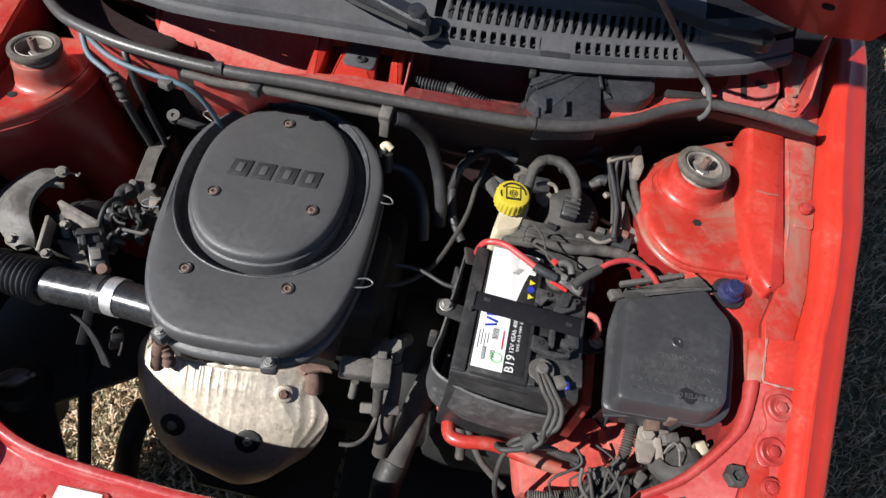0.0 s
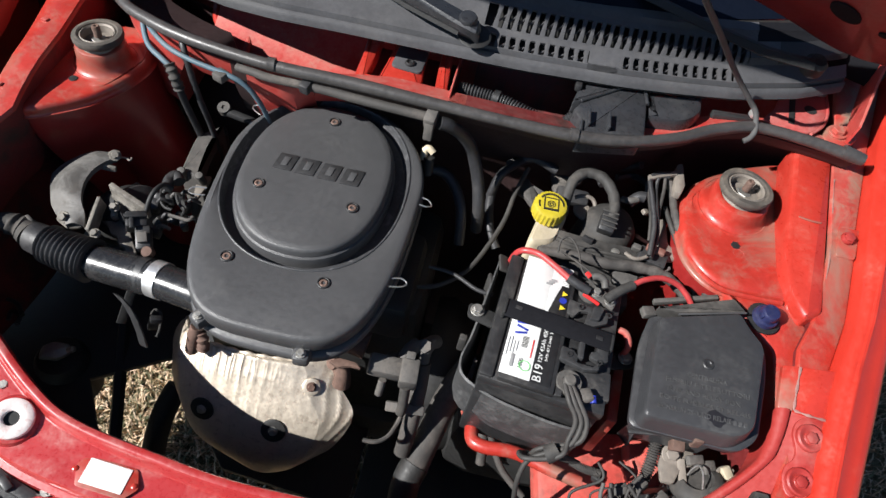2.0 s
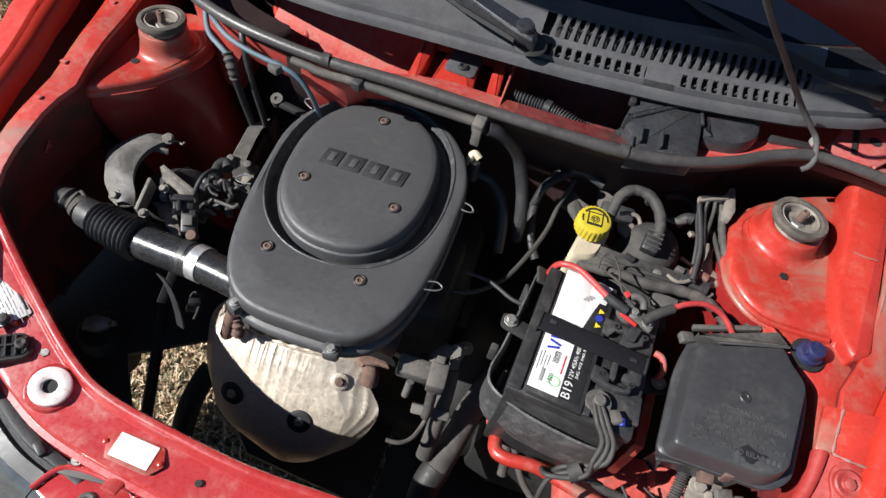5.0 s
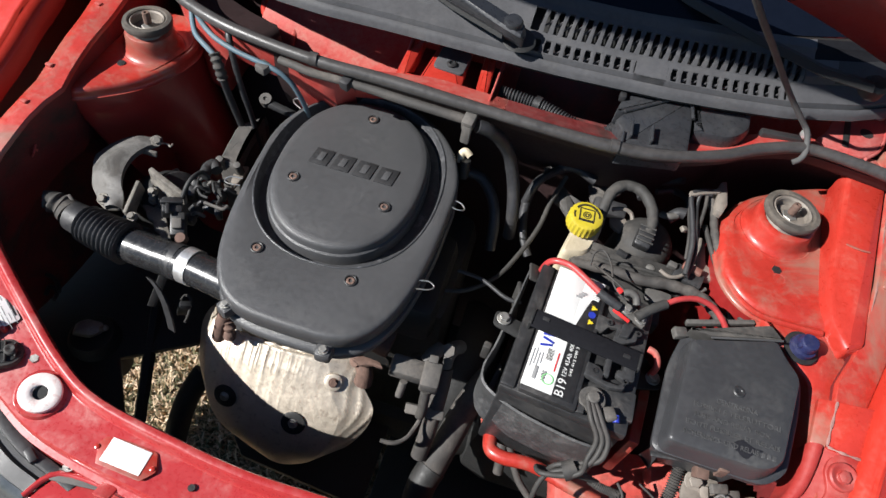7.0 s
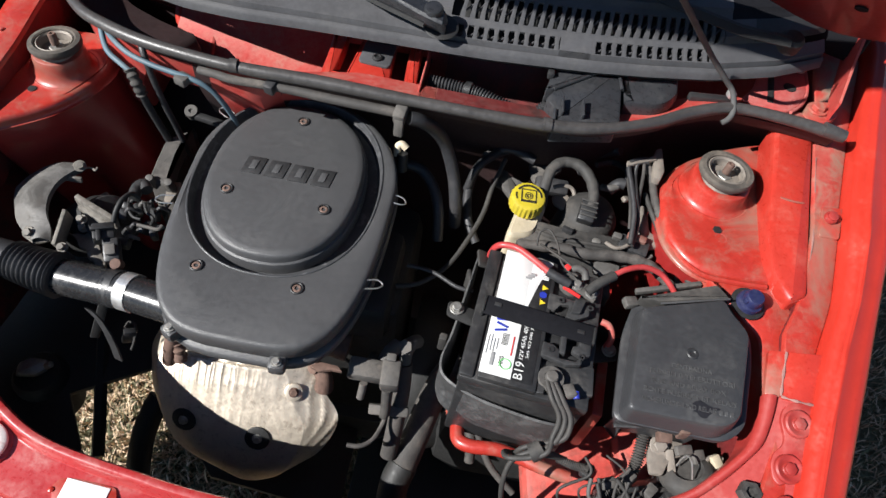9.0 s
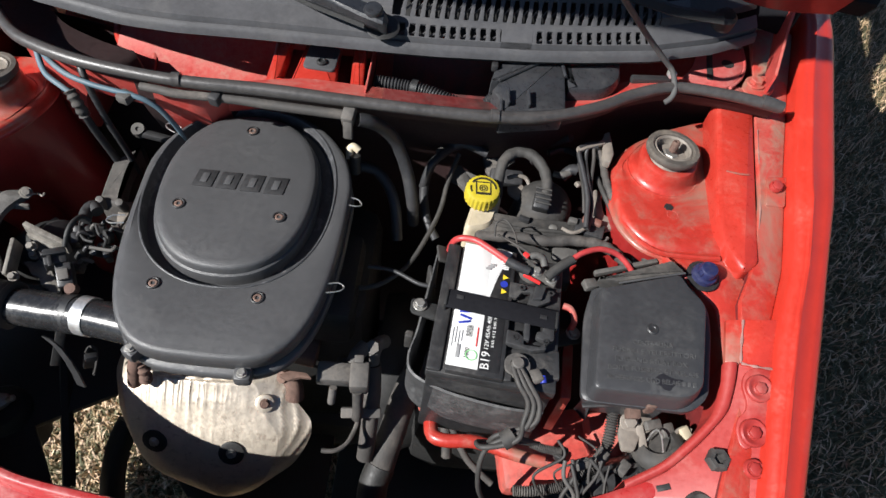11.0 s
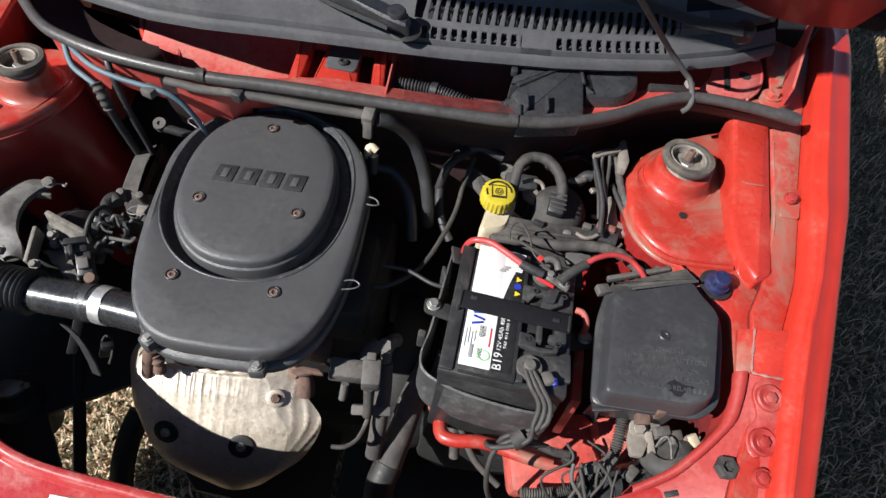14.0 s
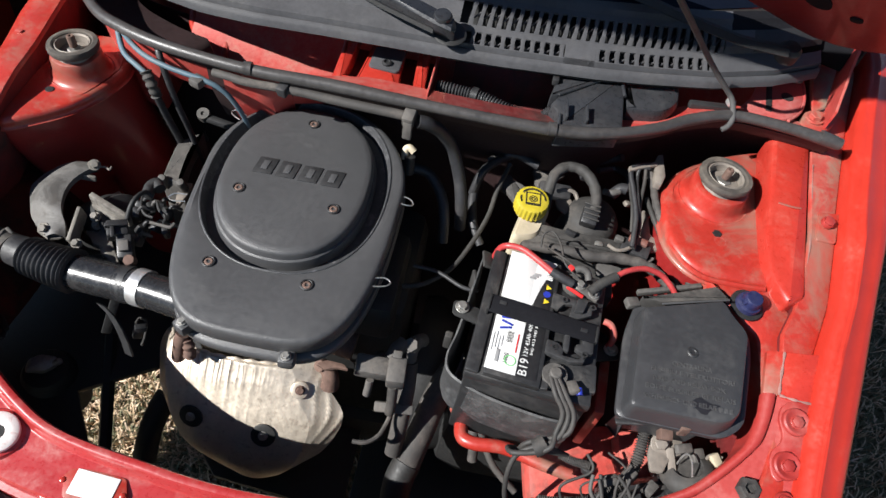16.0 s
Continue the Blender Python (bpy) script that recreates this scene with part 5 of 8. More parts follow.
for sgn, end, tgt in ((-1, S0, Vector((0.160, -0.264, 0.738))), (1, S1, Vector((0.388, -0.279, 0.730)))):
    d = (tgt - end)
    part("foot", block((0.004, 0.027, abs(d.z) + 0.008), pose(end.x + sgn * 0.001, end.y, (end.z + tgt.z) / 2, 0, 0, ang), 0.0015), M_DARK, strap)
    e = part("ear", slab(rounded([(end.x, end.y - 0.014), (tgt.x + sgn * 0.014, tgt.y - 0.013), (tgt.x + sgn * 0.014, tgt.y + 0.013), (end.x, end.y + 0.014)][::sgn], 0.008, 4), tgt.z - 0.006, tgt.z - 0.001, 0.0015), M_DARK, strap, "dusty strap ear")
    part("ear_bolt", bolt(tgt, 0.0075, 0.008), M_STEEL, e, "dull steel bolt")
    part("slot", block((0.010, 0.006, 0.001), pose(end.x - sgn * 0.018, end.y + 0.002, end.z + 0.0026, 0, 0, ang), 0.0003), M_BLACK, strap)

# ---- rubber boot round the battery ----
M_BOOT = surface("worn_boot_rubber", (0.040, 0.040, 0.041), 0.6, 0, 0, 0.45, (0.13, 0.127, 0.122), 24, 0.25, 0.25, 400, 0.2, second=(0.15, 0.148, 0.146), second_amount=0.35, second_scale=38)
boot = thing("battery_boot", (0.24, -0.38, 0.58), "dusty black rubber boot wrapped round the battery", "battery boot")
BOOT = [(0.180, -0.164, 0), (0.171, -0.23, 0), (0.161, -0.298, 0), (0.152, -0.338, 0), (0.160, -0.364, 0), (0.198, -0.383, 0), (0.25, -0.394, 0), (0.30, -0.399, 0), (0.345, -0.397, 0)]
rows = []
for i, p in enumerate(smooth(BOOT, 6)):
    t = i / 48
    q = p
    c = bat(0, 0, 0)
    d = Vector((q.x - c.x, q.y - c.y, 0)).normalized()
    ztop = interp(t, [(0, 0.738), (0.25, 0.724), (0.4, 0.720), (0.6, 0.720), (0.8, 0.716), (1, 0.708)])
    rows.append([(q.x + d.x * o, q.y + d.y * o, z) for o, z in ((-0.012, 0.598), (-0.004, 0.62), (0.002, 0.65), (0.001, ztop - 0.006), (0.003, ztop), (0.0, ztop + 0.002), (-0.003, ztop - 0.002), (-0.006, 0.64), (-0.014, 0.60))])
part("wall", strip(rows), M_BOOT, boot)
part("rib", block((0.006, 0.02, 0.05), BAT @ pose(-0.108, 0.075, 0.135, 0, 0, 20), 0.002), M_RUBBER_DUSTY, boot)
part("rib", block((0.012, 0.012, 0.035), BAT @ pose(-0.121, -0.03, 0.125, 0, 0, 0), 0.003), M_RUBBER_DUSTY, boot)
part("flap", block((0.018, 0.03, 0.006), BAT @ pose(-0.095, 0.105, 0.165, 0, 25, 15), 0.002), M_RUBBER_DUSTY, boot)

# ---- battery tray on the side member ----
M_FADED = surface("sun_faded_red_paint", (0.42, 0.055, 0.042), 0.55, 0, 0.1, 0.5, (0.40, 0.19, 0.15), 16, 0.05, 0.15, 450, 0.3, second=(0.10, 0.045, 0.035), second_amount=0.32, second_scale=30)
tray = thing("battery_tray", (0.3, -0.37, 0.50), "bright red steel battery tray and side member", "battery tray")
part("tray_floor", block((0.17, 0.19, 0.02), BAT @ pose(0.012, -0.004, -0.012), 0.008), M_RED, tray)
lip = [(0.186, -0.351, 0.58), (0.196, -0.374, 0.585), (0.201, -0.4, 0.59), (0.221, -0.409, 0.595), (0.259, -0.408, 0.6), (0.287, -0.412, 0.6), (0.323, -0.423, 0.605), (0.369, -0.433, 0.61)]
part("rolled_edge", tube(lip, lambda t: 0.0115 - 0.002 * t, 12, 6), M_RED_DUSTY, tray, "rolled red edge")
part("side_member", block((0.20, 0.12, 0.05), pose(0.405, -0.388, 0.548, 6, 0, 10), 0.012), M_FADED, tray, "dusty pale red side member")
part("side_member", block((0.12, 0.12, 0.05), pose(0.505, -0.39, 0.575, 8, 0, 8), 0.012), M_FADED, tray, "dusty pale red side member")
part("upright", block((0.016, 0.09, 0.12), BAT @ pose(0.113, -0.04, 0.08, 0, 0, 0), 0.004), M_RED_DUSTY, tray, "red upright beside the battery")
part("hook", tube([bat(0.108, 0.015, 0.14), bat(0.112, 0.02, 0.175), bat(0.104, 0.032, 0.188), bat(0.092, 0.036, 0.188)], 0.005, 10, 5), M_RED_DULL, tray, "bent red hook")

# ---- battery cables ----
M_REDCABLE = surface("red_cable", (0.36, 0.035, 0.035), 0.45, 0, 0, 0.25, (0.4, 0.2, 0.18), 60, 0.05, 0.1, 600, 0.5)
M_CABLE = surface("dusty_black_cable", (0.028, 0.026, 0.024), 0.65, 0, 0, 0.38, (0.12, 0.10, 0.088), 60, 0.1, 0.2, 600, 0.4)


def cable(name, pts, r, mat, label, category="cable", group=""):
    return solo(name, tube(pts, r, 10, 7), mat, label, category, group)


c1 = thing("positive_cable", (0.21, -0.18, 0.7), "red battery cable looped over the battery", "cable")
part("red_sheath", tube([(0.196, -0.150, 0.70), (0.197, -0.163, 0.755), (0.206, -0.168, 0.782), (0.230, -0.173, 0.790), (0.255, -0.190, 0.793), (0.280, -0.206, 0.791)], 0.0050, 12, 7), M_REDCABLE, c1)
part("black_sleeve", tube([(0.278, -0.205, 0.791), (0.296, -0.212, 0.789), (0.312, -0.216, 0.786)], 0.007, 12, 5), M_RUBBER, c1)
c2 = thing("positive_cable", (0.4, -0.18, 0.72), "red battery cable running to the fuse box", "cable")
part("black_sleeve", tube([(0.338, -0.224, 0.786), (0.356, -0.208, 0.794), (0.374, -0.194, 0.796)], 0.0075, 12, 5), M_RUBBER_DUSTY, c2)
part("red_sheath", tube([(0.372, -0.195, 0.796), (0.392, -0.181, 0.800), (0.418, -0.171, 0.800), (0.445, -0.172, 0.793), (0.466, -0.186, 0.782), (0.475, -0.197, 0.77)], 0.0044, 12, 7), M_REDCABLE, c2)
neg = bat(0.032, -0.086, 0.203)
for k, off in enumerate((-0.0075, 0.0, 0.0075)):
    run = [neg + Vector((off * 0.7, 0.0, 0.001)), neg + Vector((0.010 + off, -0.022, 0.0)), (0.321 + off, -0.412, 0.765), (0.318 + off, -0.432, 0.748 + 0.3 * off), (0.306, -0.444 + off, 0.738 - 0.5 * off), (0.288, -0.449 + 1.1 * off, 0.728)]
    if k == 1:
        run += [(0.268, -0.458, 0.712), (0.262, -0.474, 0.685), (0.268, -0.490, 0.64), (0.285, -0.495, 0.59)]
    else:
        run += [(0.268 + off, -0.452 + off, 0.718), (0.264 + off, -0.446, 0.70), (0.28, -0.438, 0.69 + off), (0.31, -0.432, 0.685 + off), (0.35, -0.425, 0.66)]
    cable("earth_cable", run, 0.0037, M_CABLE, "dusty black earth cable from the battery", "cable", "earth cables")
solo("cable_wrap", tube([(0.300, -0.444, 0.733), (0.293, -0.449, 0.730), (0.287, -0.452, 0.727)], 0.0125, 12, 4), M_RUBBER_DUSTY, "black tape wrap round the earth cables", "tape")
solo("cable_sleeve", tube([(0.3305, -0.377, 0.777), (0.3325, -0.386, 0.775)], 0.0045, 12, 3), M_BLUE, "blue crimp sleeve on an earth cable", "connector")
solo("frayed_shoe", block((0.016, 0.020, 0.010), pose(0.322, -0.378, 0.776, -15, 0, 20), 0.003), M_GREYP, "corroded pale cable shoe at the terminal", "connector")
for pts in ([(0.262, -0.150, 0.775), (0.262, -0.136, 0.79), (0.275, -0.132, 0.795), (0.288, -0.155, 0.797), (0.296, -0.190, 0.798), (0.318, -0.208, 0.792)], [(0.266, -0.15, 0.78), (0.285, -0.178, 0.80), (0.305, -0.19, 0.80), (0.318, -0.2, 0.796)]):
    cable("thin_wire", pts, 0.0016, M_CABLE, "thin black wire beside the terminal", "wire", "thin wires")
solo("wire_terminal", tube([(0.312, -0.198, 0.797), (0.320, -0.196, 0.800), (0.330, -0.199, 0.798), (0.334, -0.208, 0.792)], 0.0055, 10, 4), M_GREYP, "grey crimped cable shoe", "connector")
solo("wire_terminal", block((0.010, 0.008, 0.007), pose(0.306, -0.196, 0.797, 0, 0, -40), 0.002), M_REDP, "small red crimp connector", "connector")
# ---- engine and what hangs on it ----
engine = thing("engine_block", (-0.1, -0.15, 0.20), "dark oily engine under the air filter", "engine")
part("block", block((0.40, 0.24, 0.42), pose(-0.12, -0.13, 0.44), 0.03), M_DARK, engine)
part("cylinder_head", block((0.36, 0.17, 0.10), pose(-0.12, -0.18, 0.63), 0.02), M_DARK, engine)
part("gearbox", block((0.40, 0.28, 0.22), pose(0.36, -0.22, 0.38), 0.06), M_DARK, engine)
part("bell_housing", lathe([(0.15, 0), (0.155, 0.03), (0.12, 0.12), (0.06, 0.16), (0.01, 0.17)], (0.10, -0.2, 0.38), (1, 0, 0), 32), M_DARK, engine)
part("sump", block((0.36, 0.26, 0.12), pose(-0.1, -0.15, 0.2), 0.03), M_DARK, engine)

# ---- exhaust heat shield ----
M_FOIL = surface("dirty_aluminium_sheet", (0.70, 0.61, 0.50), 0.46, 0.65, 0, 0.30, (0.45, 0.37, 0.28), 40, 0.12, 0.05, 260, 0.1, second=(0.20, 0.12, 0.08), second_amount=0.25, second_scale=85)
shield = thing("heat_shield", (-0.16, -0.38, 0.36), "dented wrinkled aluminium exhaust heat shield", "heat shield")


def soft(v, rows):
    """interp() with its corners rounded off."""
    return sum(interp(v + d, rows) for d in (-0.06, -0.04, -0.02, 0.0, 0.02, 0.04, 0.06)) / 7


def shield_at(u, v):
    xl = soft(v, [(0, -0.326), (0.3, -0.343), (0.6, -0.333), (0.78, -0.305), (0.88, -0.272), (0.95, -0.235), (1.08, -0.13)])
    xr = soft(v, [(0, -0.080), (0.14, -0.048), (0.3, -0.036), (0.40, -0.030), (0.48, -0.002), (0.58, 0.006), (0.75, -0.012), (0.88, -0.036), (0.95, -0.060), (1.08, -0.13)])
    x = xl + (xr - xl) * u
    b = 1 - (2 * u - 1) ** 2
    y = soft(v, [(-0.05, -0.315), (0.2, -0.330), (0.45, -0.372), (0.7, -0.418), (0.85, -0.440), (1, -0.450)]) - 0.022 * (b - 0.5) + 0.035 * max(0, 0.12 - u) / 0.12 + 0.02 * max(0, u - 0.85) / 0.15
    z = soft(v, [(0, 0.532), (0.12, 0.535), (0.3, 0.515), (0.55, 0.470), (0.8, 0.410), (1.05, 0.335)]) + 0.010 * b - 0.03 * max(0, 0.10 - u) / 0.10
    w = (x + 0.336) / 0.30
    fold = (1 - abs(math.sin(47 * w + 1.2 * v + 1.2 * math.sin(9 * w) + 0.8 * noise.noise((x * 24, v * 4, 2.0))))) ** 3 + 0.6 * (1 - abs(math.sin(71 * w - 1.1 * v + 1.3 + 0.5 * noise.noise((x * 30, v * 3, 7.0))))) ** 3
    ruck = 0.0022 * fold * math.exp(-((u - 0.38) / 0.26) ** 2) * max(0.0, 1 - 1.6 * v) ** 0.6
    ruck += 0.0034 * (1 - abs(math.sin(46 * (u + 0.42 * v)))) ** 2 * math.exp(-((u - 0.95) / 0.09) ** 2) * math.exp(-((v - 0.5) / 0.22) ** 2)
    ruck += 0.0009 * noise.noise((x * 18, v * 4, 1.0)) + 0.0004 * noise.noise((x * 80, v * 22, 4.0))
    return (x, y - 0.5 * ruck, z + ruck)


part("sheet", sheet(shield_at, 340, 40, 0.0016), M_FOIL, shield)


def shield_washer(u, v, r, dark):
    p, q, w = (Vector(shield_at(u + a, v + b)) for a, b in ((0, 0), (0.01, 0), (0, 0.01)))
    n = (q - p).cross(w - p).normalized()
    n = n if n.z > 0 else -n
    ws = part("washer", lathe([(r, 0.0), (r, 0.0025), (r * 0.9, 0.0035), (r * 0.4, 0.003)], p + n * 0.001, n, 26), M_DARK if dark else M_FOIL, shield, "dark fixing washer" if dark else "pale fixing washer")
    part("washer_bolt", bolt(p + n * 0.003, 0.0065, 0.007, n, 1.3), M_STEEL if dark else M_RUST, ws, "worn bolt")


shield_washer(0.87, 0.325, 0.015, False)
shield_washer(0.633, 0.633, 0.021, True)
shield_washer(0.25, 0.617, 0.021, True)
part("top_lip", tube([shield_at(k / 20, 0.0) for k in range(21)], lambda t: 0.003 + 0.0015 * math.sin(60 * t), 8, 2), M_FOIL, shield, "crimped upper edge")

# exhaust manifold ends beside the shield
man = thing("exhaust_manifold", (-0.19, -0.3, 0.5), "brown rusty cast exhaust manifold", "exhaust manifold")
part("branch", tube([(-0.262, -0.335, 0.61), (-0.268, -0.342, 0.59), (-0.272, -0.347, 0.568), (-0.276, -0.350, 0.55)], 0.011, 12, 5), M_RUST, man)
part("clamp_ring", tube([(-0.258, -0.338, 0.598), (-0.252, -0.347, 0.582), (-0.253, -0.352, 0.567)], lambda t: 0.009 + 0.0015 * math.sin(22 * t), 12, 6), M_RUST, man, "ridged rusty clamp")
part("branch", tube([(-0.047, -0.324, 0.57), (-0.039, -0.318, 0.56), (-0.027, -0.328, 0.55), (-0.026, -0.337, 0.53)], lambda t: 0.010 + 0.006 * t, 14, 5), M_RUST, man)
part("branch_flange", slab(rounded([(-0.051, -0.325), (-0.035, -0.315), (-0.007, -0.316), (0.003, -0.325), (-0.014, -0.324), (-0.034, -0.332)], 0.003, 2), 0.572, 0.580, 0.001), M_RUST, man, "flaking rusty flange")
part("flange", block((0.05, 0.03, 0.025), pose(-0.055, -0.292, 0.60, 20, 0, -10), 0.006), M_RUST, man)
part("rear_log", tube([(-0.27, -0.26, 0.55), (-0.12, -0.25, 0.56), (0.0, -0.26, 0.55)], 0.03, 12, 4), M_RUST, man)

# ---- accessory drive on the left end of the engine ----
M_GUARD = surface("dusty_sheet_steel", (0.12, 0.115, 0.109), 0.6, 0.15, 0, 0.5, (0.12, 0.108, 0.095), 30, 0.12, 0.2, 500, 0.2, second=(0.03, 0.027, 0.024), second_amount=0.4, second_scale=22)
M_CAST = surface("dirty_cast_aluminium", (0.18, 0.166, 0.145), 0.7, 0.2, 0, 0.5, (0.15, 0.13, 0.11), 30, 0.3, 0.25, 350, 0.3, second=(0.04, 0.035, 0.03), second_amount=0.4, second_scale=30)
acc = thing("alternator", (-0.47, -0.19, 0.55), "dusty alternator behind a bent steel guard", "alternator")
part("body", lathe([(0.028, -0.05), (0.044, -0.045), (0.048, -0.02), (0.048, 0.02), (0.044, 0.03), (0.026, 0.034)], (-0.436, -0.192, 0.655), (0.62, -0.05, 0.5), 36), M_DARK, acc)
part("end_case", lathe([(0.040, 0.0), (0.043, 0.008), (0.040, 0.014), (0.018, 0.018)], (-0.404, -0.195, 0.680), (0.55, -0.10, 0.65), 32), M_BLACK, acc)
outer = smooth([(-0.478, -0.275, 0.714), (-0.515, -0.249, 0.711), (-0.529, -0.226, 0.718), (-0.545, -0.196, 0.718), (-0.545, -0.181, 0.718), (-0.538, -0.159, 0.718), (-0.524, -0.137, 0.718), (-0.507, -0.125, 0.718), (-0.483, -0.123, 0.718)], 5)
inner = smooth([(-0.452, -0.269, 0.714), (-0.458, -0.253, 0.721), (-0.472, -0.233, 0.73), (-0.483, -0.207, 0.73), (-0.486, -0.185, 0.73), (-0.484, -0.169, 0.73), (-0.479, -0.157, 0.73), (-0.473, -0.147, 0.73), (-0.464, -0.138, 0.73)], 5)
gl, lip_rows = [], []
for k, (a, b) in enumerate(zip(outer, inner)):
    t = k / (len(outer) - 1)
    down = Vector((0, 0, 1))
    row = [a - down * 0.016, a - down * 0.003] + [a.lerp(b, f) + down * (0.007 * math.sin(math.pi * f)) for f in (0.0, 0.15, 0.35, 0.55, 0.75, 0.92, 1.0)] + [b - down * 0.010]
    gl.append(row)
    if t > 0.40:
        away = (a - b).normalized()
        lip_rows.append([a + away * 0.006 * min(1, 6 * (t - 0.4)) - down * 0.004, a - down * 0.001, a - down * 0.012])
part("guard", strip(gl, 0.002), M_GUARD, acc, "bent dusty sheet guard")
part("guard_lip", strip(lip_rows, 0.0015), M_DARK, acc, "black rolled guard edge")
part("guard_foot", slab(rounded([(-0.503, -0.264), (-0.497, -0.243), (-0.461, -0.256), (-0.459, -0.267), (-0.478, -0.275)], 0.004, 3), 0.702, 0.707, 0.001), M_CAST, acc, "dusty guard foot")
for p, ax in (((-0.486, -0.264, 0.716), (0.1, -0.5, 0.85)), ((-0.465, -0.138, 0.734), (0.4, -0.4, 0.8))):
    part("guard_bolt", bolt(p, 0.0062, 0.011, ax, 1.5), M_CAST, acc, "dirty steel bolt")
part("wire_spring", tube([(-0.477, -0.139, 0.731), (-0.477, -0.131, 0.731), (-0.459, -0.143, 0.738), (-0.45, -0.135, 0.731), (-0.441, -0.138, 0.731), (-0.441, -0.132, 0.731)], 0.0018, 6, 5), M_CAST, acc, "bent wire end")
casting = thing("engine_mount_casting", (-0.44, -0.23, 0.56), "dusty ribbed cast aluminium engine bracket", "engine bracket")
part("plate", slab(rounded([(-0.464, -0.223), (-0.445, -0.234), (-0.416, -0.222), (-0.397, -0.246), (-0.372, -0.277), (-0.373, -0.286), (-0.384, -0.285), (-0.395, -0.272), (-0.404, -0.271), (-0.413, -0.257), (-0.426, -0.254), (-0.435, -0.243)], 0.003, 2), 0.678, 0.688, 0.002), M_CAST, casting)
for a, b, h, w in (((-0.446, -0.193, 0.721), (-0.373, -0.219, 0.716), 0.024, 0.008), ((-0.442, -0.197, 0.711), (-0.388, -0.218, 0.708), 0.010, 0.012), ((-0.449, -0.219, 0.718), (-0.442, -0.275, 0.706), 0.030, 0.006), ((-0.493, -0.156, 0.721), (-0.461, -0.151, 0.716), 0.012, 0.005)):
    a, b = Vector(a), Vector(b)
    d = b - a
    part("rib", block((d.length, w, h), Matrix.Translation((a + b) / 2) @ d.to_track_quat("X", "Z").to_matrix().to_4x4(), 0.0015), M_CAST, casting)
part("mount_arm", slab(rounded([(-0.466, -0.151), (-0.449, -0.125), (-0.417, -0.155), (-0.407, -0.184), (-0.438, -0.177)], 0.006, 3), 0.650, 0.667, 0.004), M_CAST, casting, "dusty pale arm")
for p in ((-0.429, -0.221, 0.711), (-0.431, -0.276, 0.711), (-0.429, -0.225, 0.696)):
    part("boss_bolt", bolt(p, 0.0055, 0.012, (0.1, -0.4, 1)), M_CAST, casting)
part("boss_bolt", lathe([(0.008, -0.01), (0.009, 0.004), (0.0075, 0.008), (0.002, 0.009)], (-0.339, -0.291, 0.721), (0.1, -0.5, 1), 16), M_RUST, casting, "rusty bolt")
loom = thing("sensor_plug", (-0.40, -0.23, 0.58), "black electrical plug with dusty wiring", "connector")
part("plug_body", block((0.030, 0.026, 0.026), Matrix.Translation((-0.372, -0.253, 0.736)) @ pose(0, 0, 0, 15, 10, 28), 0.003), M_BLACK, loom)
part("plug_latch", block((0.022, 0.036, 0.022), Matrix.Translation((-0.352, -0.274, 0.726)) @ pose(0, 0, 0, 20, 0, 24), 0.003), M_BLACK, loom)
part("plug_latch", block((0.014, 0.016, 0.006), Matrix.Translation((-0.349, -0.28, 0.74)) @ pose(0, 0, 0, 20, 0, 24), 0.001), M_GREYP, loom)
part("plug_clip", block((0.032, 0.006, 0.008), Matrix.Translation((-0.369, -0.254, 0.752)) @ pose(0, 0, 0, 15, 10, 28), 0.0015), M_BLACK, loom)
part("plug_clip", block((0.006, 0.022, 0.006), Matrix.Translation((-0.371, -0.264, 0.75)) @ pose(0, 0, 0, 15, 10, 28), 0.0015), M_BLACK, loom)
part("plug_wire", tube([(-0.365, -0.234, 0.741), (-0.362, -0.22, 0.756), (-0.359, -0.204, 0.761), (-0.354, -0.187, 0.756), (-0.345, -0.185, 0.746)], 0.0036, 10, 6), M_DARK, loom)
part("wire_boot", tube([(-0.354, -0.184, 0.746), (-0.356, -0.168, 0.746), (-0.351, -0.158, 0.746), (-0.341, -0.168, 0.746)], 0.0095, 12, 5), M_BLACK, loom)
part("plug_wire", tube([(-0.345, -0.179, 0.726), (-0.335, -0.194, 0.726), (-0.321, -0.204, 0.726), (-0.319, -0.218, 0.726)], 0.0026, 8, 6), M_DARK, loom)
part("plug_wire", tube([(-0.339, -0.22, 0.726), (-0.321, -0.221, 0.726), (-0.306, -0.221, 0.726), (-0.303, -0.213, 0.726)], 0.0028, 8, 6), M_GREYP, loom)
part("plug_wire", tube([(-0.378, -0.162, 0.716), (-0.371, -0.185, 0.716), (-0.358, -0.2, 0.716), (-0.344, -0.203, 0.716)], 0.0024, 8, 6), M_DARK, loom)
rnd = random.Random(21)
for k, p in enumerate([(-0.375, -0.196, 0.706), (-0.376, -0.177, 0.706), (-0.36, -0.18, 0.706), (-0.347, -0.171, 0.706), (-0.331, -0.183, 0.706), (-0.337, -0.214, 0.706), (-0.355, -0.222, 0.706), (-0.319, -0.218, 0.706), (-0.353, -0.245, 0.706)]):
    x, y, z = p
    ob = thing("hose_fitting", (x, y, z), "small dusty black fitting among the engine pipes", "fitting", "engine fittings")
    part("fitting_body", block((0.010 + 0.010 * rnd.random(), 0.012 + 0.012 * rnd.random(), 0.018), pose(x, y, z, rnd.uniform(-30, 30), rnd.uniform(-30, 30), rnd.uniform(0, 90)), 0.003), rnd.choice((M_BLACK, M_BLACK, M_DARK)), ob)
    part("fitting_stub", tube([(x, y, z), (x + 0.008, y + 0.006, z + 0.014), (x + 0.02, y + 0.010, z + 0.004)], 0.003, 8, 4), rnd.choice((M_DARK, M_GREYP, M_RUBBER)), ob)

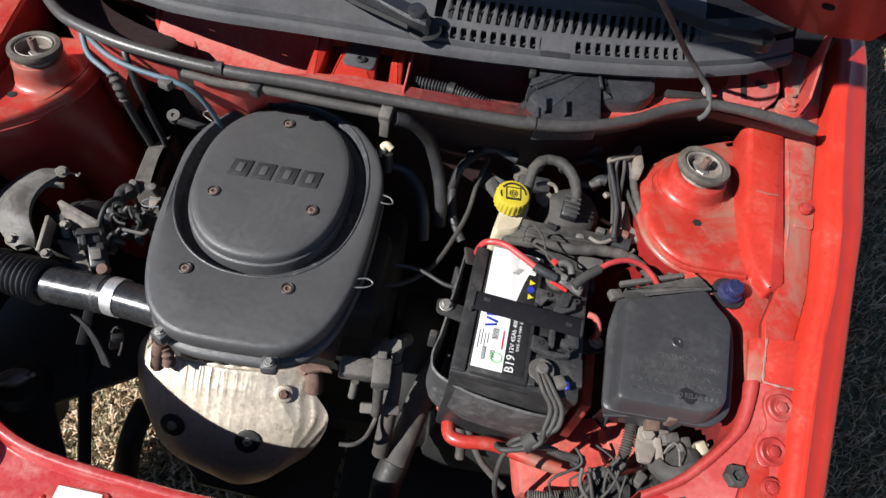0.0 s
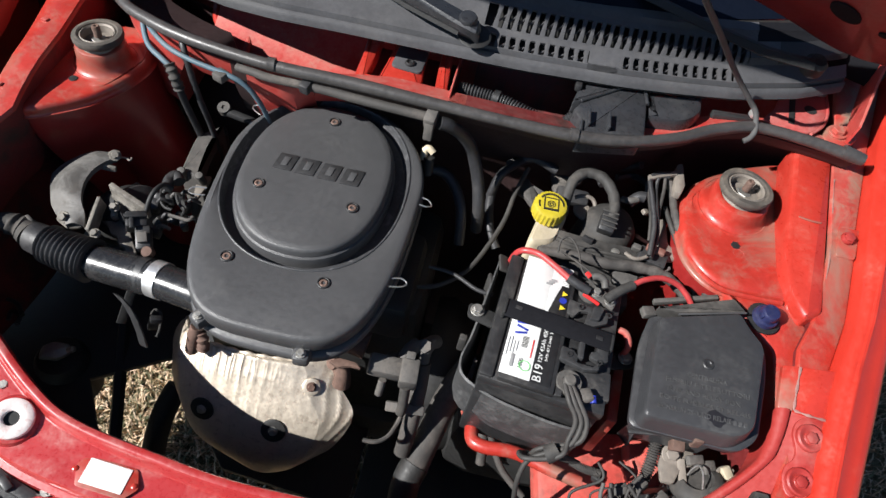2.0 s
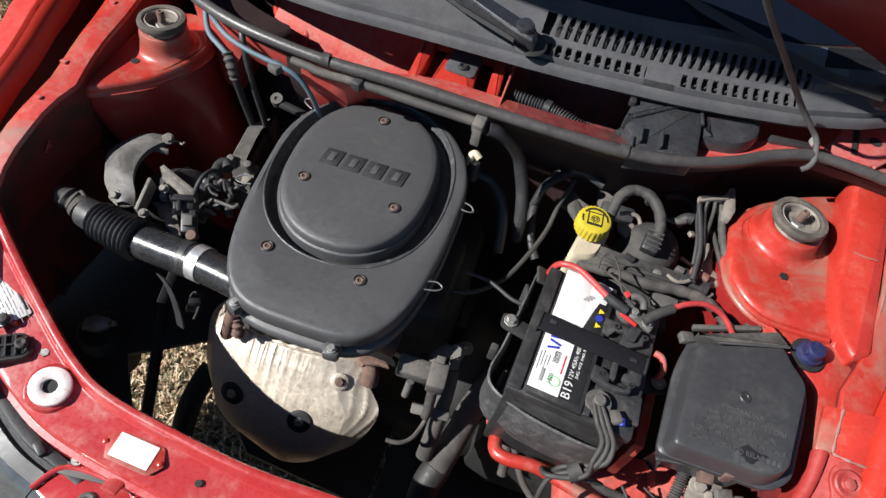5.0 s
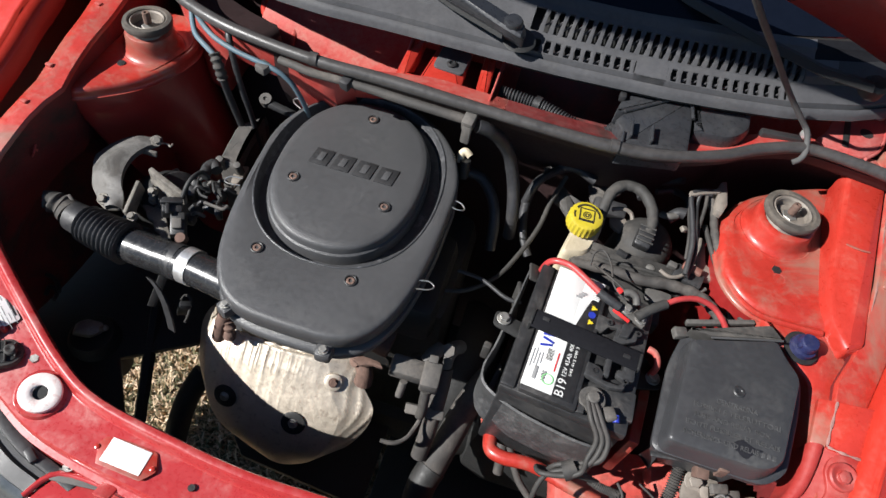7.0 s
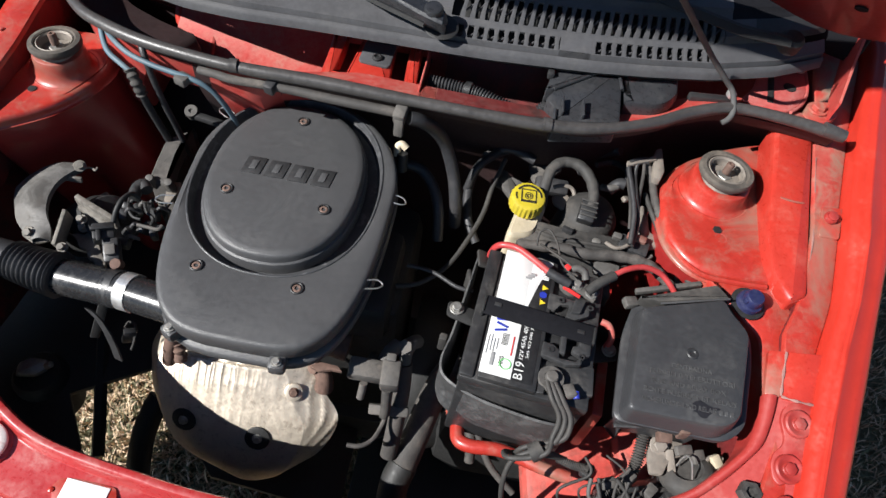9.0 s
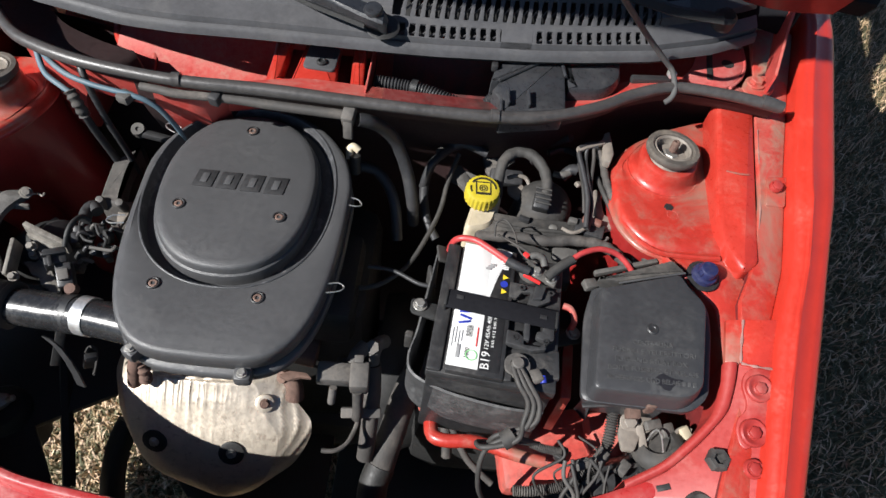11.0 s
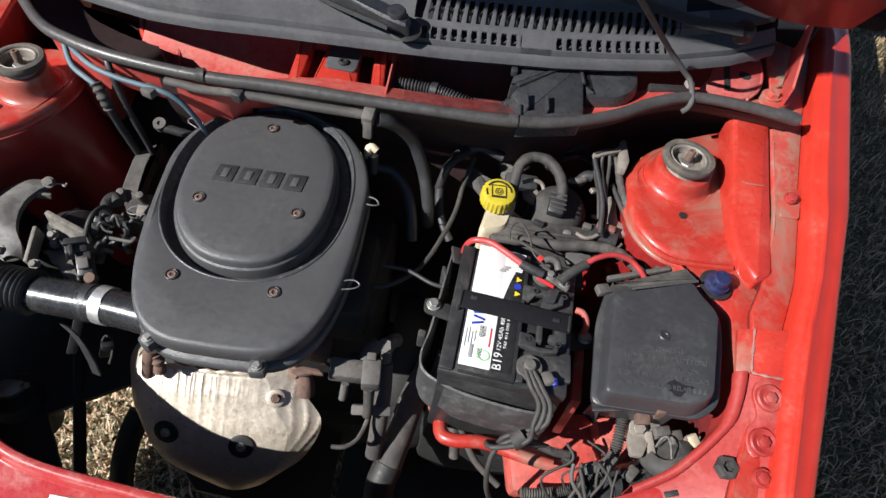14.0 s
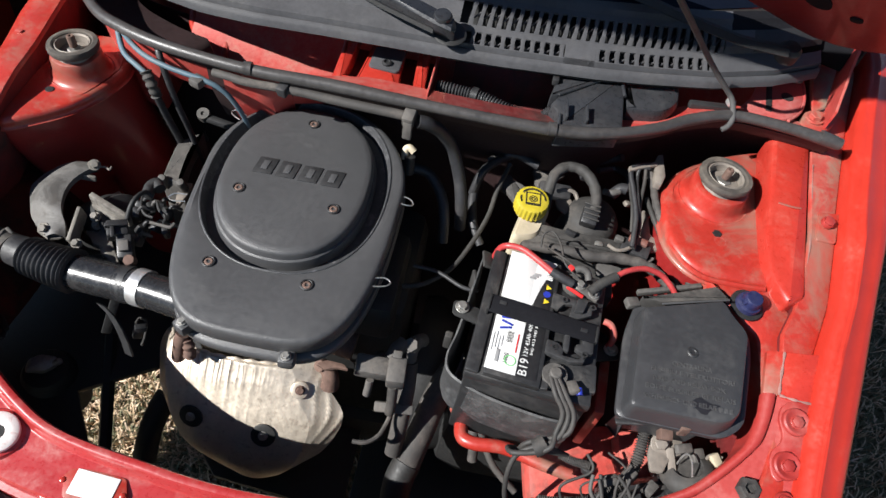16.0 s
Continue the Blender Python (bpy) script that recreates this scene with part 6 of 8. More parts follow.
belt = thing("timing_belt_cover", (-0.35, -0.06, 0.62), "dusty grey plastic timing belt cover", "belt cover")
prof = rounded([(-0.35, 0.016), (-0.353, -0.039), (-0.345, -0.096), (-0.339, -0.116), (-0.375, -0.112), (-0.38, -0.069), (-0.384, -0.021)], [0.004, 0.02, 0.006, 0.003, 0.003, 0.01, 0.012], 4)
bm = bmesh.new()
loft(bm, [[(x, y, z) for x, y in inset(prof, d)] for d, z in ((0.0, 0.56), (0.0, 0.690), (0.001, 0.698), (0.004, 0.702))])
part("cover", bm, M_GREYP, belt)
for p in [(-0.37, -0.114, 0.704), (-0.338, -0.115, 0.704)]:
    part("screw_boss", lathe([(0.0075, -0.02), (0.0075, 0.002), (0.006, 0.006), (0.002, 0.007)], p, (0, -0.3, 1), 14), M_GREYP, belt)
part("brown_bracket", slab(rounded([(-0.352, -0.096), (-0.331, -0.089), (-0.33, -0.115), (-0.335, -0.149), (-0.345, -0.131)], 0.004, 2), 0.674, 0.681, 0.001), M_PALE, belt, "dusty brown bracket")
part("rear_cover", slab(rounded([(-0.363, -0.105), (-0.359, -0.087), (-0.371, -0.01), (-0.368, 0.049), (-0.352, 0.03), (-0.349, -0.044), (-0.346, -0.099)], 0.004, 2), 0.60, 0.67, 0.003), M_DARK, belt)
throttle = thing("throttle_link", (-0.32, 0.03, 0.70), "black throttle lever with a round dusty eye", "throttle lever")
part("eye", lathe([(0.011, -0.012), (0.012, 0.0), (0.011, 0.004), (0.004, 0.004), (0.003, 0.001)], (-0.352, 0.030, 0.728), (0, -0.4, 1), 20), M_GREYP, throttle)
part("arm", block((0.06, 0.014, 0.012), pose(-0.322, 0.026, 0.720, 0, 5, -6), 0.004), M_BLACK, throttle)
part("end", lathe([(0.008, 0), (0.008, 0.016), (0.005, 0.018)], (-0.298, 0.020, 0.716), (1, -0.3, 0), 14), M_STEEL, throttle, "pale metal end")
under = thing("pipe_bracket", (-0.36, -0.34, 0.55), "dusty bent steel bracket under the intake hose", "bracket")
part("leg", block((0.014, 0.004, 0.085), pose(-0.372, -0.335, 0.630, -20, 25, 20), 0.0015), M_DARK, under)
part("stay", strip([[(x - 0.006, y, z), (x + 0.008, y - 0.004, z + 0.002)] for x, y, z in [(-0.379, -0.34, 0.66), (-0.359, -0.351, 0.655), (-0.345, -0.363, 0.64), (-0.336, -0.374, 0.62), (-0.33, -0.384, 0.6)]], 0.003), M_BLACK, under, "curved black stay")
part("clip", block((0.018, 0.010, 0.03), Matrix.Translation((-0.322, -0.352, 0.62)) @ pose(0, 0, 0, 0, 20, 30), 0.002), M_BLACK, under)
part("clip_wire", tube([(-0.334, -0.34, 0.62), (-0.332, -0.33, 0.62), (-0.32, -0.334, 0.62), (-0.311, -0.359, 0.62), (-0.309, -0.374, 0.62)], 0.0022, 6, 5), M_CABLE, under)

# ---- below: drive shaft, pipes and a canister in the gap over the grass ----
low = thing("lower_pipes", (-0.45, -0.38, 0.1), "black pipes and stays hanging below the engine bay", "pipes")
part("stay", tube([(-0.478, -0.262, 0.385), (-0.455, -0.33, 0.368), (-0.430, -0.40, 0.352), (-0.407, -0.465, 0.338)], 0.0115, 6, 3), M_DARK, low)
part("angled_stay", tube([(-0.545, -0.335, 0.33), (-0.515, -0.318, 0.34), (-0.500, -0.330, 0.34), (-0.515, -0.365, 0.33)], 0.008, 6, 3), M_DARK, low)
part("lower_hose", tube([(-0.330, -0.352, 0.38), (-0.338, -0.375, 0.368), (-0.345, -0.41, 0.345), (-0.345, -0.455, 0.31), (-0.34, -0.51, 0.25)], 0.021, 16, 5), M_DARK, low)
canister = thing("horn", (-0.54, -0.37, 0.32), "dark canister with a worn silver cap", "canister")
CP = Vector((-0.549, -0.358, 0.42))
part("body", lathe([(0.045, -0.14), (0.048, -0.10), (0.046, -0.03), (0.038, -0.018), (0.02, -0.014)], CP, (0, 0, 1), 28), M_DARK, canister)
cp = slab(rounded([(-0.026, -0.012), (0.004, -0.017), (0.024, -0.006), (0.022, 0.010), (-0.004, 0.016), (-0.022, 0.008)], 0.005, 3), -0.012, 0.012, 0.005, lambda x, y: 0.25 * x)
bmesh.ops.transform(cp, matrix=Matrix.Translation(CP) @ pose(0, 0, 0, 15, 20, 25), verts=cp.verts[:])
part("cap", cp, M_STEEL, canister, "worn silver cap")
part("cap_pin", lathe([(0.006, -0.006), (0.006, 0.008), (0.003, 0.010)], CP + Vector((0.026, 0.006, 0.006)), (0.8, 0.2, 0.5), 12), M_STEEL, canister)
for k, pts in enumerate(([(-0.718, -0.288, 0.5), (-0.725, -0.26, 0.5), (-0.714, -0.246, 0.5), (-0.692, -0.251, 0.5)],[(-0.685, -0.327, 0.48), (-0.662, -0.311, 0.48), (-0.626, -0.313, 0.48), (-0.603, -0.333, 0.48)],[(-0.627, -0.343, 0.47), (-0.63, -0.326, 0.47), (-0.613, -0.33, 0.47), (-0.608, -0.347, 0.47)])):
    solo("horn_wire", tube(pts, 0.004, 8, 6), M_RUBBER, "black wire in the dark front corner", "wire", "corner wires")
fan = thing("radiator", (-0.05, -0.585, 0.2), "dark radiator with fan shroud behind the front panel", "radiator")
part("core", block((0.70, 0.04, 0.40), pose(-0.05, -0.575, 0.40), 0.01), M_DARK, fan)

# ---- solenoid, coolant pipes and hoses between engine and battery ----
sol = thing("purge_valve", (0.06, -0.35, 0.63), "dusty grey solenoid valve with hose stubs", "valve")
part("body", block((0.055, 0.030, 0.032), pose(0.047, -0.348, 0.655, 10, 6, 4), 0.005), M_GREYP, sol)
part("cap", block((0.028, 0.040, 0.040), pose(0.083, -0.350, 0.655, 10, 0, 4), 0.004), M_GREYP, sol)
part("clip", block((0.014, 0.012, 0.010), pose(0.080, -0.332, 0.678, 10, 0, 4), 0.002), M_GREYP, sol)
part("stub", tube([(0.046, -0.365, 0.645), (0.044, -0.378, 0.62)], 0.006, 10, 3), M_GREYP, sol)
part("stub", tube([(0.082, -0.365, 0.64), (0.084, -0.380, 0.60), (0.083, -0.384, 0.585)], 0.008, 10, 3), M_RUBBER_DUSTY, sol)
part("wire", tube([(0.086, -0.382, 0.58), (0.082, -0.397, 0.57), (0.075, -0.417, 0.57), (0.064, -0.429, 0.57), (0.052, -0.434, 0.57), (0.037, -0.435, 0.57)], 0.0036, 8, 6), M_HOSE, sol)
pipe = thing("coolant_pipe", (0.10, -0.35, 0.45), "dusty coolant pipe with clipped connectors", "pipe")
part("elbow", tube([(0.112, -0.280, 0.645), (0.104, -0.292, 0.658), (0.098, -0.306, 0.655), (0.098, -0.320, 0.635)], 0.011, 14, 5), M_GREYP, pipe)
part("hex_cap", lathe([(0.012, 0), (0.013, 0.008), (0.011, 0.012), (0.002, 0.013)], (0.098, -0.300, 0.660), (-0.2, -0.5, 0.85), 6), M_GREYP, pipe)
part("tube", tube([(0.098, -0.318, 0.64), (0.102, -0.345, 0.60), (0.102, -0.385, 0.545), (0.100, -0.415, 0.50)], 0.0135, 14, 5), M_HOSE, pipe)
part("clip", block((0.062, 0.016, 0.018), pose(0.088, -0.372, 0.578, 30, 0, 6), 0.003), M_GREYP, pipe, "dusty plastic pipe clip")
part("branch", tube([(0.085, -0.30, 0.66), (0.075, -0.315, 0.66), (0.07, -0.33, 0.655)], 0.012, 12, 4), M_GREYP, pipe)
big = thing("coolant_hose", (0.13, -0.36, 0.35), "thick dusty radiator hose", "hose")
part("upper_run", tube([(0.188, -0.25, 0.575), (0.166, -0.285, 0.55), (0.150, -0.325, 0.525), (0.138, -0.375, 0.502), (0.126, -0.425, 0.482)], 0.0225, 20, 6), M_HOSE, big)
part("lower_run", tube([(0.127, -0.420, 0.484), (0.118, -0.450, 0.464), (0.125, -0.480, 0.43), (0.175, -0.495, 0.40), (0.25, -0.50, 0.39), (0.33, -0.50, 0.39)], 0.0245, 20, 6), M_DARK, big)
for pts, r in (([(0.05, -0.30, 0.60), (0.055, -0.32, 0.62), (0.06, -0.33, 0.65)], 0.012), ([(0.22, -0.33, 0.50), (0.23, -0.36, 0.49), (0.235, -0.385, 0.46)], 0.009), ([(0.235, -0.36, 0.53), (0.265, -0.40, 0.50), (0.31, -0.43, 0.48)], 0.006)):
    solo("engine_hose", tube(pts, r, 10, 5), M_HOSE, "short dusty hose below the battery", "hose", "engine hoses")
# ---- brake fluid reservoir ----
res = thing("brake_fluid_reservoir", (0.25, -0.07, 0.66), "yellowed plastic brake fluid reservoir with a yellow cap", "reservoir")
bm = bmesh.new()
ro = rounded([(0.214, -0.125), (0.262, -0.110), (0.278, -0.035), (0.232, -0.040)], 0.018, 5)
loft(bm, [[(x, y, z) for x, y in inset(ro, d)] for d, z in ((0.0, 0.62), (0.0, 0.742), (0.002, 0.748), (0.005, 0.752))])
part("tank", bm, M_RES, res)
CAPC, CAPA = Vector((0.2395, -0.062, 0.762)), Vector((0.02, -0.10, 1)).normalized()
part("neck", lathe([(0.022, -0.01), (0.022, 0.008)], CAPC, CAPA, 24), M_RES, res)


def knurled(r, h, c, ax, n=48):
    m = Matrix.Translation(c) @ ax.to_track_quat("Z", "Y").to_matrix().to_4x4()
    loops = []
    for rr, z, k in ((r, 0.0, 1), (r, 0.002, 1), (r, h - 0.004, 1), (r - 0.0015, h - 0.001, 0.4), (r - 0.004, h, 0), (r - 0.009, h + 0.0003, 0), (r * 0.3, h, 0)):
        loops.append([m @ Vector(((rr + k * 0.0008 * math.cos(a * 24)) * math.cos(a), (rr + k * 0.0008 * math.cos(a * 24)) * math.sin(a), z)) for a in (2 * math.pi * i / n for i in range(n))])
    return loft(bmesh.new(), loops)


cap = part("cap", knurled(0.0275, 0.024, CAPC, CAPA, 96), M_CAP, res, "ribbed yellow screw cap")
M_INK = surface("black_print", (0.02, 0.018, 0.012), 0.5, vary=0.1, bump=0.0)
CM = Matrix.Translation(CAPC + CAPA * 0.0243) @ CAPA.to_track_quat("Z", "Y").to_matrix().to_4x4()
CM = CM @ pose(0, 0, 0, 0, 0, math.degrees(-math.atan2(*(CM.to_3x3() @ Vector((1, 0, 0))).yx)) + 3)


def on_cap(bm, name="cap_print"):
    bmesh.ops.transform(bm, matrix=CM, verts=bm.verts[:])
    return part(name, bm, M_INK, cap)


sq = bmesh.new()
for x, y, w, h in ((-0.0115, 0, 0.0018, 0.0245), (0.0115, 0, 0.0018, 0.0245), (0, 0.0115, 0.0245, 0.0018), (0, -0.0105, 0.0245, 0.0045)):
    block((w, h, 0.0006), pose(x, y, 0.0004), 0.0001, sq, 1)
on_cap(sq)
for r0, r1 in ((0.0066, 0.0054), (0.0036, 0.0020)):
    on_cap(lathe([(r0, 0.0), (r0, 0.0006), (r1, 0.0006), (r1, 0.0)], n=28, caps=False))
arc = bmesh.new()
for k in range(13):
    a = radians(35 + 9.2 * k)
    block((0.0030, 0.0036, 0.0006), pose(0.0195 * math.cos(a), 0.0195 * math.sin(a), 0.0004, 0, 0, math.degrees(a) - 90), 0.0001, arc, 1)
on_cap(arc)
for a0 in (175, 5):
    arc = bmesh.new()
    for k in range(4):
        a = radians(a0 + 8 * k)
        block((0.0042, 0.0026, 0.0006), pose(0.020 * math.cos(a), 0.020 * math.sin(a), 0.0004, 0, 0, math.degrees(a) - 90), 0.0001, arc, 1)
    on_cap(arc)

# ---- black vacuum unit with plug and hose ----
servo = thing("ignition_coil_housing", (0.35, -0.03, 0.68), "dusty black domed housing with a plug and hose", "housing")
part("dome", lathe([(0.050, -0.06), (0.050, -0.012), (0.047, 0.008), (0.040, 0.022), (0.030, 0.030), (0.016, 0.034), (0.001, 0.035)], (0.350, -0.036, 0.725), (0.05, -0.22, 1), 40), M_RUBBER_DUSTY, servo, "dusty black dome")
plug = part("plug", block((0.026, 0.034, 0.022), pose(0.338, -0.060, 0.768, 22, 0, -8), 0.003), M_BLACK, servo)
for k in range(4):
    part("plug_rib", block((0.027, 0.003, 0.003), pose(0.338, -0.073 + k * 0.0075, 0.777 + 0.003 * k, 22, 0, -8), 0.0008), M_RUBBER_DUSTY, plug)
part("hose", tube([(0.268, -0.040, 0.74), (0.267, -0.020, 0.772), (0.274, 0.004, 0.788), (0.295, 0.018, 0.794), (0.320, 0.012, 0.794), (0.338, -0.010, 0.789), (0.344, -0.036, 0.783), (0.341, -0.055, 0.775)], lambda t: 0.0092 + 0.0004 * math.sin(60 * t), 14, 8), M_RUBBER_DUSTY, servo)
part("fitting", tube([(0.375, 0.004, 0.76), (0.388, 0.012, 0.772), (0.398, 0.012, 0.774)], 0.0095, 12, 4), M_RUBBER, servo)
part("fitting", tube([(0.362, 0.006, 0.765), (0.372, 0.000, 0.770), (0.386, 0.006, 0.771)], 0.006, 10, 4), M_GREYP, servo)
part("white_clip", block((0.012, 0.010, 0.008), pose(0.402, -0.012, 0.765, 0, 20, 30), 0.002), M_PALE, servo, "pale plastic clip")
part("yoke", slab(rounded([(0.285, -0.012), (0.312, -0.004), (0.318, -0.022), (0.305, -0.040), (0.288, -0.030)], 0.005, 3), 0.735, 0.742, 0.002), M_PALE, servo, "dusty pale yoke")
part("yoke", tube([(0.284, -0.004, 0.752), (0.300, 0.000, 0.756), (0.316, 0.000, 0.752), (0.324, -0.012, 0.742)], 0.0035, 8, 4), M_PALE, servo, "dusty pale yoke")

# ---- shaped bracket between the reservoir and the battery ----
bk = thing("battery_backplate", (0.34, -0.12, 0.66), "dusty black shaped plate behind the battery", "plate")
o = rounded([(0.232, -0.118), (0.243, -0.094), (0.262, -0.080), (0.30, -0.083), (0.38, -0.082), (0.425, -0.086), (0.440, -0.120), (0.30, -0.128), (0.246, -0.130)], [0.014, 0.014, 0.014, 0.01, 0.01, 0.008, 0.01, 0.01, 0.008], 5)
part("plate", slab(o, 0.722, 0.742, 0.005, lambda x, y: 0.25 * (y + 0.12)), M_RUBBER_DUSTY, bk)
o = rounded([(0.258, -0.124), (0.30, -0.127), (0.386, -0.128), (0.392, -0.185), (0.345, -0.178), (0.29, -0.160)], 0.008, 4)
part("lower_plate", slab(o, 0.705, 0.735, 0.004, lambda x, y: 0.35 * (y + 0.15)), M_RUBBER_DUSTY, bk, "sloping dusty lower plate")
part("fold", tube([(0.262, -0.1, 0.748), (0.30, -0.106, 0.746), (0.36, -0.104, 0.747), (0.42, -0.104, 0.746)], 0.0035, 8, 5), M_RUBBER_DUSTY, bk)
part("rivet", lathe([(0.007, 0), (0.007, 0.003), (0.003, 0.004)], (0.360, -0.098, 0.746), n=16), M_STEEL, bk, "pale worn rivet")
part("pale_patch", block((0.040, 0.026, 0.008), pose(0.378, -0.146, 0.742, 12, 0, -6), 0.003), M_GREYP, bk)
part("edge_tab", block((0.018, 0.008, 0.014), pose(0.312, -0.090, 0.750, 0, 0, -20), 0.002), M_BLACK, bk)
loomr = thing("wiring_loom", (0.37, -0.14, 0.74), "dusty taped wiring loom across the bay", "wiring loom")
part("main_run", tube([(0.236, -0.136, 0.750), (0.29, -0.133, 0.757), (0.345, -0.136, 0.760), (0.392, -0.130, 0.762), (0.435, -0.131, 0.758), (0.464, -0.146, 0.752), (0.488, -0.172, 0.742), (0.498, -0.205, 0.73)], lambda t: 0.0088 + 0.0007 * math.sin(75 * t), 12, 9), M_HOSE, loomr)
conn = thing("fuse_connector", (0.41, -0.10, 0.74), "dusty brown and black fuse connector", "connector")
part("body", block((0.046, 0.026, 0.02), pose(0.414, -0.107, 0.762, 10, 0, -14), 0.003), M_BLACK, conn)
part("brown_insert", block((0.030, 0.012, 0.012), pose(0.416, -0.098, 0.774, 10, 0, -14), 0.002), surface("brown_plastic", (0.16, 0.06, 0.045), 0.5, dust=0.4, dust_color=DUST), conn, "brown insert")
part("tab", block((0.014, 0.010, 0.012), pose(0.386, -0.100, 0.772, 10, 0, -10), 0.002), M_GREYP, conn)
part("wire", tube([(0.385, -0.118, 0.755), (0.40, -0.128, 0.757), (0.43, -0.126, 0.757), (0.445, -0.115, 0.76)], 0.003, 8, 5), M_GREYP, conn)

# loom that climbs beside the strut tower
up = thing("wiring_loom", (0.42, -0.02, 0.70), "black wires and taped loom beside the strut tower", "wiring loom")
for pts, r, mt in (([(0.423, 0.033, 0.82), (0.397, 0.021, 0.822), (0.39, 0.008, 0.818), (0.397, -0.026, 0.81), (0.404, -0.071, 0.8), (0.402, -0.121, 0.785)], 0.0042, M_RUBBER),
                   ([(0.421, 0.024, 0.82), (0.405, 0.019, 0.82), (0.403, 0.0, 0.81), (0.406, -0.045, 0.805), (0.413, -0.079, 0.79), (0.406, -0.121, 0.78)], 0.0032, M_BLACK),
                   ([(0.415, 0.026, 0.82), (0.416, 0.002, 0.81), (0.412, -0.037, 0.8), (0.412, -0.067, 0.79), (0.403, -0.11, 0.78)], 0.0030, M_CABLE),
                   ([(0.393, 0.012, 0.82), (0.395, -0.004, 0.8), (0.398, -0.054, 0.8), (0.401, -0.091, 0.785)], 0.0026, M_CABLE)):
    part("wire_run", tube(pts, r, 10, 7), mt, up)
part("taped_run", tube([(0.419, 0.035, 0.815), (0.434, 0.008, 0.8), (0.439, -0.042, 0.8), (0.458, -0.085, 0.79), (0.479, -0.126, 0.78), (0.504, -0.164, 0.765)], lambda t: 0.0062 + 0.0005 * math.sin(70 * t), 12, 9), M_HOSE, up, "grey taped run")
part("taped_run", tube([(0.426, -0.016, 0.79), (0.437, -0.058, 0.79), (0.458, -0.106, 0.78), (0.477, -0.137, 0.765), (0.492, -0.161, 0.75)], 0.0042, 10, 7), M_CABLE, up)
hb = thing("loom_bracket", (0.45, 0.05, 0.75), "pale dusty bracket holding wires to the tower", "bracket")
part("leaf", slab(rounded([(0.435, 0.059), (0.445, 0.063), (0.447, 0.012), (0.44, -0.009), (0.429, -0.006), (0.431, 0.034)], 0.003, 2), 0.806, 0.822, 0.002), M_PALE, hb)
part("shelf", slab(rounded([(0.385, 0.016), (0.405, 0.024), (0.434, 0.042), (0.434, 0.031), (0.404, 0.016), (0.386, 0.005)], 0.002, 2), 0.818, 0.824, 0.001), M_PALE, hb)
part("foot", slab(rounded([(0.427, -0.018), (0.438, -0.019), (0.441, -0.072), (0.464, -0.082), (0.462, -0.097), (0.436, -0.105), (0.422, -0.1)], 0.005, 3), 0.755, 0.766, 0.003), M_PALE, hb, "dusty pale foot")
part("clip_rail", tube([(0.367, -0.118, 0.775), (0.38, -0.125, 0.775), (0.393, -0.122, 0.775), (0.408, -0.11, 0.775)], 0.003, 8, 5), M_PALE, hb)

# ---- pipes on the bulkhead ----
hp = thing("heater_hose", (0.06, -0.02, 0.7), "dusty rubber heater hose clipped to the bulkhead", "hose")
part("long_run", tube([(-0.285, -0.032, 0.884), (-0.258, -0.037, 0.886), (-0.229, -0.041, 0.886), (-0.184, -0.039, 0.886), (-0.138, -0.039, 0.886), (-0.092, -0.041, 0.886), (-0.047, -0.042, 0.886), (0.018, -0.043, 0.886)], lambda t: 0.0064 + 0.0014 * t, 12, 8), M_HOSE, hp)
part("down_run", tube([(0.038, -0.046, 0.883), (0.054, -0.040, 0.876), (0.075, -0.028, 0.853), (0.095, -0.018, 0.815), (0.115, -0.028, 0.765), (0.128, -0.049, 0.72), (0.134, -0.058, 0.67)], 0.0105, 14, 8), M_RUBBER, hp)
part("clip", block((0.018, 0.028, 0.022), pose(0.024, -0.045, 0.888, 15, 0, -6), 0.003), M_GREYP, hp, "grey plastic pipe clip")
part("clip_leg", block((0.014, 0.008, 0.034), pose(0.024, -0.056, 0.870, 0, 0, -6), 0.002), M_GREYP, hp)
part("clip", block((0.016, 0.022, 0.018), pose(-0.172, -0.040, 0.887, 10, 0, -14), 0.003), M_RUBBER, hp)
eh = thing("breather_hose", (0.08, -0.05, 0.6), "black breather hose with a pale clip", "hose")
part("run", tube([(0.035, -0.006, 0.74), (0.062, -0.008, 0.735), (0.088, -0.03, 0.72), (0.103, -0.062, 0.70), (0.110, -0.09, 0.66)], 0.0095, 12, 6), M_RUBBER, eh)
part("pale_clip", tube([(0.020, -0.022, 0.772), (0.019, -0.012, 0.784), (0.025, -0.010, 0.789), (0.034, -0.014, 0.785)], 0.0062, 12, 5), M_RES, eh, "pale plastic clip")
part("stub", tube([(0.028, -0.020, 0.78), (0.030, -0.03, 0.75)], 0.0095, 12, 3), M_DARK, eh)
wl = thing("engine_wire", (0.15, -0.1, 0.6), "dusty thin cable hanging behind the engine", "cable")
part("run", tube([(0.200, 0.055, 0.735), (0.186, 0.005, 0.715), (0.178, -0.045, 0.70), (0.160, -0.10, 0.69), (0.134, -0.155, 0.68), (0.095, -0.19, 0.67), (0.06, -0.20, 0.665)], 0.0042, 10, 7), M_RUBBER_DUSTY, wl)
lp = thing("vacuum_hose", (0.15, 0.02, 0.6), "black looped vacuum hose at the bulkhead", "hose")
part("run", tube([(0.25, 0.06, 0.74), (0.20, 0.07, 0.745), (0.158, 0.045, 0.72), (0.146, 0.0, 0.70), (0.155, -0.05, 0.68), (0.175, -0.08, 0.66)], 0.008, 12, 7), M_RUBBER, lp)
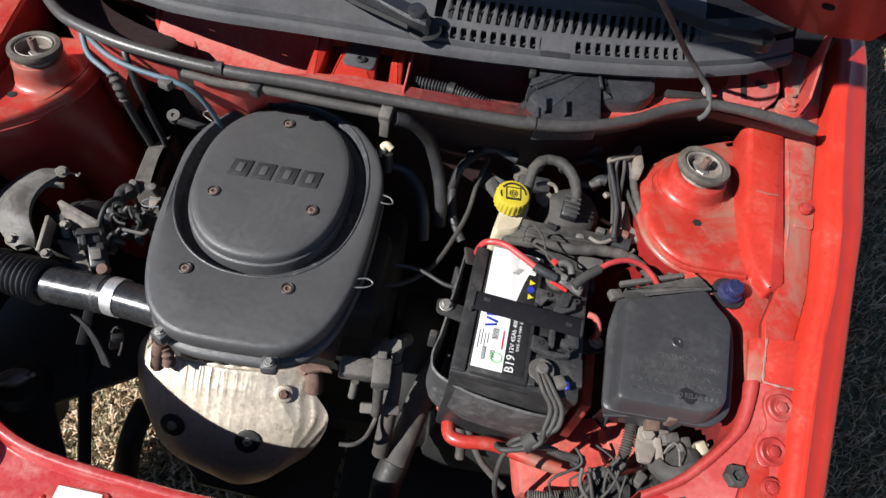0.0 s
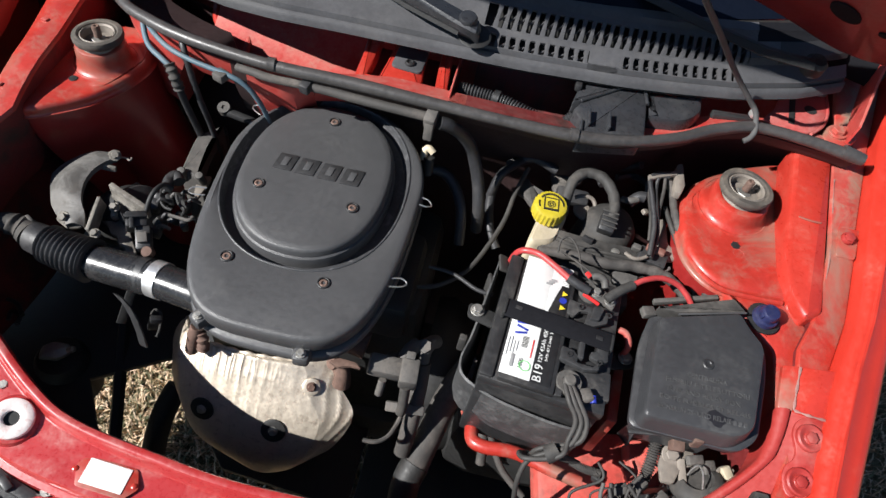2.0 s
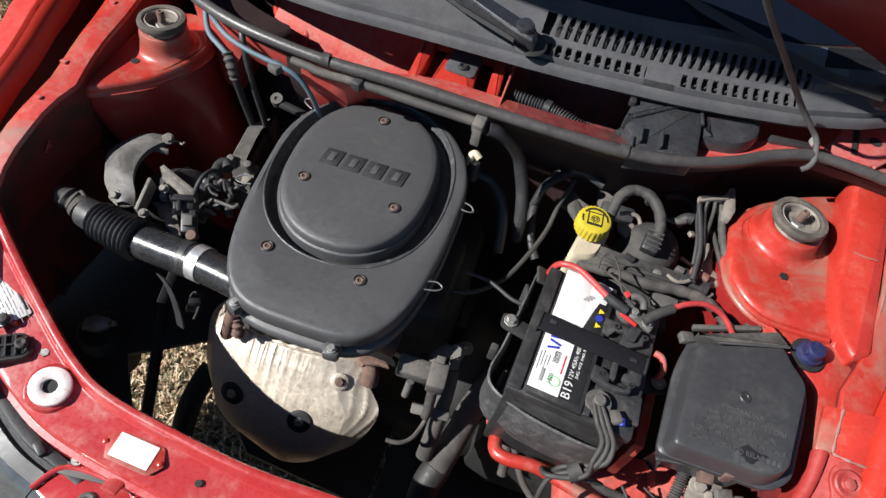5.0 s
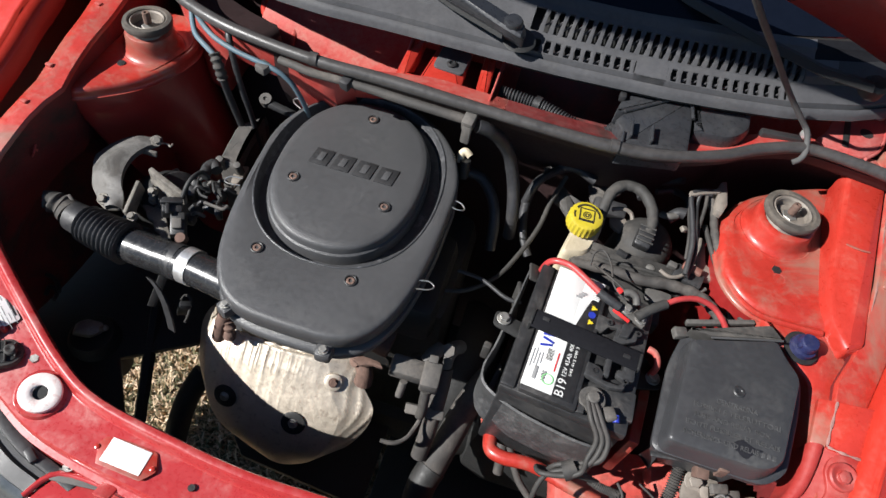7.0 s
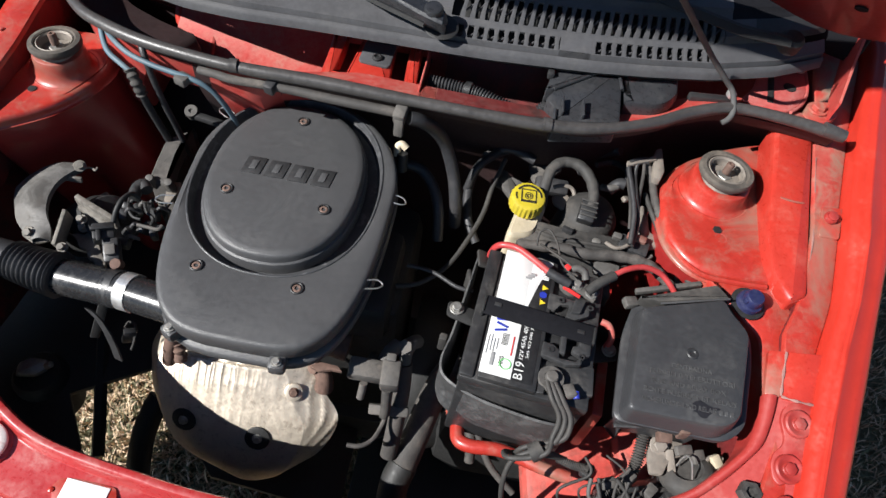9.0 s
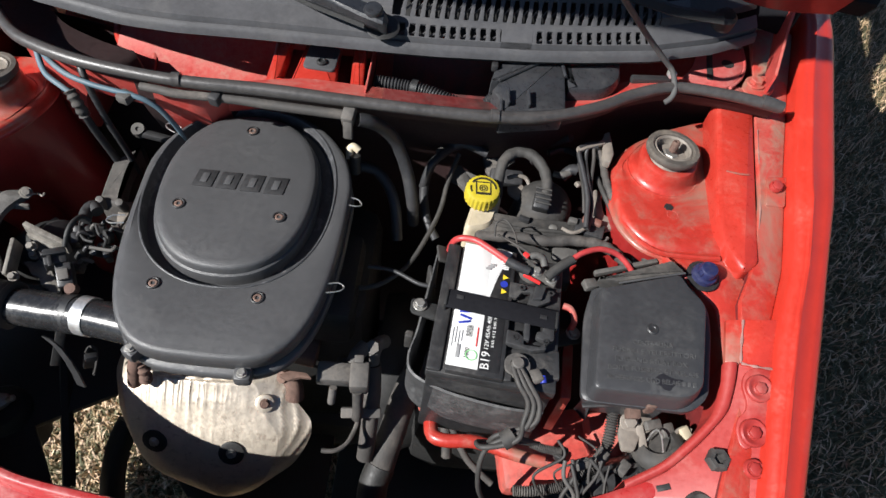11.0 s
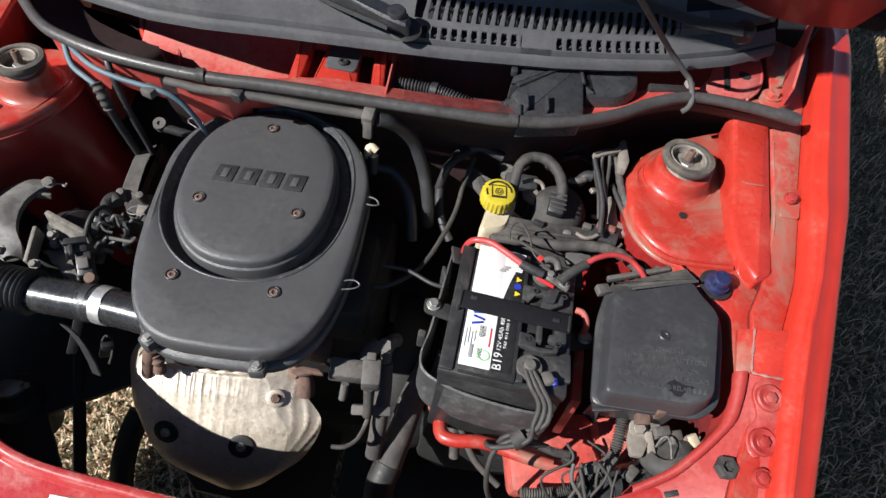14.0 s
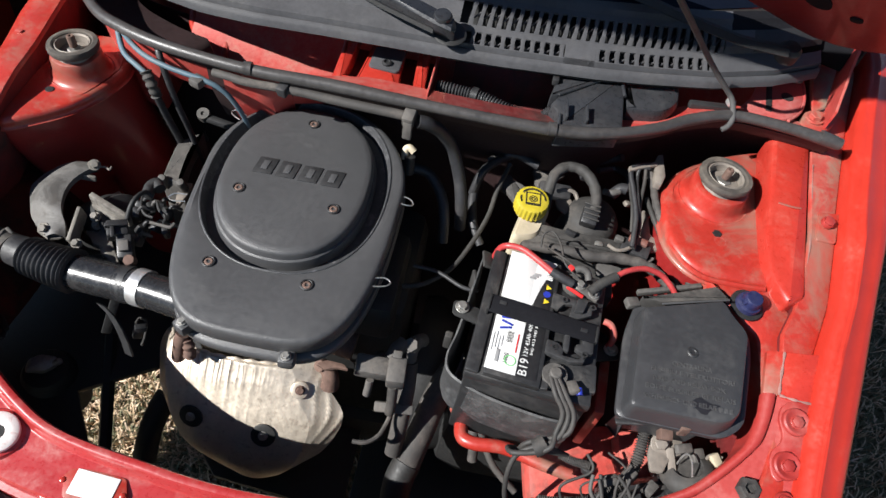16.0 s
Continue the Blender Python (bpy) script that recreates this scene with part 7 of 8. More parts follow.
part("collar", tube([(0.165, 0.055, 0.727), (0.175, 0.062, 0.734)], 0.0105, 12, 3), M_GREYP, lp)
bx = thing("bulkhead_bracket", (0.22, 0.04, 0.66), "dusty grey cast bracket at the bulkhead", "bracket")
part("plate", block((0.055, 0.030, 0.012), pose(0.215, 0.030, 0.70, 25, 0, -24), 0.004), M_GREYP, bx)
part("plate", block((0.06, 0.03, 0.02), pose(0.29, 0.045, 0.70, 20, 0, 0), 0.006), M_RUBBER, bx)

for pts, r in (([(0.143, 0.0, 0.7), (0.154, 0.018, 0.74), (0.186, 0.062, 0.74), (0.236, 0.087, 0.74), (0.297, 0.102, 0.74)], 0.007), ([(0.247, 0.106, 0.73), (0.299, 0.099, 0.73), (0.362, 0.117, 0.73), (0.396, 0.105, 0.76)], 0.008), ([(0.322, 0.083, 0.77), (0.325, 0.093, 0.73), (0.335, 0.062, 0.73)], 0.006), ([(0.364, 0.1, 0.72), (0.396, 0.114, 0.72), (0.415, 0.078, 0.74), (0.414, 0.062, 0.72)], 0.006), ([(0.072, -0.18, 0.7), (0.113, -0.183, 0.7), (0.155, -0.202, 0.7), (0.182, -0.204, 0.7)], 0.0035)):
    solo("bulkhead_hose", tube(pts, r, 12, 6), M_RUBBER, "black rubber hose in the shade of the bulkhead", "hose", "bulkhead hoses")
hs = thing("heat_plate", (0.25, 0.03, 0.68), "dull grey cast plate behind the reservoir", "plate")
part("plate", slab(rounded([(0.246, 0.092), (0.288, 0.103), (0.309, 0.092), (0.283, 0.062), (0.275, 0.03), (0.254, 0.058)], 0.004, 3), 0.69, 0.70, 0.002), M_GREYP, hs)
part("arm", slab(rounded([(0.192, 0.05), (0.206, 0.055), (0.232, 0.011), (0.22, -0.008), (0.201, 0.016)], 0.004, 3), 0.70, 0.711, 0.002), M_GREYP, hs)
# ---- blue-grey pipe and air conditioning lines at the left ----
M_BLUEHOSE = surface("blue_grey_hose", (0.07, 0.115, 0.145), 0.55, 0, 0, 0.4, (0.24, 0.24, 0.22), 40, 0.08, 0.15, 600, 0.4)
bl = thing("washer_hose", (-0.3, -0.03, 0.8), "thin blue washer hose along the bulkhead", "hose")
part("run", tube([(-0.452, 0.020, 0.882), (-0.43, -0.002, 0.884), (-0.395, -0.026, 0.884), (-0.35, -0.040, 0.882), (-0.292, -0.046, 0.876), (-0.266, -0.046, 0.862), (-0.250, -0.044, 0.835), (-0.243, -0.036, 0.80), (-0.240, -0.030, 0.77)], 0.0042, 10, 8), M_BLUEHOSE, bl)
part("run", tube([(-0.468, 0.035, 0.884), (-0.455, 0.010, 0.870), (-0.440, -0.008, 0.862), (-0.415, -0.022, 0.856), (-0.40, -0.028, 0.85)], 0.0046, 10, 7), M_BLUEHOSE, bl)
part("clip", block((0.02, 0.02, 0.014), pose(-0.305, -0.048, 0.874, 0, 0, -20), 0.003), M_GREYP, bl, "grey clip")
ac = thing("brake_pipe", (-0.38, 0.0, 0.6), "black pipes with ribbed union running down the tower", "pipe")
part("union", tube([(-0.402, -0.026, 0.853), (-0.393, -0.034, 0.838), (-0.388, -0.036, 0.815)], lambda t: 0.0085 + 0.0014 * math.sin(26 * t), 14, 8), M_RUBBER_DUSTY, ac, "ribbed dusty union")
part("run", tube([(-0.389, -0.036, 0.82), (-0.385, -0.03, 0.77), (-0.378, -0.02, 0.70), (-0.37, -0.01, 0.60)], 0.0062, 12, 6), M_RUBBER, ac)
part("run", tube([(-0.384, -0.005, 0.888), (-0.374, -0.020, 0.868), (-0.363, -0.026, 0.80), (-0.355, -0.02, 0.73), (-0.35, -0.01, 0.64)], 0.0052, 12, 6), M_RUBBER, ac)

# ---- air intake box under the cowl ----
M_BOX = surface("grey_black_plastic", (0.026, 0.027, 0.030), 0.30, 0, 0, 0.3, (0.1, 0.095, 0.09), 18, 0.08, 0.2, 900, 0.4)
ecu = thing("blower_intake_box", (0.34, 0.04, 0.80), "black plastic blower intake box with moulded ribs", "intake box")
A_BOX = [(0.231, 0.018), (0.241, 0.036), (0.31, 0.09), (0.337, 0.098), (0.344, 0.06), (0.344, -0.003), (0.246, -0.025), (0.246, -0.003)]
B_BOX = [(0.228, 0.032), (0.238, 0.082), (0.319, 0.096), (0.307, 0.088), (0.241, 0.035)]
C_BOX = [(0.339, 0.099), (0.439, 0.126), (0.437, 0.085), (0.423, 0.063), (0.402, 0.048), (0.348, 0.042)]
part("main_body", slab(rounded(A_BOX, 0.004, 3), 0.872, 0.918, 0.004, lambda x, y: 0.12 * (y - 0.03)), M_BOX, ecu)
part("upper_step", slab(rounded(B_BOX, 0.003, 3), 0.872, 0.922, 0.004, lambda x, y: 0.10 * (y - 0.05)), M_BOX, ecu)
part("duct", slab(rounded(C_BOX, [0.004, 0.004, 0.012, 0.012, 0.02, 0.004], 5), 0.872, 0.920, 0.014, lambda x, y: 0.06 * (y - 0.08)), M_BOX, ecu)
for a, b, h in ((A_BOX[3], A_BOX[4], 0.004), (A_BOX[7], A_BOX[6], 0.003), (A_BOX[1], A_BOX[2], 0.003)):
    part("rib", tube([(a[0], a[1], 0.9195 + 0.12 * (a[1] - 0.03)), (b[0], b[1], 0.9195 + 0.12 * (b[1] - 0.03))], 0.0028, 8, 2), M_BOX, ecu)
for px in [(0.255, 0.003, 0.912), (0.286, 0.004, 0.912)]:
    part("rib", block((0.004, 0.030, 0.028), Matrix.Translation(px) @ pose(0, 0, 0, 10, 0, 4), 0.0015), M_BOX, ecu)
part("clip", block((0.010, 0.014, 0.012), Matrix.Translation((0.233, 0.063, 0.925)), 0.002), M_BLACK, ecu)
part("spout", block((0.07, 0.014, 0.014), pose(0.495, 0.116, 0.895, 0, 0, 8), 0.004), M_BLACK, ecu)
part("worn_tip", block((0.012, 0.014, 0.012), pose(0.52, 0.108, 0.918, 0, 0, 20), 0.003), M_CLAMP, ecu, "worn shiny tip")
con = thing("corrugated_conduit", (0.14, 0.06, 0.83), "ribbed black conduit behind the seal", "conduit")
part("ribbed_tube", tube([(0.050, 0.052, 0.876), (0.09, 0.050, 0.876), (0.13, 0.044, 0.876), (0.17, 0.032, 0.874), (0.205, 0.020, 0.872)], lambda t: 0.0098 + 0.0014 * math.sin(2 * math.pi * 34 * t), 14, 60), M_RUBBER, con)
part("clip", tube([(0.108, 0.049, 0.876), (0.118, 0.047, 0.876)], 0.0135, 12, 2), M_BLACK, con)
part("ribbed_tube", tube([(0.20, 0.022, 0.872), (0.220, 0.020, 0.880), (0.236, 0.028, 0.895)], lambda t: 0.008 + 0.001 * math.sin(2 * math.pi * 12 * t), 12, 30), M_RUBBER, con)
tab = thing("cowl_fixing_tab", (-0.036, 0.06, 0.88), "grey plastic fixing tab bolted to the bracket", "fixing tab")
part("tab_plate", slab(rounded([(-0.062, 0.045), (-0.012, 0.042), (-0.010, 0.10), (-0.060, 0.10)], 0.008, 4), 0.889, 0.895, 0.002), M_COWL, tab)
part("push_pin", lathe([(0.008, 0), (0.008, 0.003), (0.005, 0.0045), (0.0045, 0.002), (0.001, 0.002)], (-0.034, 0.058, 0.895), n=18), M_BLACK, tab)

# ---- wipers ----
wip = thing("wiper_arm", (0.05, 0.08, 0.96), "black wiper arm with a round pivot cap", "wiper")
M_WIPER = surface("worn_wiper_paint", (0.018, 0.019, 0.022), 0.32, 0, 0, 0.2, (0.07, 0.07, 0.075), 30, 0.05, 0.15, 600, 0.3)
rows = []
for x, y, z, w in ((0.066, 0.060, 0.972, 0.010), (0.060, 0.063, 0.980, 0.0155), (0.030, 0.072, 0.984, 0.0175), (-0.02, 0.088, 0.990, 0.0165), (-0.08, 0.110, 0.998, 0.0145), (-0.16, 0.144, 1.012, 0.012), (-0.30, 0.22, 1.04, 0.009), (-0.45, 0.32, 1.08, 0.007)):
    rows.append([(x, y - w, z - 0.010), (x, y - w, z + 0.004), (x, y - 0.8 * w, z + 0.008), (x, y + 0.8 * w, z + 0.008), (x, y + w, z + 0.004), (x, y + w, z - 0.010)])
part("arm", strip(rows, 0.002), M_WIPER, wip)
part("pivot_cap", lathe([(0.0145, -0.004), (0.0145, 0.004), (0.012, 0.008), (0.005, 0.009), (0.001, 0.009)], (0.044, 0.068, 0.990), (0, -0.2, 1), 26), M_WIPER, wip)
part("blade", strip([[(x, y - 0.004, z), (x, y - 0.002, z + 0.006), (x, y + 0.002, z + 0.006), (x, y + 0.004, z)] for x, y, z in ((0.035, 0.036, 0.985), (-0.05, 0.062, 0.992), (-0.16, 0.105, 1.005), (-0.30, 0.18, 1.03), (-0.45, 0.28, 1.07))], 0.002), M_DARK, wip, "thin rubber blade")
part("pivot_well", lathe([(0.026, 0.0), (0.024, 0.0015), (0.001, 0.0015)], (0.058, 0.066, 0.968), (0, -0.15, 1), 28), M_DARK, wip, "dark well round the pivot")
wip2 = thing("wiper_arm", (0.5, 0.15, 0.97), "black wiper arm and blade in shade", "wiper")
part("arm", strip([[(x, y - w, z), (x, y - 0.3 * w, z + 0.008), (x, y + 0.3 * w, z + 0.008), (x, y + w, z)] for x, y, z, w in ((0.575, 0.150, 0.998, 0.014), (0.50, 0.152, 1.0, 0.014), (0.40, 0.180, 1.005, 0.013), (0.29, 0.217, 1.012, 0.012), (0.12, 0.29, 1.04, 0.009))], 0.003), M_DARK, wip2)
part("pivot_cap", lathe([(0.018, -0.012), (0.018, 0.006), (0.013, 0.012), (0.001, 0.014)], (0.585, 0.165, 0.99), (0, -0.2, 1), 24), M_DARK, wip2)

# ---- bonnet prop ----
M_PROP = surface("satin_black_steel", (0.075, 0.074, 0.073), 0.6, 0, 0, 0.2, (0.08, 0.08, 0.08), 30, 0.05, 0.15, 600, 0.3, spec=0.08)
prop = thing("bonnet_prop", (0.5, 0.05, 0.89), "dark steel bonnet prop rod hooked over the seal", "prop rod")
part("rod", tube([(0.507, 0.056, 0.901), (0.515, 0.060, 0.907), (0.520, 0.069, 0.914), (0.519, 0.082, 0.922), (0.512, 0.092, 0.935), (0.496, 0.094, 0.950), (0.448, 0.079, 1.00), (0.378, 0.018, 1.090), (0.285, -0.06, 1.21), (0.10, -0.16, 1.46)], 0.0044, 10, 7), M_PROP, prop)

# ---- bonnet hinge ----
M_PINKRED = surface("sun_bleached_red_paint", (0.36, 0.055, 0.050), 0.5, 0, 0.1, 0.5, (0.36, 0.17, 0.15), 16, 0.05, 0.15, 450, 0.3)
hg = part("hinge", slab(rounded([(0.545, 0.125), (0.575, 0.118), (0.623, 0.116), (0.648, 0.144), (0.663, 0.185), (0.668, 0.245), (0.60, 0.245), (0.570, 0.160)], 0.010, 4), 0.894, 0.900, 0.002), M_PINKRED, bonnet, "faded red steel hinge with a slot")
part("rim", tube([(0.626, 0.1165, 0.8985), (0.650, 0.145, 0.8985), (0.6645, 0.185, 0.8985), (0.669, 0.235, 0.8985)], 0.0028, 8, 5), M_PINKRED, hg, "rolled pale rim")
part("hole", lathe([(0.0105, 0), (0.0105, 0.0016), (0.001, 0.0016)], (0.633, 0.178, 0.8995), n=20), M_DARK, hg)
part("slot", block((0.010, 0.078, 0.003), pose(0.600, 0.168, 0.9003, 0, 0, -9), 0.001), M_DARK, hg)
part("seat", slab(rounded([(0.649, 0.124), (0.664, 0.160), (0.704, 0.170), (0.712, 0.140), (0.692, 0.116), (0.660, 0.108)], 0.008, 4), 0.880, 0.895, 0.004), M_SILT, hg)
part("hinge_bolt", bolt((0.675, 0.140, 0.896), 0.011, 0.010), M_SILT, hg, "dust-caked bolt")
part("hinge_bolt", bolt((0.655, 0.232, 0.902), 0.009, 0.010), M_STEEL, hg)
part("arm", strip([[(0.690, 0.12, 0.885), (0.690, 0.12, 0.93)], [(0.712, 0.19, 0.89), (0.705, 0.185, 0.97)], [(0.735, 0.28, 0.92), (0.72, 0.25, 1.03)], [(0.74, 0.33, 0.96), (0.725, 0.28, 1.08)]], 0.004), M_RED_DULL, hg, "curved hinge arm")
# ---- fittings on the front panel ----
M_PLATE = surface("white_plate", (0.68, 0.68, 0.67), 0.35, vary=0.03, bump=0.02, dust=0.1, dust_color=(0.5, 0.45, 0.42))


plate = thing("maker_plate", (-0.27, -0.59, 0.636), "white maker's plate riveted to the red front panel", "plate")
PM = pose(-0.271, -0.589, 0.6346, 2, 0, -3)
bm = slab(rounded([(-0.046, 0.004), (-0.034, -0.022), (0.032, -0.022), (0.046, -0.004), (0.034, 0.019), (-0.036, 0.019)], 0.004, 3), 0, 0.0012, 0.0004)
bmesh.ops.transform(bm, matrix=PM, verts=bm.verts[:])
part("base", bm, M_RED_DUSTY, plate)
bm = slab(rounded([(-0.031, -0.0165), (0.028, -0.0165), (0.028, 0.0165), (-0.031, 0.0165)], 0.001, 2), 0.0012, 0.0026, 0.0004)
bmesh.ops.transform(bm, matrix=PM, verts=bm.verts[:])
part("white_face", bm, M_PLATE, plate)
for x in (-0.044, 0.039):
    part("rivet", lathe([(0.004, 0), (0.0038, 0.0015), (0.0015, 0.0028)], PM @ Vector((x, -0.002, 0.001)), n=14), M_RED, plate)

M_WORNPINK = surface("worn_pink_rubber", (0.74, 0.66, 0.63), 0.45, dust=0.35, dust_color=(0.55, 0.33, 0.29), vary=0.1, second=(0.45, 0.17, 0.15), second_amount=0.3, second_scale=60, bump=0.05)
RA = Vector((0.20, -0.12, 1)).normalized()
RC = Vector((-0.4185, -0.5515, 0.652))
part("rest_pad", lathe([(0.036, -0.022), (0.035, -0.008), (0.032, -0.0035), (0.025, -0.003), (0.008, -0.003)], RC, RA, 40), M_PANEL, car, "raised round pad")
ring = thing("lock_ring", RC, "worn pink-white rubber bonnet rest with a dark hole", "bonnet rest")
part("ring", lathe([(0.0275, -0.003), (0.0280, 0.001), (0.0272, 0.0040), (0.0250, 0.0052), (0.018, 0.0058), (0.0120, 0.0054), (0.0102, 0.004), (0.0095, -0.004)], RC, RA, 44, caps=False), M_WORNPINK, ring)
part("hole", lathe([(0.0105, -0.001), (0.0103, 0.0004), (0.001, 0.0004)], RC, RA, 24), M_DARK, ring)
sticker = thing("data_sticker", (-0.53, -0.47, 0.69), "white paper sticker with rows of small print", "sticker")
SM = pose(-0.536, -0.470, 0.6815, 0, 14, -36)
bm = slab(rounded([(-0.075, -0.034), (0.034, -0.034), (0.034, 0.024), (-0.075, 0.024)], 0.003, 2), -0.0006, 0.0004, 0.0002)
bmesh.ops.transform(bm, matrix=SM, verts=bm.verts[:])
part("border", bm, M_LABELBLACK, sticker, "black printed border")
bm = slab(rounded([(-0.074, -0.033), (0.0325, -0.033), (0.0325, 0.0225), (-0.074, 0.0225)], 0.0025, 2), 0, 0.001, 0.0003)
bmesh.ops.transform(bm, matrix=SM, verts=bm.verts[:])
part("paper", bm, M_PLATE, sticker)
rnd = random.Random(9)
for k in range(11):
    x = -0.070
    while x < 0.026:
        w = rnd.uniform(0.006, 0.022)
        if rnd.random() < 0.8:
            part("printed_bar", block((w, 0.0011, 0.0004), SM @ pose(x + w / 2, -0.028 + k * 0.0045, 0.0011), 0.0001, None, 1), M_GREYPR, sticker)
        x += w + 0.003
part("header_bar", block((0.03, 0.003, 0.0004), SM @ pose(0.010, 0.0195, 0.0011), 0.0001, None, 1), M_LABELBLACK, sticker)
solo("plastic_stud", lathe([(0.0085, -0.004), (0.0085, 0.004), (0.006, 0.007), (0.001, 0.0075)], (-0.523, -0.494, 0.678), (0.1, -0.1, 1), 20), M_RUBBER, "black plastic stud at the sticker's edge", "stud")
plugb = thing("rubber_buffer", (-0.50, -0.51, 0.65), "black ribbed rubber buffer on the front panel", "buffer")
BM = pose(-0.492, -0.518, 0.660, 0, 8, 34)
cap_line = rounded([(-0.06, -0.021), (0.012, -0.021), (0.026, 0.0), (0.012, 0.021), (-0.06, 0.021)], [0.015, 0.014, 0.012, 0.014, 0.015], 5)
for nm, o, z0, z1, mt in (("base", cap_line, -0.008, 0.003, M_RUBBER_DUSTY), ("dish", inset(cap_line, 0.004), 0.002, 0.0046, M_DARK)):
    bm = slab(o, z0, z1, 0.002)
    bmesh.ops.transform(bm, matrix=BM, verts=bm.verts[:])
    part(nm, bm, mt, plugb)
for k in range(6):
    part("rib", block((0.0026, 0.032 if k < 5 else 0.024, 0.004), BM @ pose(-0.050 + 0.0125 * k, 0, 0.0062), 0.0008), M_RUBBER_DUSTY, plugb)
part("rib", block((0.072, 0.003, 0.0045), BM @ pose(-0.018, 0, 0.0064), 0.0008), M_RUBBER_DUSTY, plugb)
part("knob", lathe([(0.0085, 0.003), (0.0085, 0.010), (0.006, 0.012), (0.003, 0.0115), (0.001, 0.010)], BM @ Vector((0.007, 0, 0)), BM.to_3x3() @ Vector((0, 0, 1)), 20), M_RUBBER_DUSTY, plugb)
solo("panel_bolt", bolt((-0.456, -0.510, 0.6465), 0.0068, 0.010, (0.1, -0.1, 1), 1.3), M_STEEL, "bright bolt on the red front panel", "bolt")
for p in ((-0.512, -0.490, 0.666), (-0.480, -0.520, 0.652)):
    part("locating_pin", lathe([(0.0042, -0.004), (0.004, 0.007), (0.0025, 0.009), (0.0005, 0.0092)], p, (0.05, -0.05, 1), 14), M_PANEL, car)
solo("panel_hole", lathe([(0.005, -0.001), (0.005, 0.0008), (0.001, 0.0008)], (-0.174, -0.598, 0.6305), n=16), M_DARK, "small dark hole in the front panel", "hole")
lamp = thing("headlamp", (-0.47, -0.66, 0.50), "clear headlamp with a black housing", "headlamp")
M_LENS = surface("clear_lens", (0.055, 0.057, 0.06), 0.10, 0, 0.8, 0.25, (0.16, 0.16, 0.16), vary=0.25, scale=25, bump=0.02)
edge = smooth([(-0.66, -0.455, 0.655), (-0.56, -0.530, 0.628), (-0.495, -0.577, 0.612), (-0.43, -0.612, 0.600), (-0.375, -0.628, 0.592), (-0.335, -0.640, 0.588)], 5)
rim_rows, lens_rows = [], []
for k, p in enumerate(edge):
    d = Vector((-0.50, -0.86, 0)).normalized()
    rim_rows.append([p - d * 0.012 + Vector((0, 0, -0.05)), p - d * 0.010, p - d * 0.004 + Vector((0, 0, 0.002)), p + d * 0.006, p + d * 0.008 - Vector((0, 0, 0.010)), p + d * 0.016 - Vector((0, 0, 0.011)), p + d * 0.020 - Vector((0, 0, 0.006)), p + d * 0.040 - Vector((0, 0, 0.014)), p + d * 0.043 - Vector((0, 0, 0.04))])
    lens_rows.append([p + d * (0.040 + 0.085 * f) - Vector((0, 0, 0.020 + 0.05 * f + 0.10 * f * f)) for f in (0.0, 0.15, 0.3, 0.5, 0.7, 0.85, 1.0)])
part("housing", strip(rim_rows, 0.002), M_BLACK, lamp, "black stepped lamp housing")
part("lens", strip(lens_rows, 0.003), M_LENS, lamp, "clear dusty lens")
for k in (6, 13, 20):
    p = edge[k]
    part("lens_rib", tube([Vector(lens_rows[k][j]) + Vector((0, 0, 0.001)) for j in range(0, 7)], 0.0012, 6, 2), M_LENS, lamp)
for k in (9, 17):
    part("housing_tab", block((0.022, 0.012, 0.016), Matrix.Translation(edge[k] + Vector((0, 0, 0.0))) @ pose(0, 0, 0, 0, 8, -34), 0.003), M_BLACK, lamp)
grl = thing("front_grille", (-0.3, -0.66, 0.50), "red plastic grille surround below the front panel", "grille")
GO = [(-0.388, -0.668), (-0.361, -0.628), (-0.274, -0.627), (-0.246, -0.640), (-0.20, -0.655), (-0.10, -0.665), (-0.10, -0.745), (-0.20, -0.74)]
part("surround", slab(rounded(GO, 0.008, 4), 0.560, 0.588, 0.004), M_PANEL, grl)
part("surround_rim", tube([(x, y, 0.590) for x, y in GO[:6]], 0.0045, 10, 5), M_PANEL, grl, "raised red rim")
part("tab", block((0.024, 0.045, 0.006), pose(-0.283, -0.622, 0.604, -20, 0, -6), 0.002), M_PANEL, grl)
part("screw", lathe([(0.013, 0), (0.013, 0.003), (0.010, 0.005), (0.006, 0.0045), (0.005, 0.002), (0.001, 0.002)], (-0.312, -0.660, 0.588), n=24), M_GREYP, grl, "grey push fastener")
part("lower_lip", tube([(-0.44, -0.66, 0.53), (-0.40, -0.70, 0.535), (-0.33, -0.74, 0.54)], 0.006, 8, 4), M_PANEL, grl)
lug = thing("lamp_bracket", (-0.33, -0.63, 0.58), "dusty grey bracket behind the headlamp", "bracket")
part("plate", slab(rounded([(-0.372, -0.622), (-0.262, -0.612), (-0.262, -0.628), (-0.372, -0.640)], 0.004, 3), 0.588, 0.592, 0.001), M_GREYP, lug)
part("screw_head", bolt((-0.352, -0.616, 0.596), 0.006, 0.006), M_STEEL, lug)

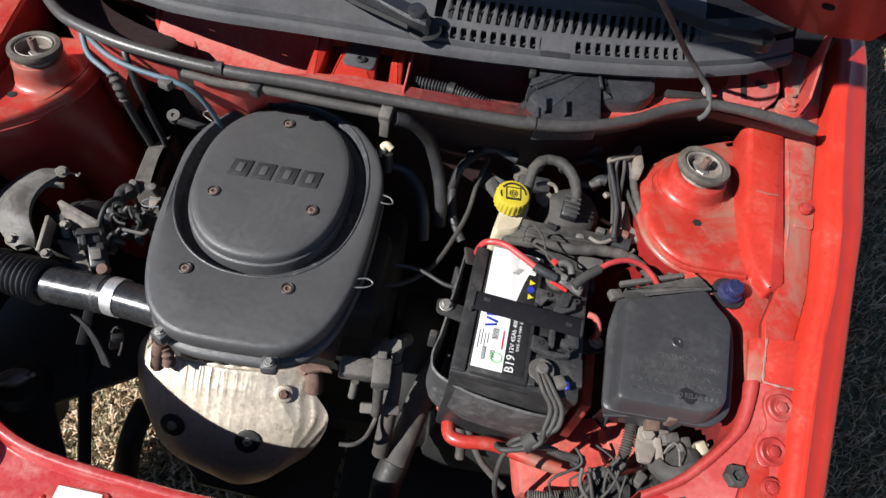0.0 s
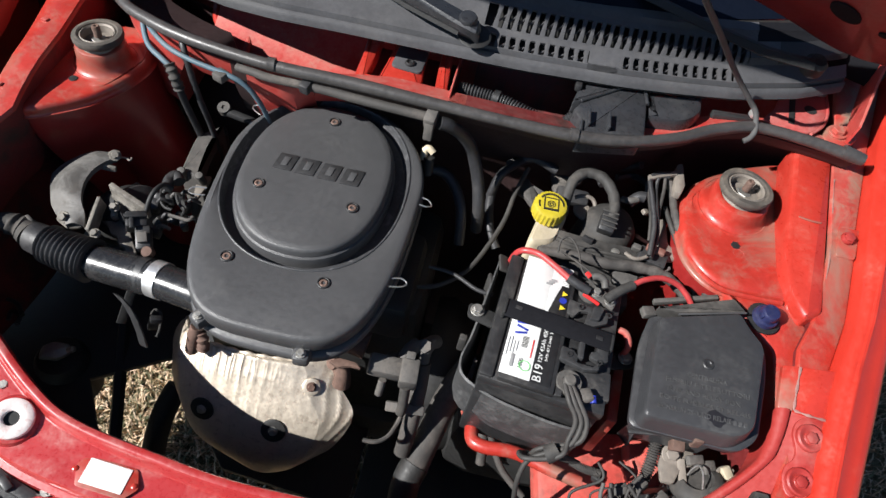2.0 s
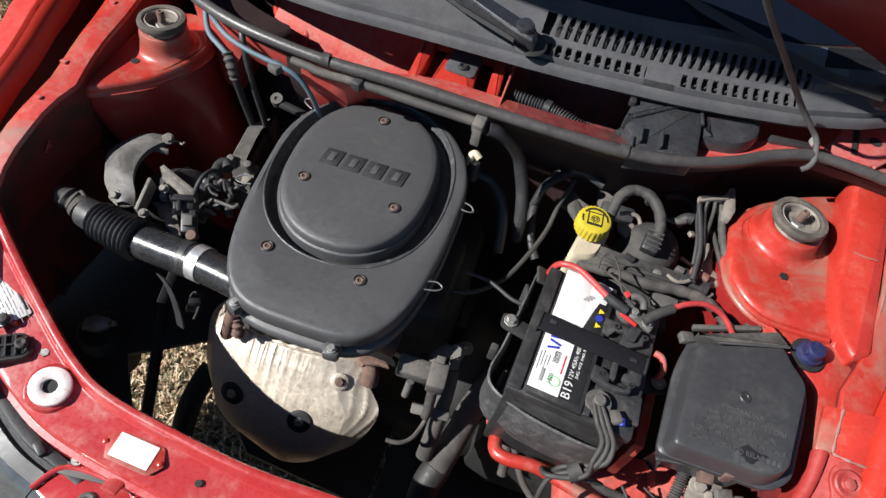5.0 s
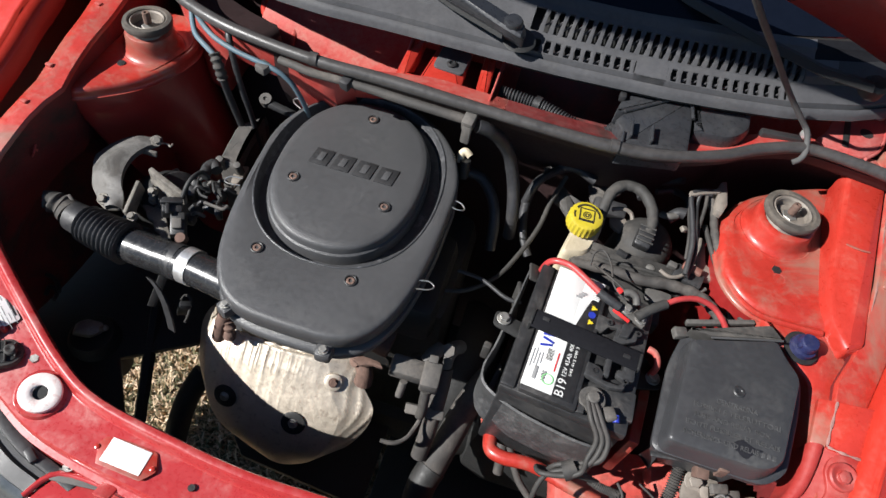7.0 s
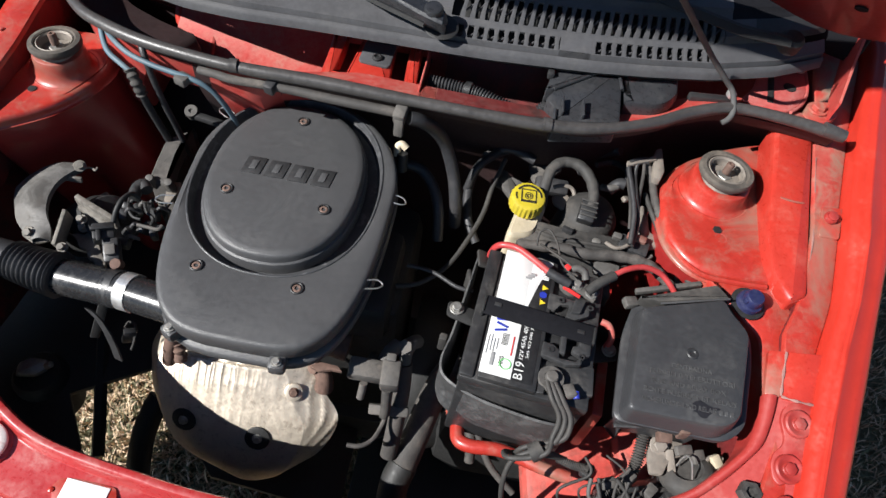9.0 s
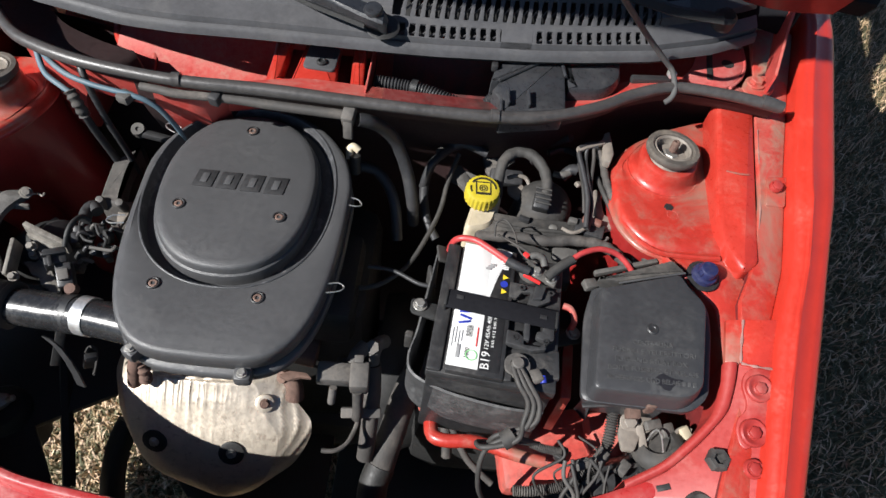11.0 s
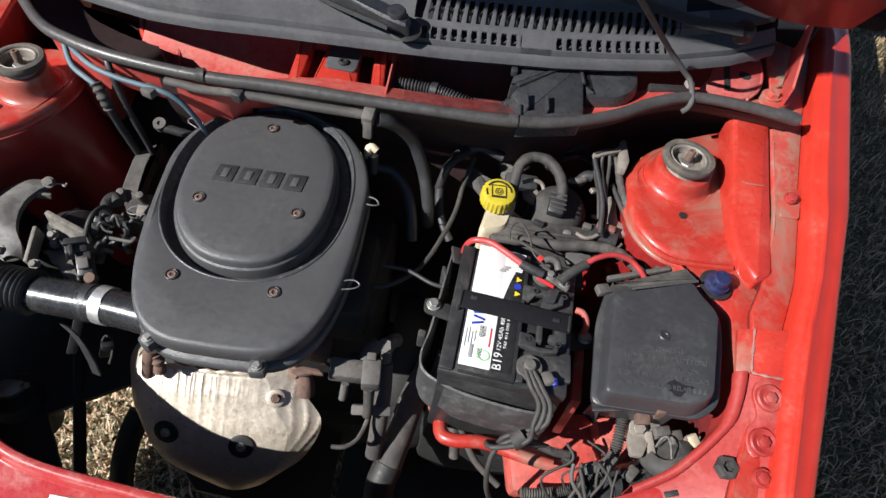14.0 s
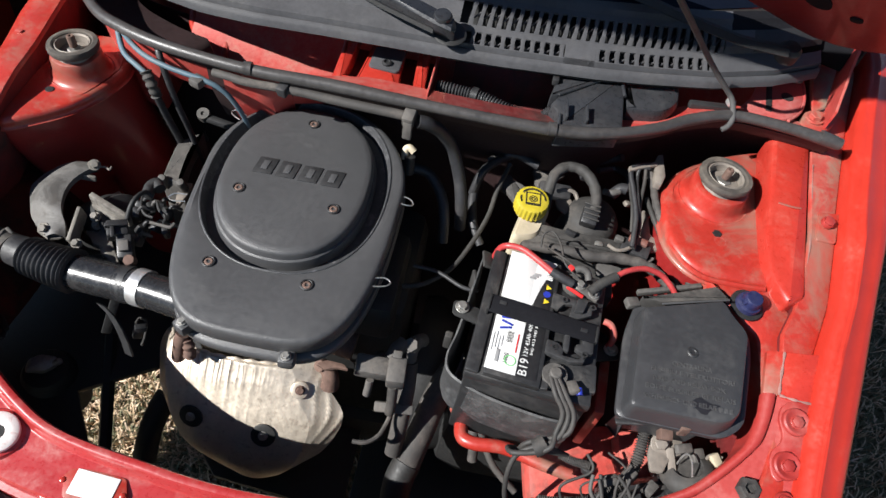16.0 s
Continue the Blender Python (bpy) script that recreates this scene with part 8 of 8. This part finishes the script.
# ---- fixings along the wing flange ----
for x, y, z, r in ((0.628, -0.362, 0.7803, 0.019), (0.616, -0.419, 0.763, 0.019), (0.613, -0.463, 0.7499, 0.013), (0.682, -0.058, 0.862, 0.01)):
    ob = thing("wing_bolt", (x, y, z - 0.002), "dull red painted wing bolt in a dished boss", "bolt", "wing bolts")
    part("boss", lathe([(r, -0.005), (r * 0.98, 0.0002), (r * 0.88, 0.0022), (r * 0.76, 0.0020), (r * 0.60, -0.0005), (r * 0.3, -0.0008)], (x, y, z), (0.0, -0.25, 1), 32), M_CORNER, ob)
    part("head", bolt((x, y, z - 0.001), 0.0082, 0.006, (0.0, -0.25, 1), 1.12), M_CORNER, ob)
nutp = thing("adjuster_nut", (0.572, -0.451, 0.732), "grey plastic hexagonal headlamp adjuster", "adjuster")
part("hex", lathe([(0.016, -0.004), (0.0165, 0.005), (0.014, 0.009), (0.008, 0.009), (0.007, 0.003), (0.001, 0.003)], (0.572, -0.451, 0.736), (0.0, -0.1, 1), 6), M_RUBBER_DUSTY, nutp)
solo("panel_slot", block((0.018, 0.008, 0.002), pose(0.510, -0.481, 0.696, 0, -20, 12), 0.0005), M_DARK, "dark square slot in the red panel", "slot")
cupr = thing("rubber_buffer", (0.555, -0.51, 0.70), "ribbed black rubber buffer on the red panel", "buffer")
part("disc", lathe([(0.024, 0.0), (0.024, 0.008), (0.019, 0.012), (0.012, 0.009), (0.010, 0.014), (0.001, 0.014)], (0.552, -0.510, 0.704), n=28), M_RUBBER_DUSTY, cupr)
hole = thing("tower_hole", (0.528, -0.083, 0.81), "punched dark hole in the strut tower", "hole")
part("rim", lathe([(0.0075, 0), (0.0075, 0.0014), (0.001, 0.0014)], (0.528, -0.083, 0.8125), n=6), M_DARK, hole)
solo("tower_hole", lathe([(0.007, 0), (0.0065, 0.0008), (0.001, 0.0008)], (-0.554, -0.062, 0.8066), n=12), M_DARK, "dark punched hole in the strut tower", "hole")

# ---- washer filler cap ----
M_BLUECAP = surface("blue_plastic", (0.013, 0.016, 0.058), 0.45, 0, 0, 0.35, (0.16, 0.16, 0.2), 60, 0.08, 0.15, 600, 0.4)
wc = thing("washer_filler_cap", (0.568, -0.195, 0.78), "dusty blue washer bottle filler cap", "filler cap")
CA = Vector((0.05, -0.12, 1)).normalized()
part("collar", lathe([(0.025, 0), (0.025, 0.002), (0.018, 0.003)], (0.569, -0.198, 0.797), CA, 28), M_DARK, wc, "dark opening round the neck")
part("cap", lathe([(0.0185, 0.0), (0.0185, 0.009), (0.0175, 0.0115), (0.0145, 0.0125), (0.0135, 0.016), (0.0130, 0.023), (0.0115, 0.0255), (0.001, 0.026)], (0.569, -0.198, 0.797), CA, 28), M_BLUECAP, wc)
part("grip", block((0.031, 0.009, 0.012), pose(0.570, -0.200, 0.814, 6, 0, 25), 0.003), M_BLUECAP, wc)

# ---- headlamp back and clutter in the right-hand corner ----
bulb = thing("headlamp", (0.54, -0.41, 0.56), "headlamp seen from behind with dusty grey bulb cover", "headlamp")
HC, HX = Vector((0.533, -0.41, 0.64)), Vector((-0.30, 0.30, 0.9)).normalized()
part("cover", lathe([(0.040, -0.02), (0.040, 0.008), (0.037, 0.016), (0.030, 0.022), (0.022, 0.024), (0.018, 0.018), (0.002, 0.018)], HC, HX, 36), M_RUBBER_DUSTY, bulb)
part("cover_band", lathe([(0.0415, -0.004), (0.0425, 0.0), (0.0415, 0.005)], HC, HX, 36, caps=False), M_BLACK, bulb)
part("rim", lathe([(0.052, -0.024), (0.052, -0.012), (0.046, -0.008)], HC, HX, 32, caps=False), M_BLACK, bulb)
part("wire_clip", tube([(0.51, -0.403, 0.66), (0.514, -0.395, 0.675), (0.52, -0.394, 0.68), (0.524, -0.405, 0.68), (0.527, -0.422, 0.67)], 0.0014, 6, 6), M_WIRE, bulb)
part("shell", block((0.15, 0.06, 0.06), Matrix.Translation((0.486, -0.441, 0.6)) @ pose(0, 0, 0, 20, 0, 20), 0.016), M_BLACK, bulb)
part("shell_rib", block((0.13, 0.006, 0.02), Matrix.Translation((0.484, -0.436, 0.635)) @ pose(0, 0, 0, 20, 0, 20), 0.002), M_RUBBER_DUSTY, bulb)
part("tab", block((0.014, 0.018, 0.012), Matrix.Translation((0.568, -0.385, 0.66)) @ pose(0, 0, 0, 20, 0, 35), 0.002), M_RES, bulb, "pale plastic tab")
part("tab_wire", tube([(0.549, -0.395, 0.66), (0.559, -0.382, 0.66), (0.569, -0.378, 0.66), (0.579, -0.38, 0.66)], 0.003, 8, 5), M_PALE, bulb)
cc = thing("corrugated_conduit", (0.47, -0.40, 0.6), "dusty ribbed wiring conduit below the fuse box", "conduit")
part("ribbed_tube", tube([(0.462, -0.363, 0.67), (0.46, -0.379, 0.66), (0.457, -0.399, 0.65), (0.452, -0.417, 0.64), (0.438, -0.434, 0.635), (0.422, -0.448, 0.63), (0.41, -0.456, 0.625)], lambda t: 0.0086 + 0.0014 * math.sin(2 * math.pi * 34 * t), 14, 60), M_HOSE, cc)
cc2 = thing("corrugated_conduit", (0.36, -0.48, 0.55), "pale dusty ribbed conduit by the front panel", "conduit")
part("ribbed_tube", tube([(0.324, -0.475, 0.6), (0.349, -0.473, 0.6), (0.378, -0.467, 0.6), (0.401, -0.462, 0.61), (0.416, -0.454, 0.62)], lambda t: 0.0072 + 0.001 * math.sin(2 * math.pi * 30 * t), 14, 50), M_HOSE, cc2)
cc3 = thing("corrugated_conduit", (0.35, -0.42, 0.6), "thin dusty ribbed conduit beside the tray", "conduit")
part("ribbed_tube", tube([(0.338, -0.425, 0.66), (0.354, -0.43, 0.66), (0.37, -0.432, 0.66), (0.382, -0.433, 0.66)], lambda t: 0.0058 + 0.0009 * math.sin(2 * math.pi * 20 * t), 12, 40), M_HOSE, cc3)
br2 = thing("fuse_box_bracket", (0.5, -0.41, 0.66), "dusty pale metal bracket below the fuse box", "bracket")
part("plate", slab(rounded([(0.473, -0.364), (0.521, -0.365), (0.52, -0.386), (0.5, -0.397), (0.489, -0.421), (0.471, -0.421), (0.468, -0.394)], 0.004, 3), 0.652, 0.660, 0.0015), M_PALE, br2)
part("nut", bolt((0.485, -0.378, 0.662), 0.010, 0.009, (0, -0.4, 1)), M_PALE, br2, "dusty nut")
part("rust_tab", block((0.018, 0.016, 0.02), Matrix.Translation((0.477, -0.381, 0.7)) @ pose(0, 0, 0, 20, 0, 4), 0.002), M_RUST, br2, "rusty tab")
part("leg", block((0.012, 0.05, 0.005), Matrix.Translation((0.504, -0.405, 0.655)) @ pose(0, 0, 0, 20, -10, 10), 0.0015), M_PALE, br2)
for pp, w, h in (((0.517, -0.382, 0.67), 0.026, 0.014), ((0.542, -0.384, 0.66), 0.02, 0.02), ((0.556, -0.399, 0.65), 0.024, 0.012)):
    part("lamp_clip", block((w, h, 0.010), Matrix.Translation(pp) @ pose(0, 0, 0, 15, 10, 20), 0.002), M_GREYP, br2)
for nm, pts, rr in (("red_gusset", [(0.434, -0.387, 0.6), (0.449, -0.372, 0.6), (0.472, -0.367, 0.6), (0.467, -0.401, 0.6), (0.446, -0.41, 0.6)], 0.004), ("red_gusset", [(0.482, -0.4, 0.6), (0.521, -0.369, 0.6), (0.517, -0.406, 0.6), (0.502, -0.418, 0.6), (0.485, -0.416, 0.6)], 0.004)):
    part("gusset", slab(rounded([p[:2] for p in pts], rr, 2), 0.588, 0.598, 0.002), M_FADED, tray, "dusty faded red gusset")
rnd = random.Random(5)
for k in range(9):
    x, y = 0.37 + 0.08 * rnd.random(), -0.405 - 0.05 * rnd.random()
    pts = [(x, y, 0.67), (x + rnd.uniform(-0.02, 0.03), y - 0.02, 0.66), (x + rnd.uniform(-0.03, 0.03), y - 0.045, 0.64), (x + rnd.uniform(-0.04, 0.02), y - 0.07, 0.60)]
    cable("thin_wire", pts, rnd.choice((0.0016, 0.0022, 0.003)), rnd.choice((M_CABLE, M_HOSE, M_GREYP)), "dusty loose wire in front of the battery", "wire", "loose wires")
for k in range(4):
    x, y = 0.385 + 0.03 * k, -0.43 - 0.012 * (k % 2)
    solo("wire_connector", block((0.022, 0.016, 0.014), pose(x, y, 0.645, rnd.uniform(-20, 20), 0, rnd.uniform(0, 60)), 0.003), rnd.choice((M_BLACK, M_GREYP, M_CABLE)), "dusty wire connector near the front panel", "connector", "wire connectors")
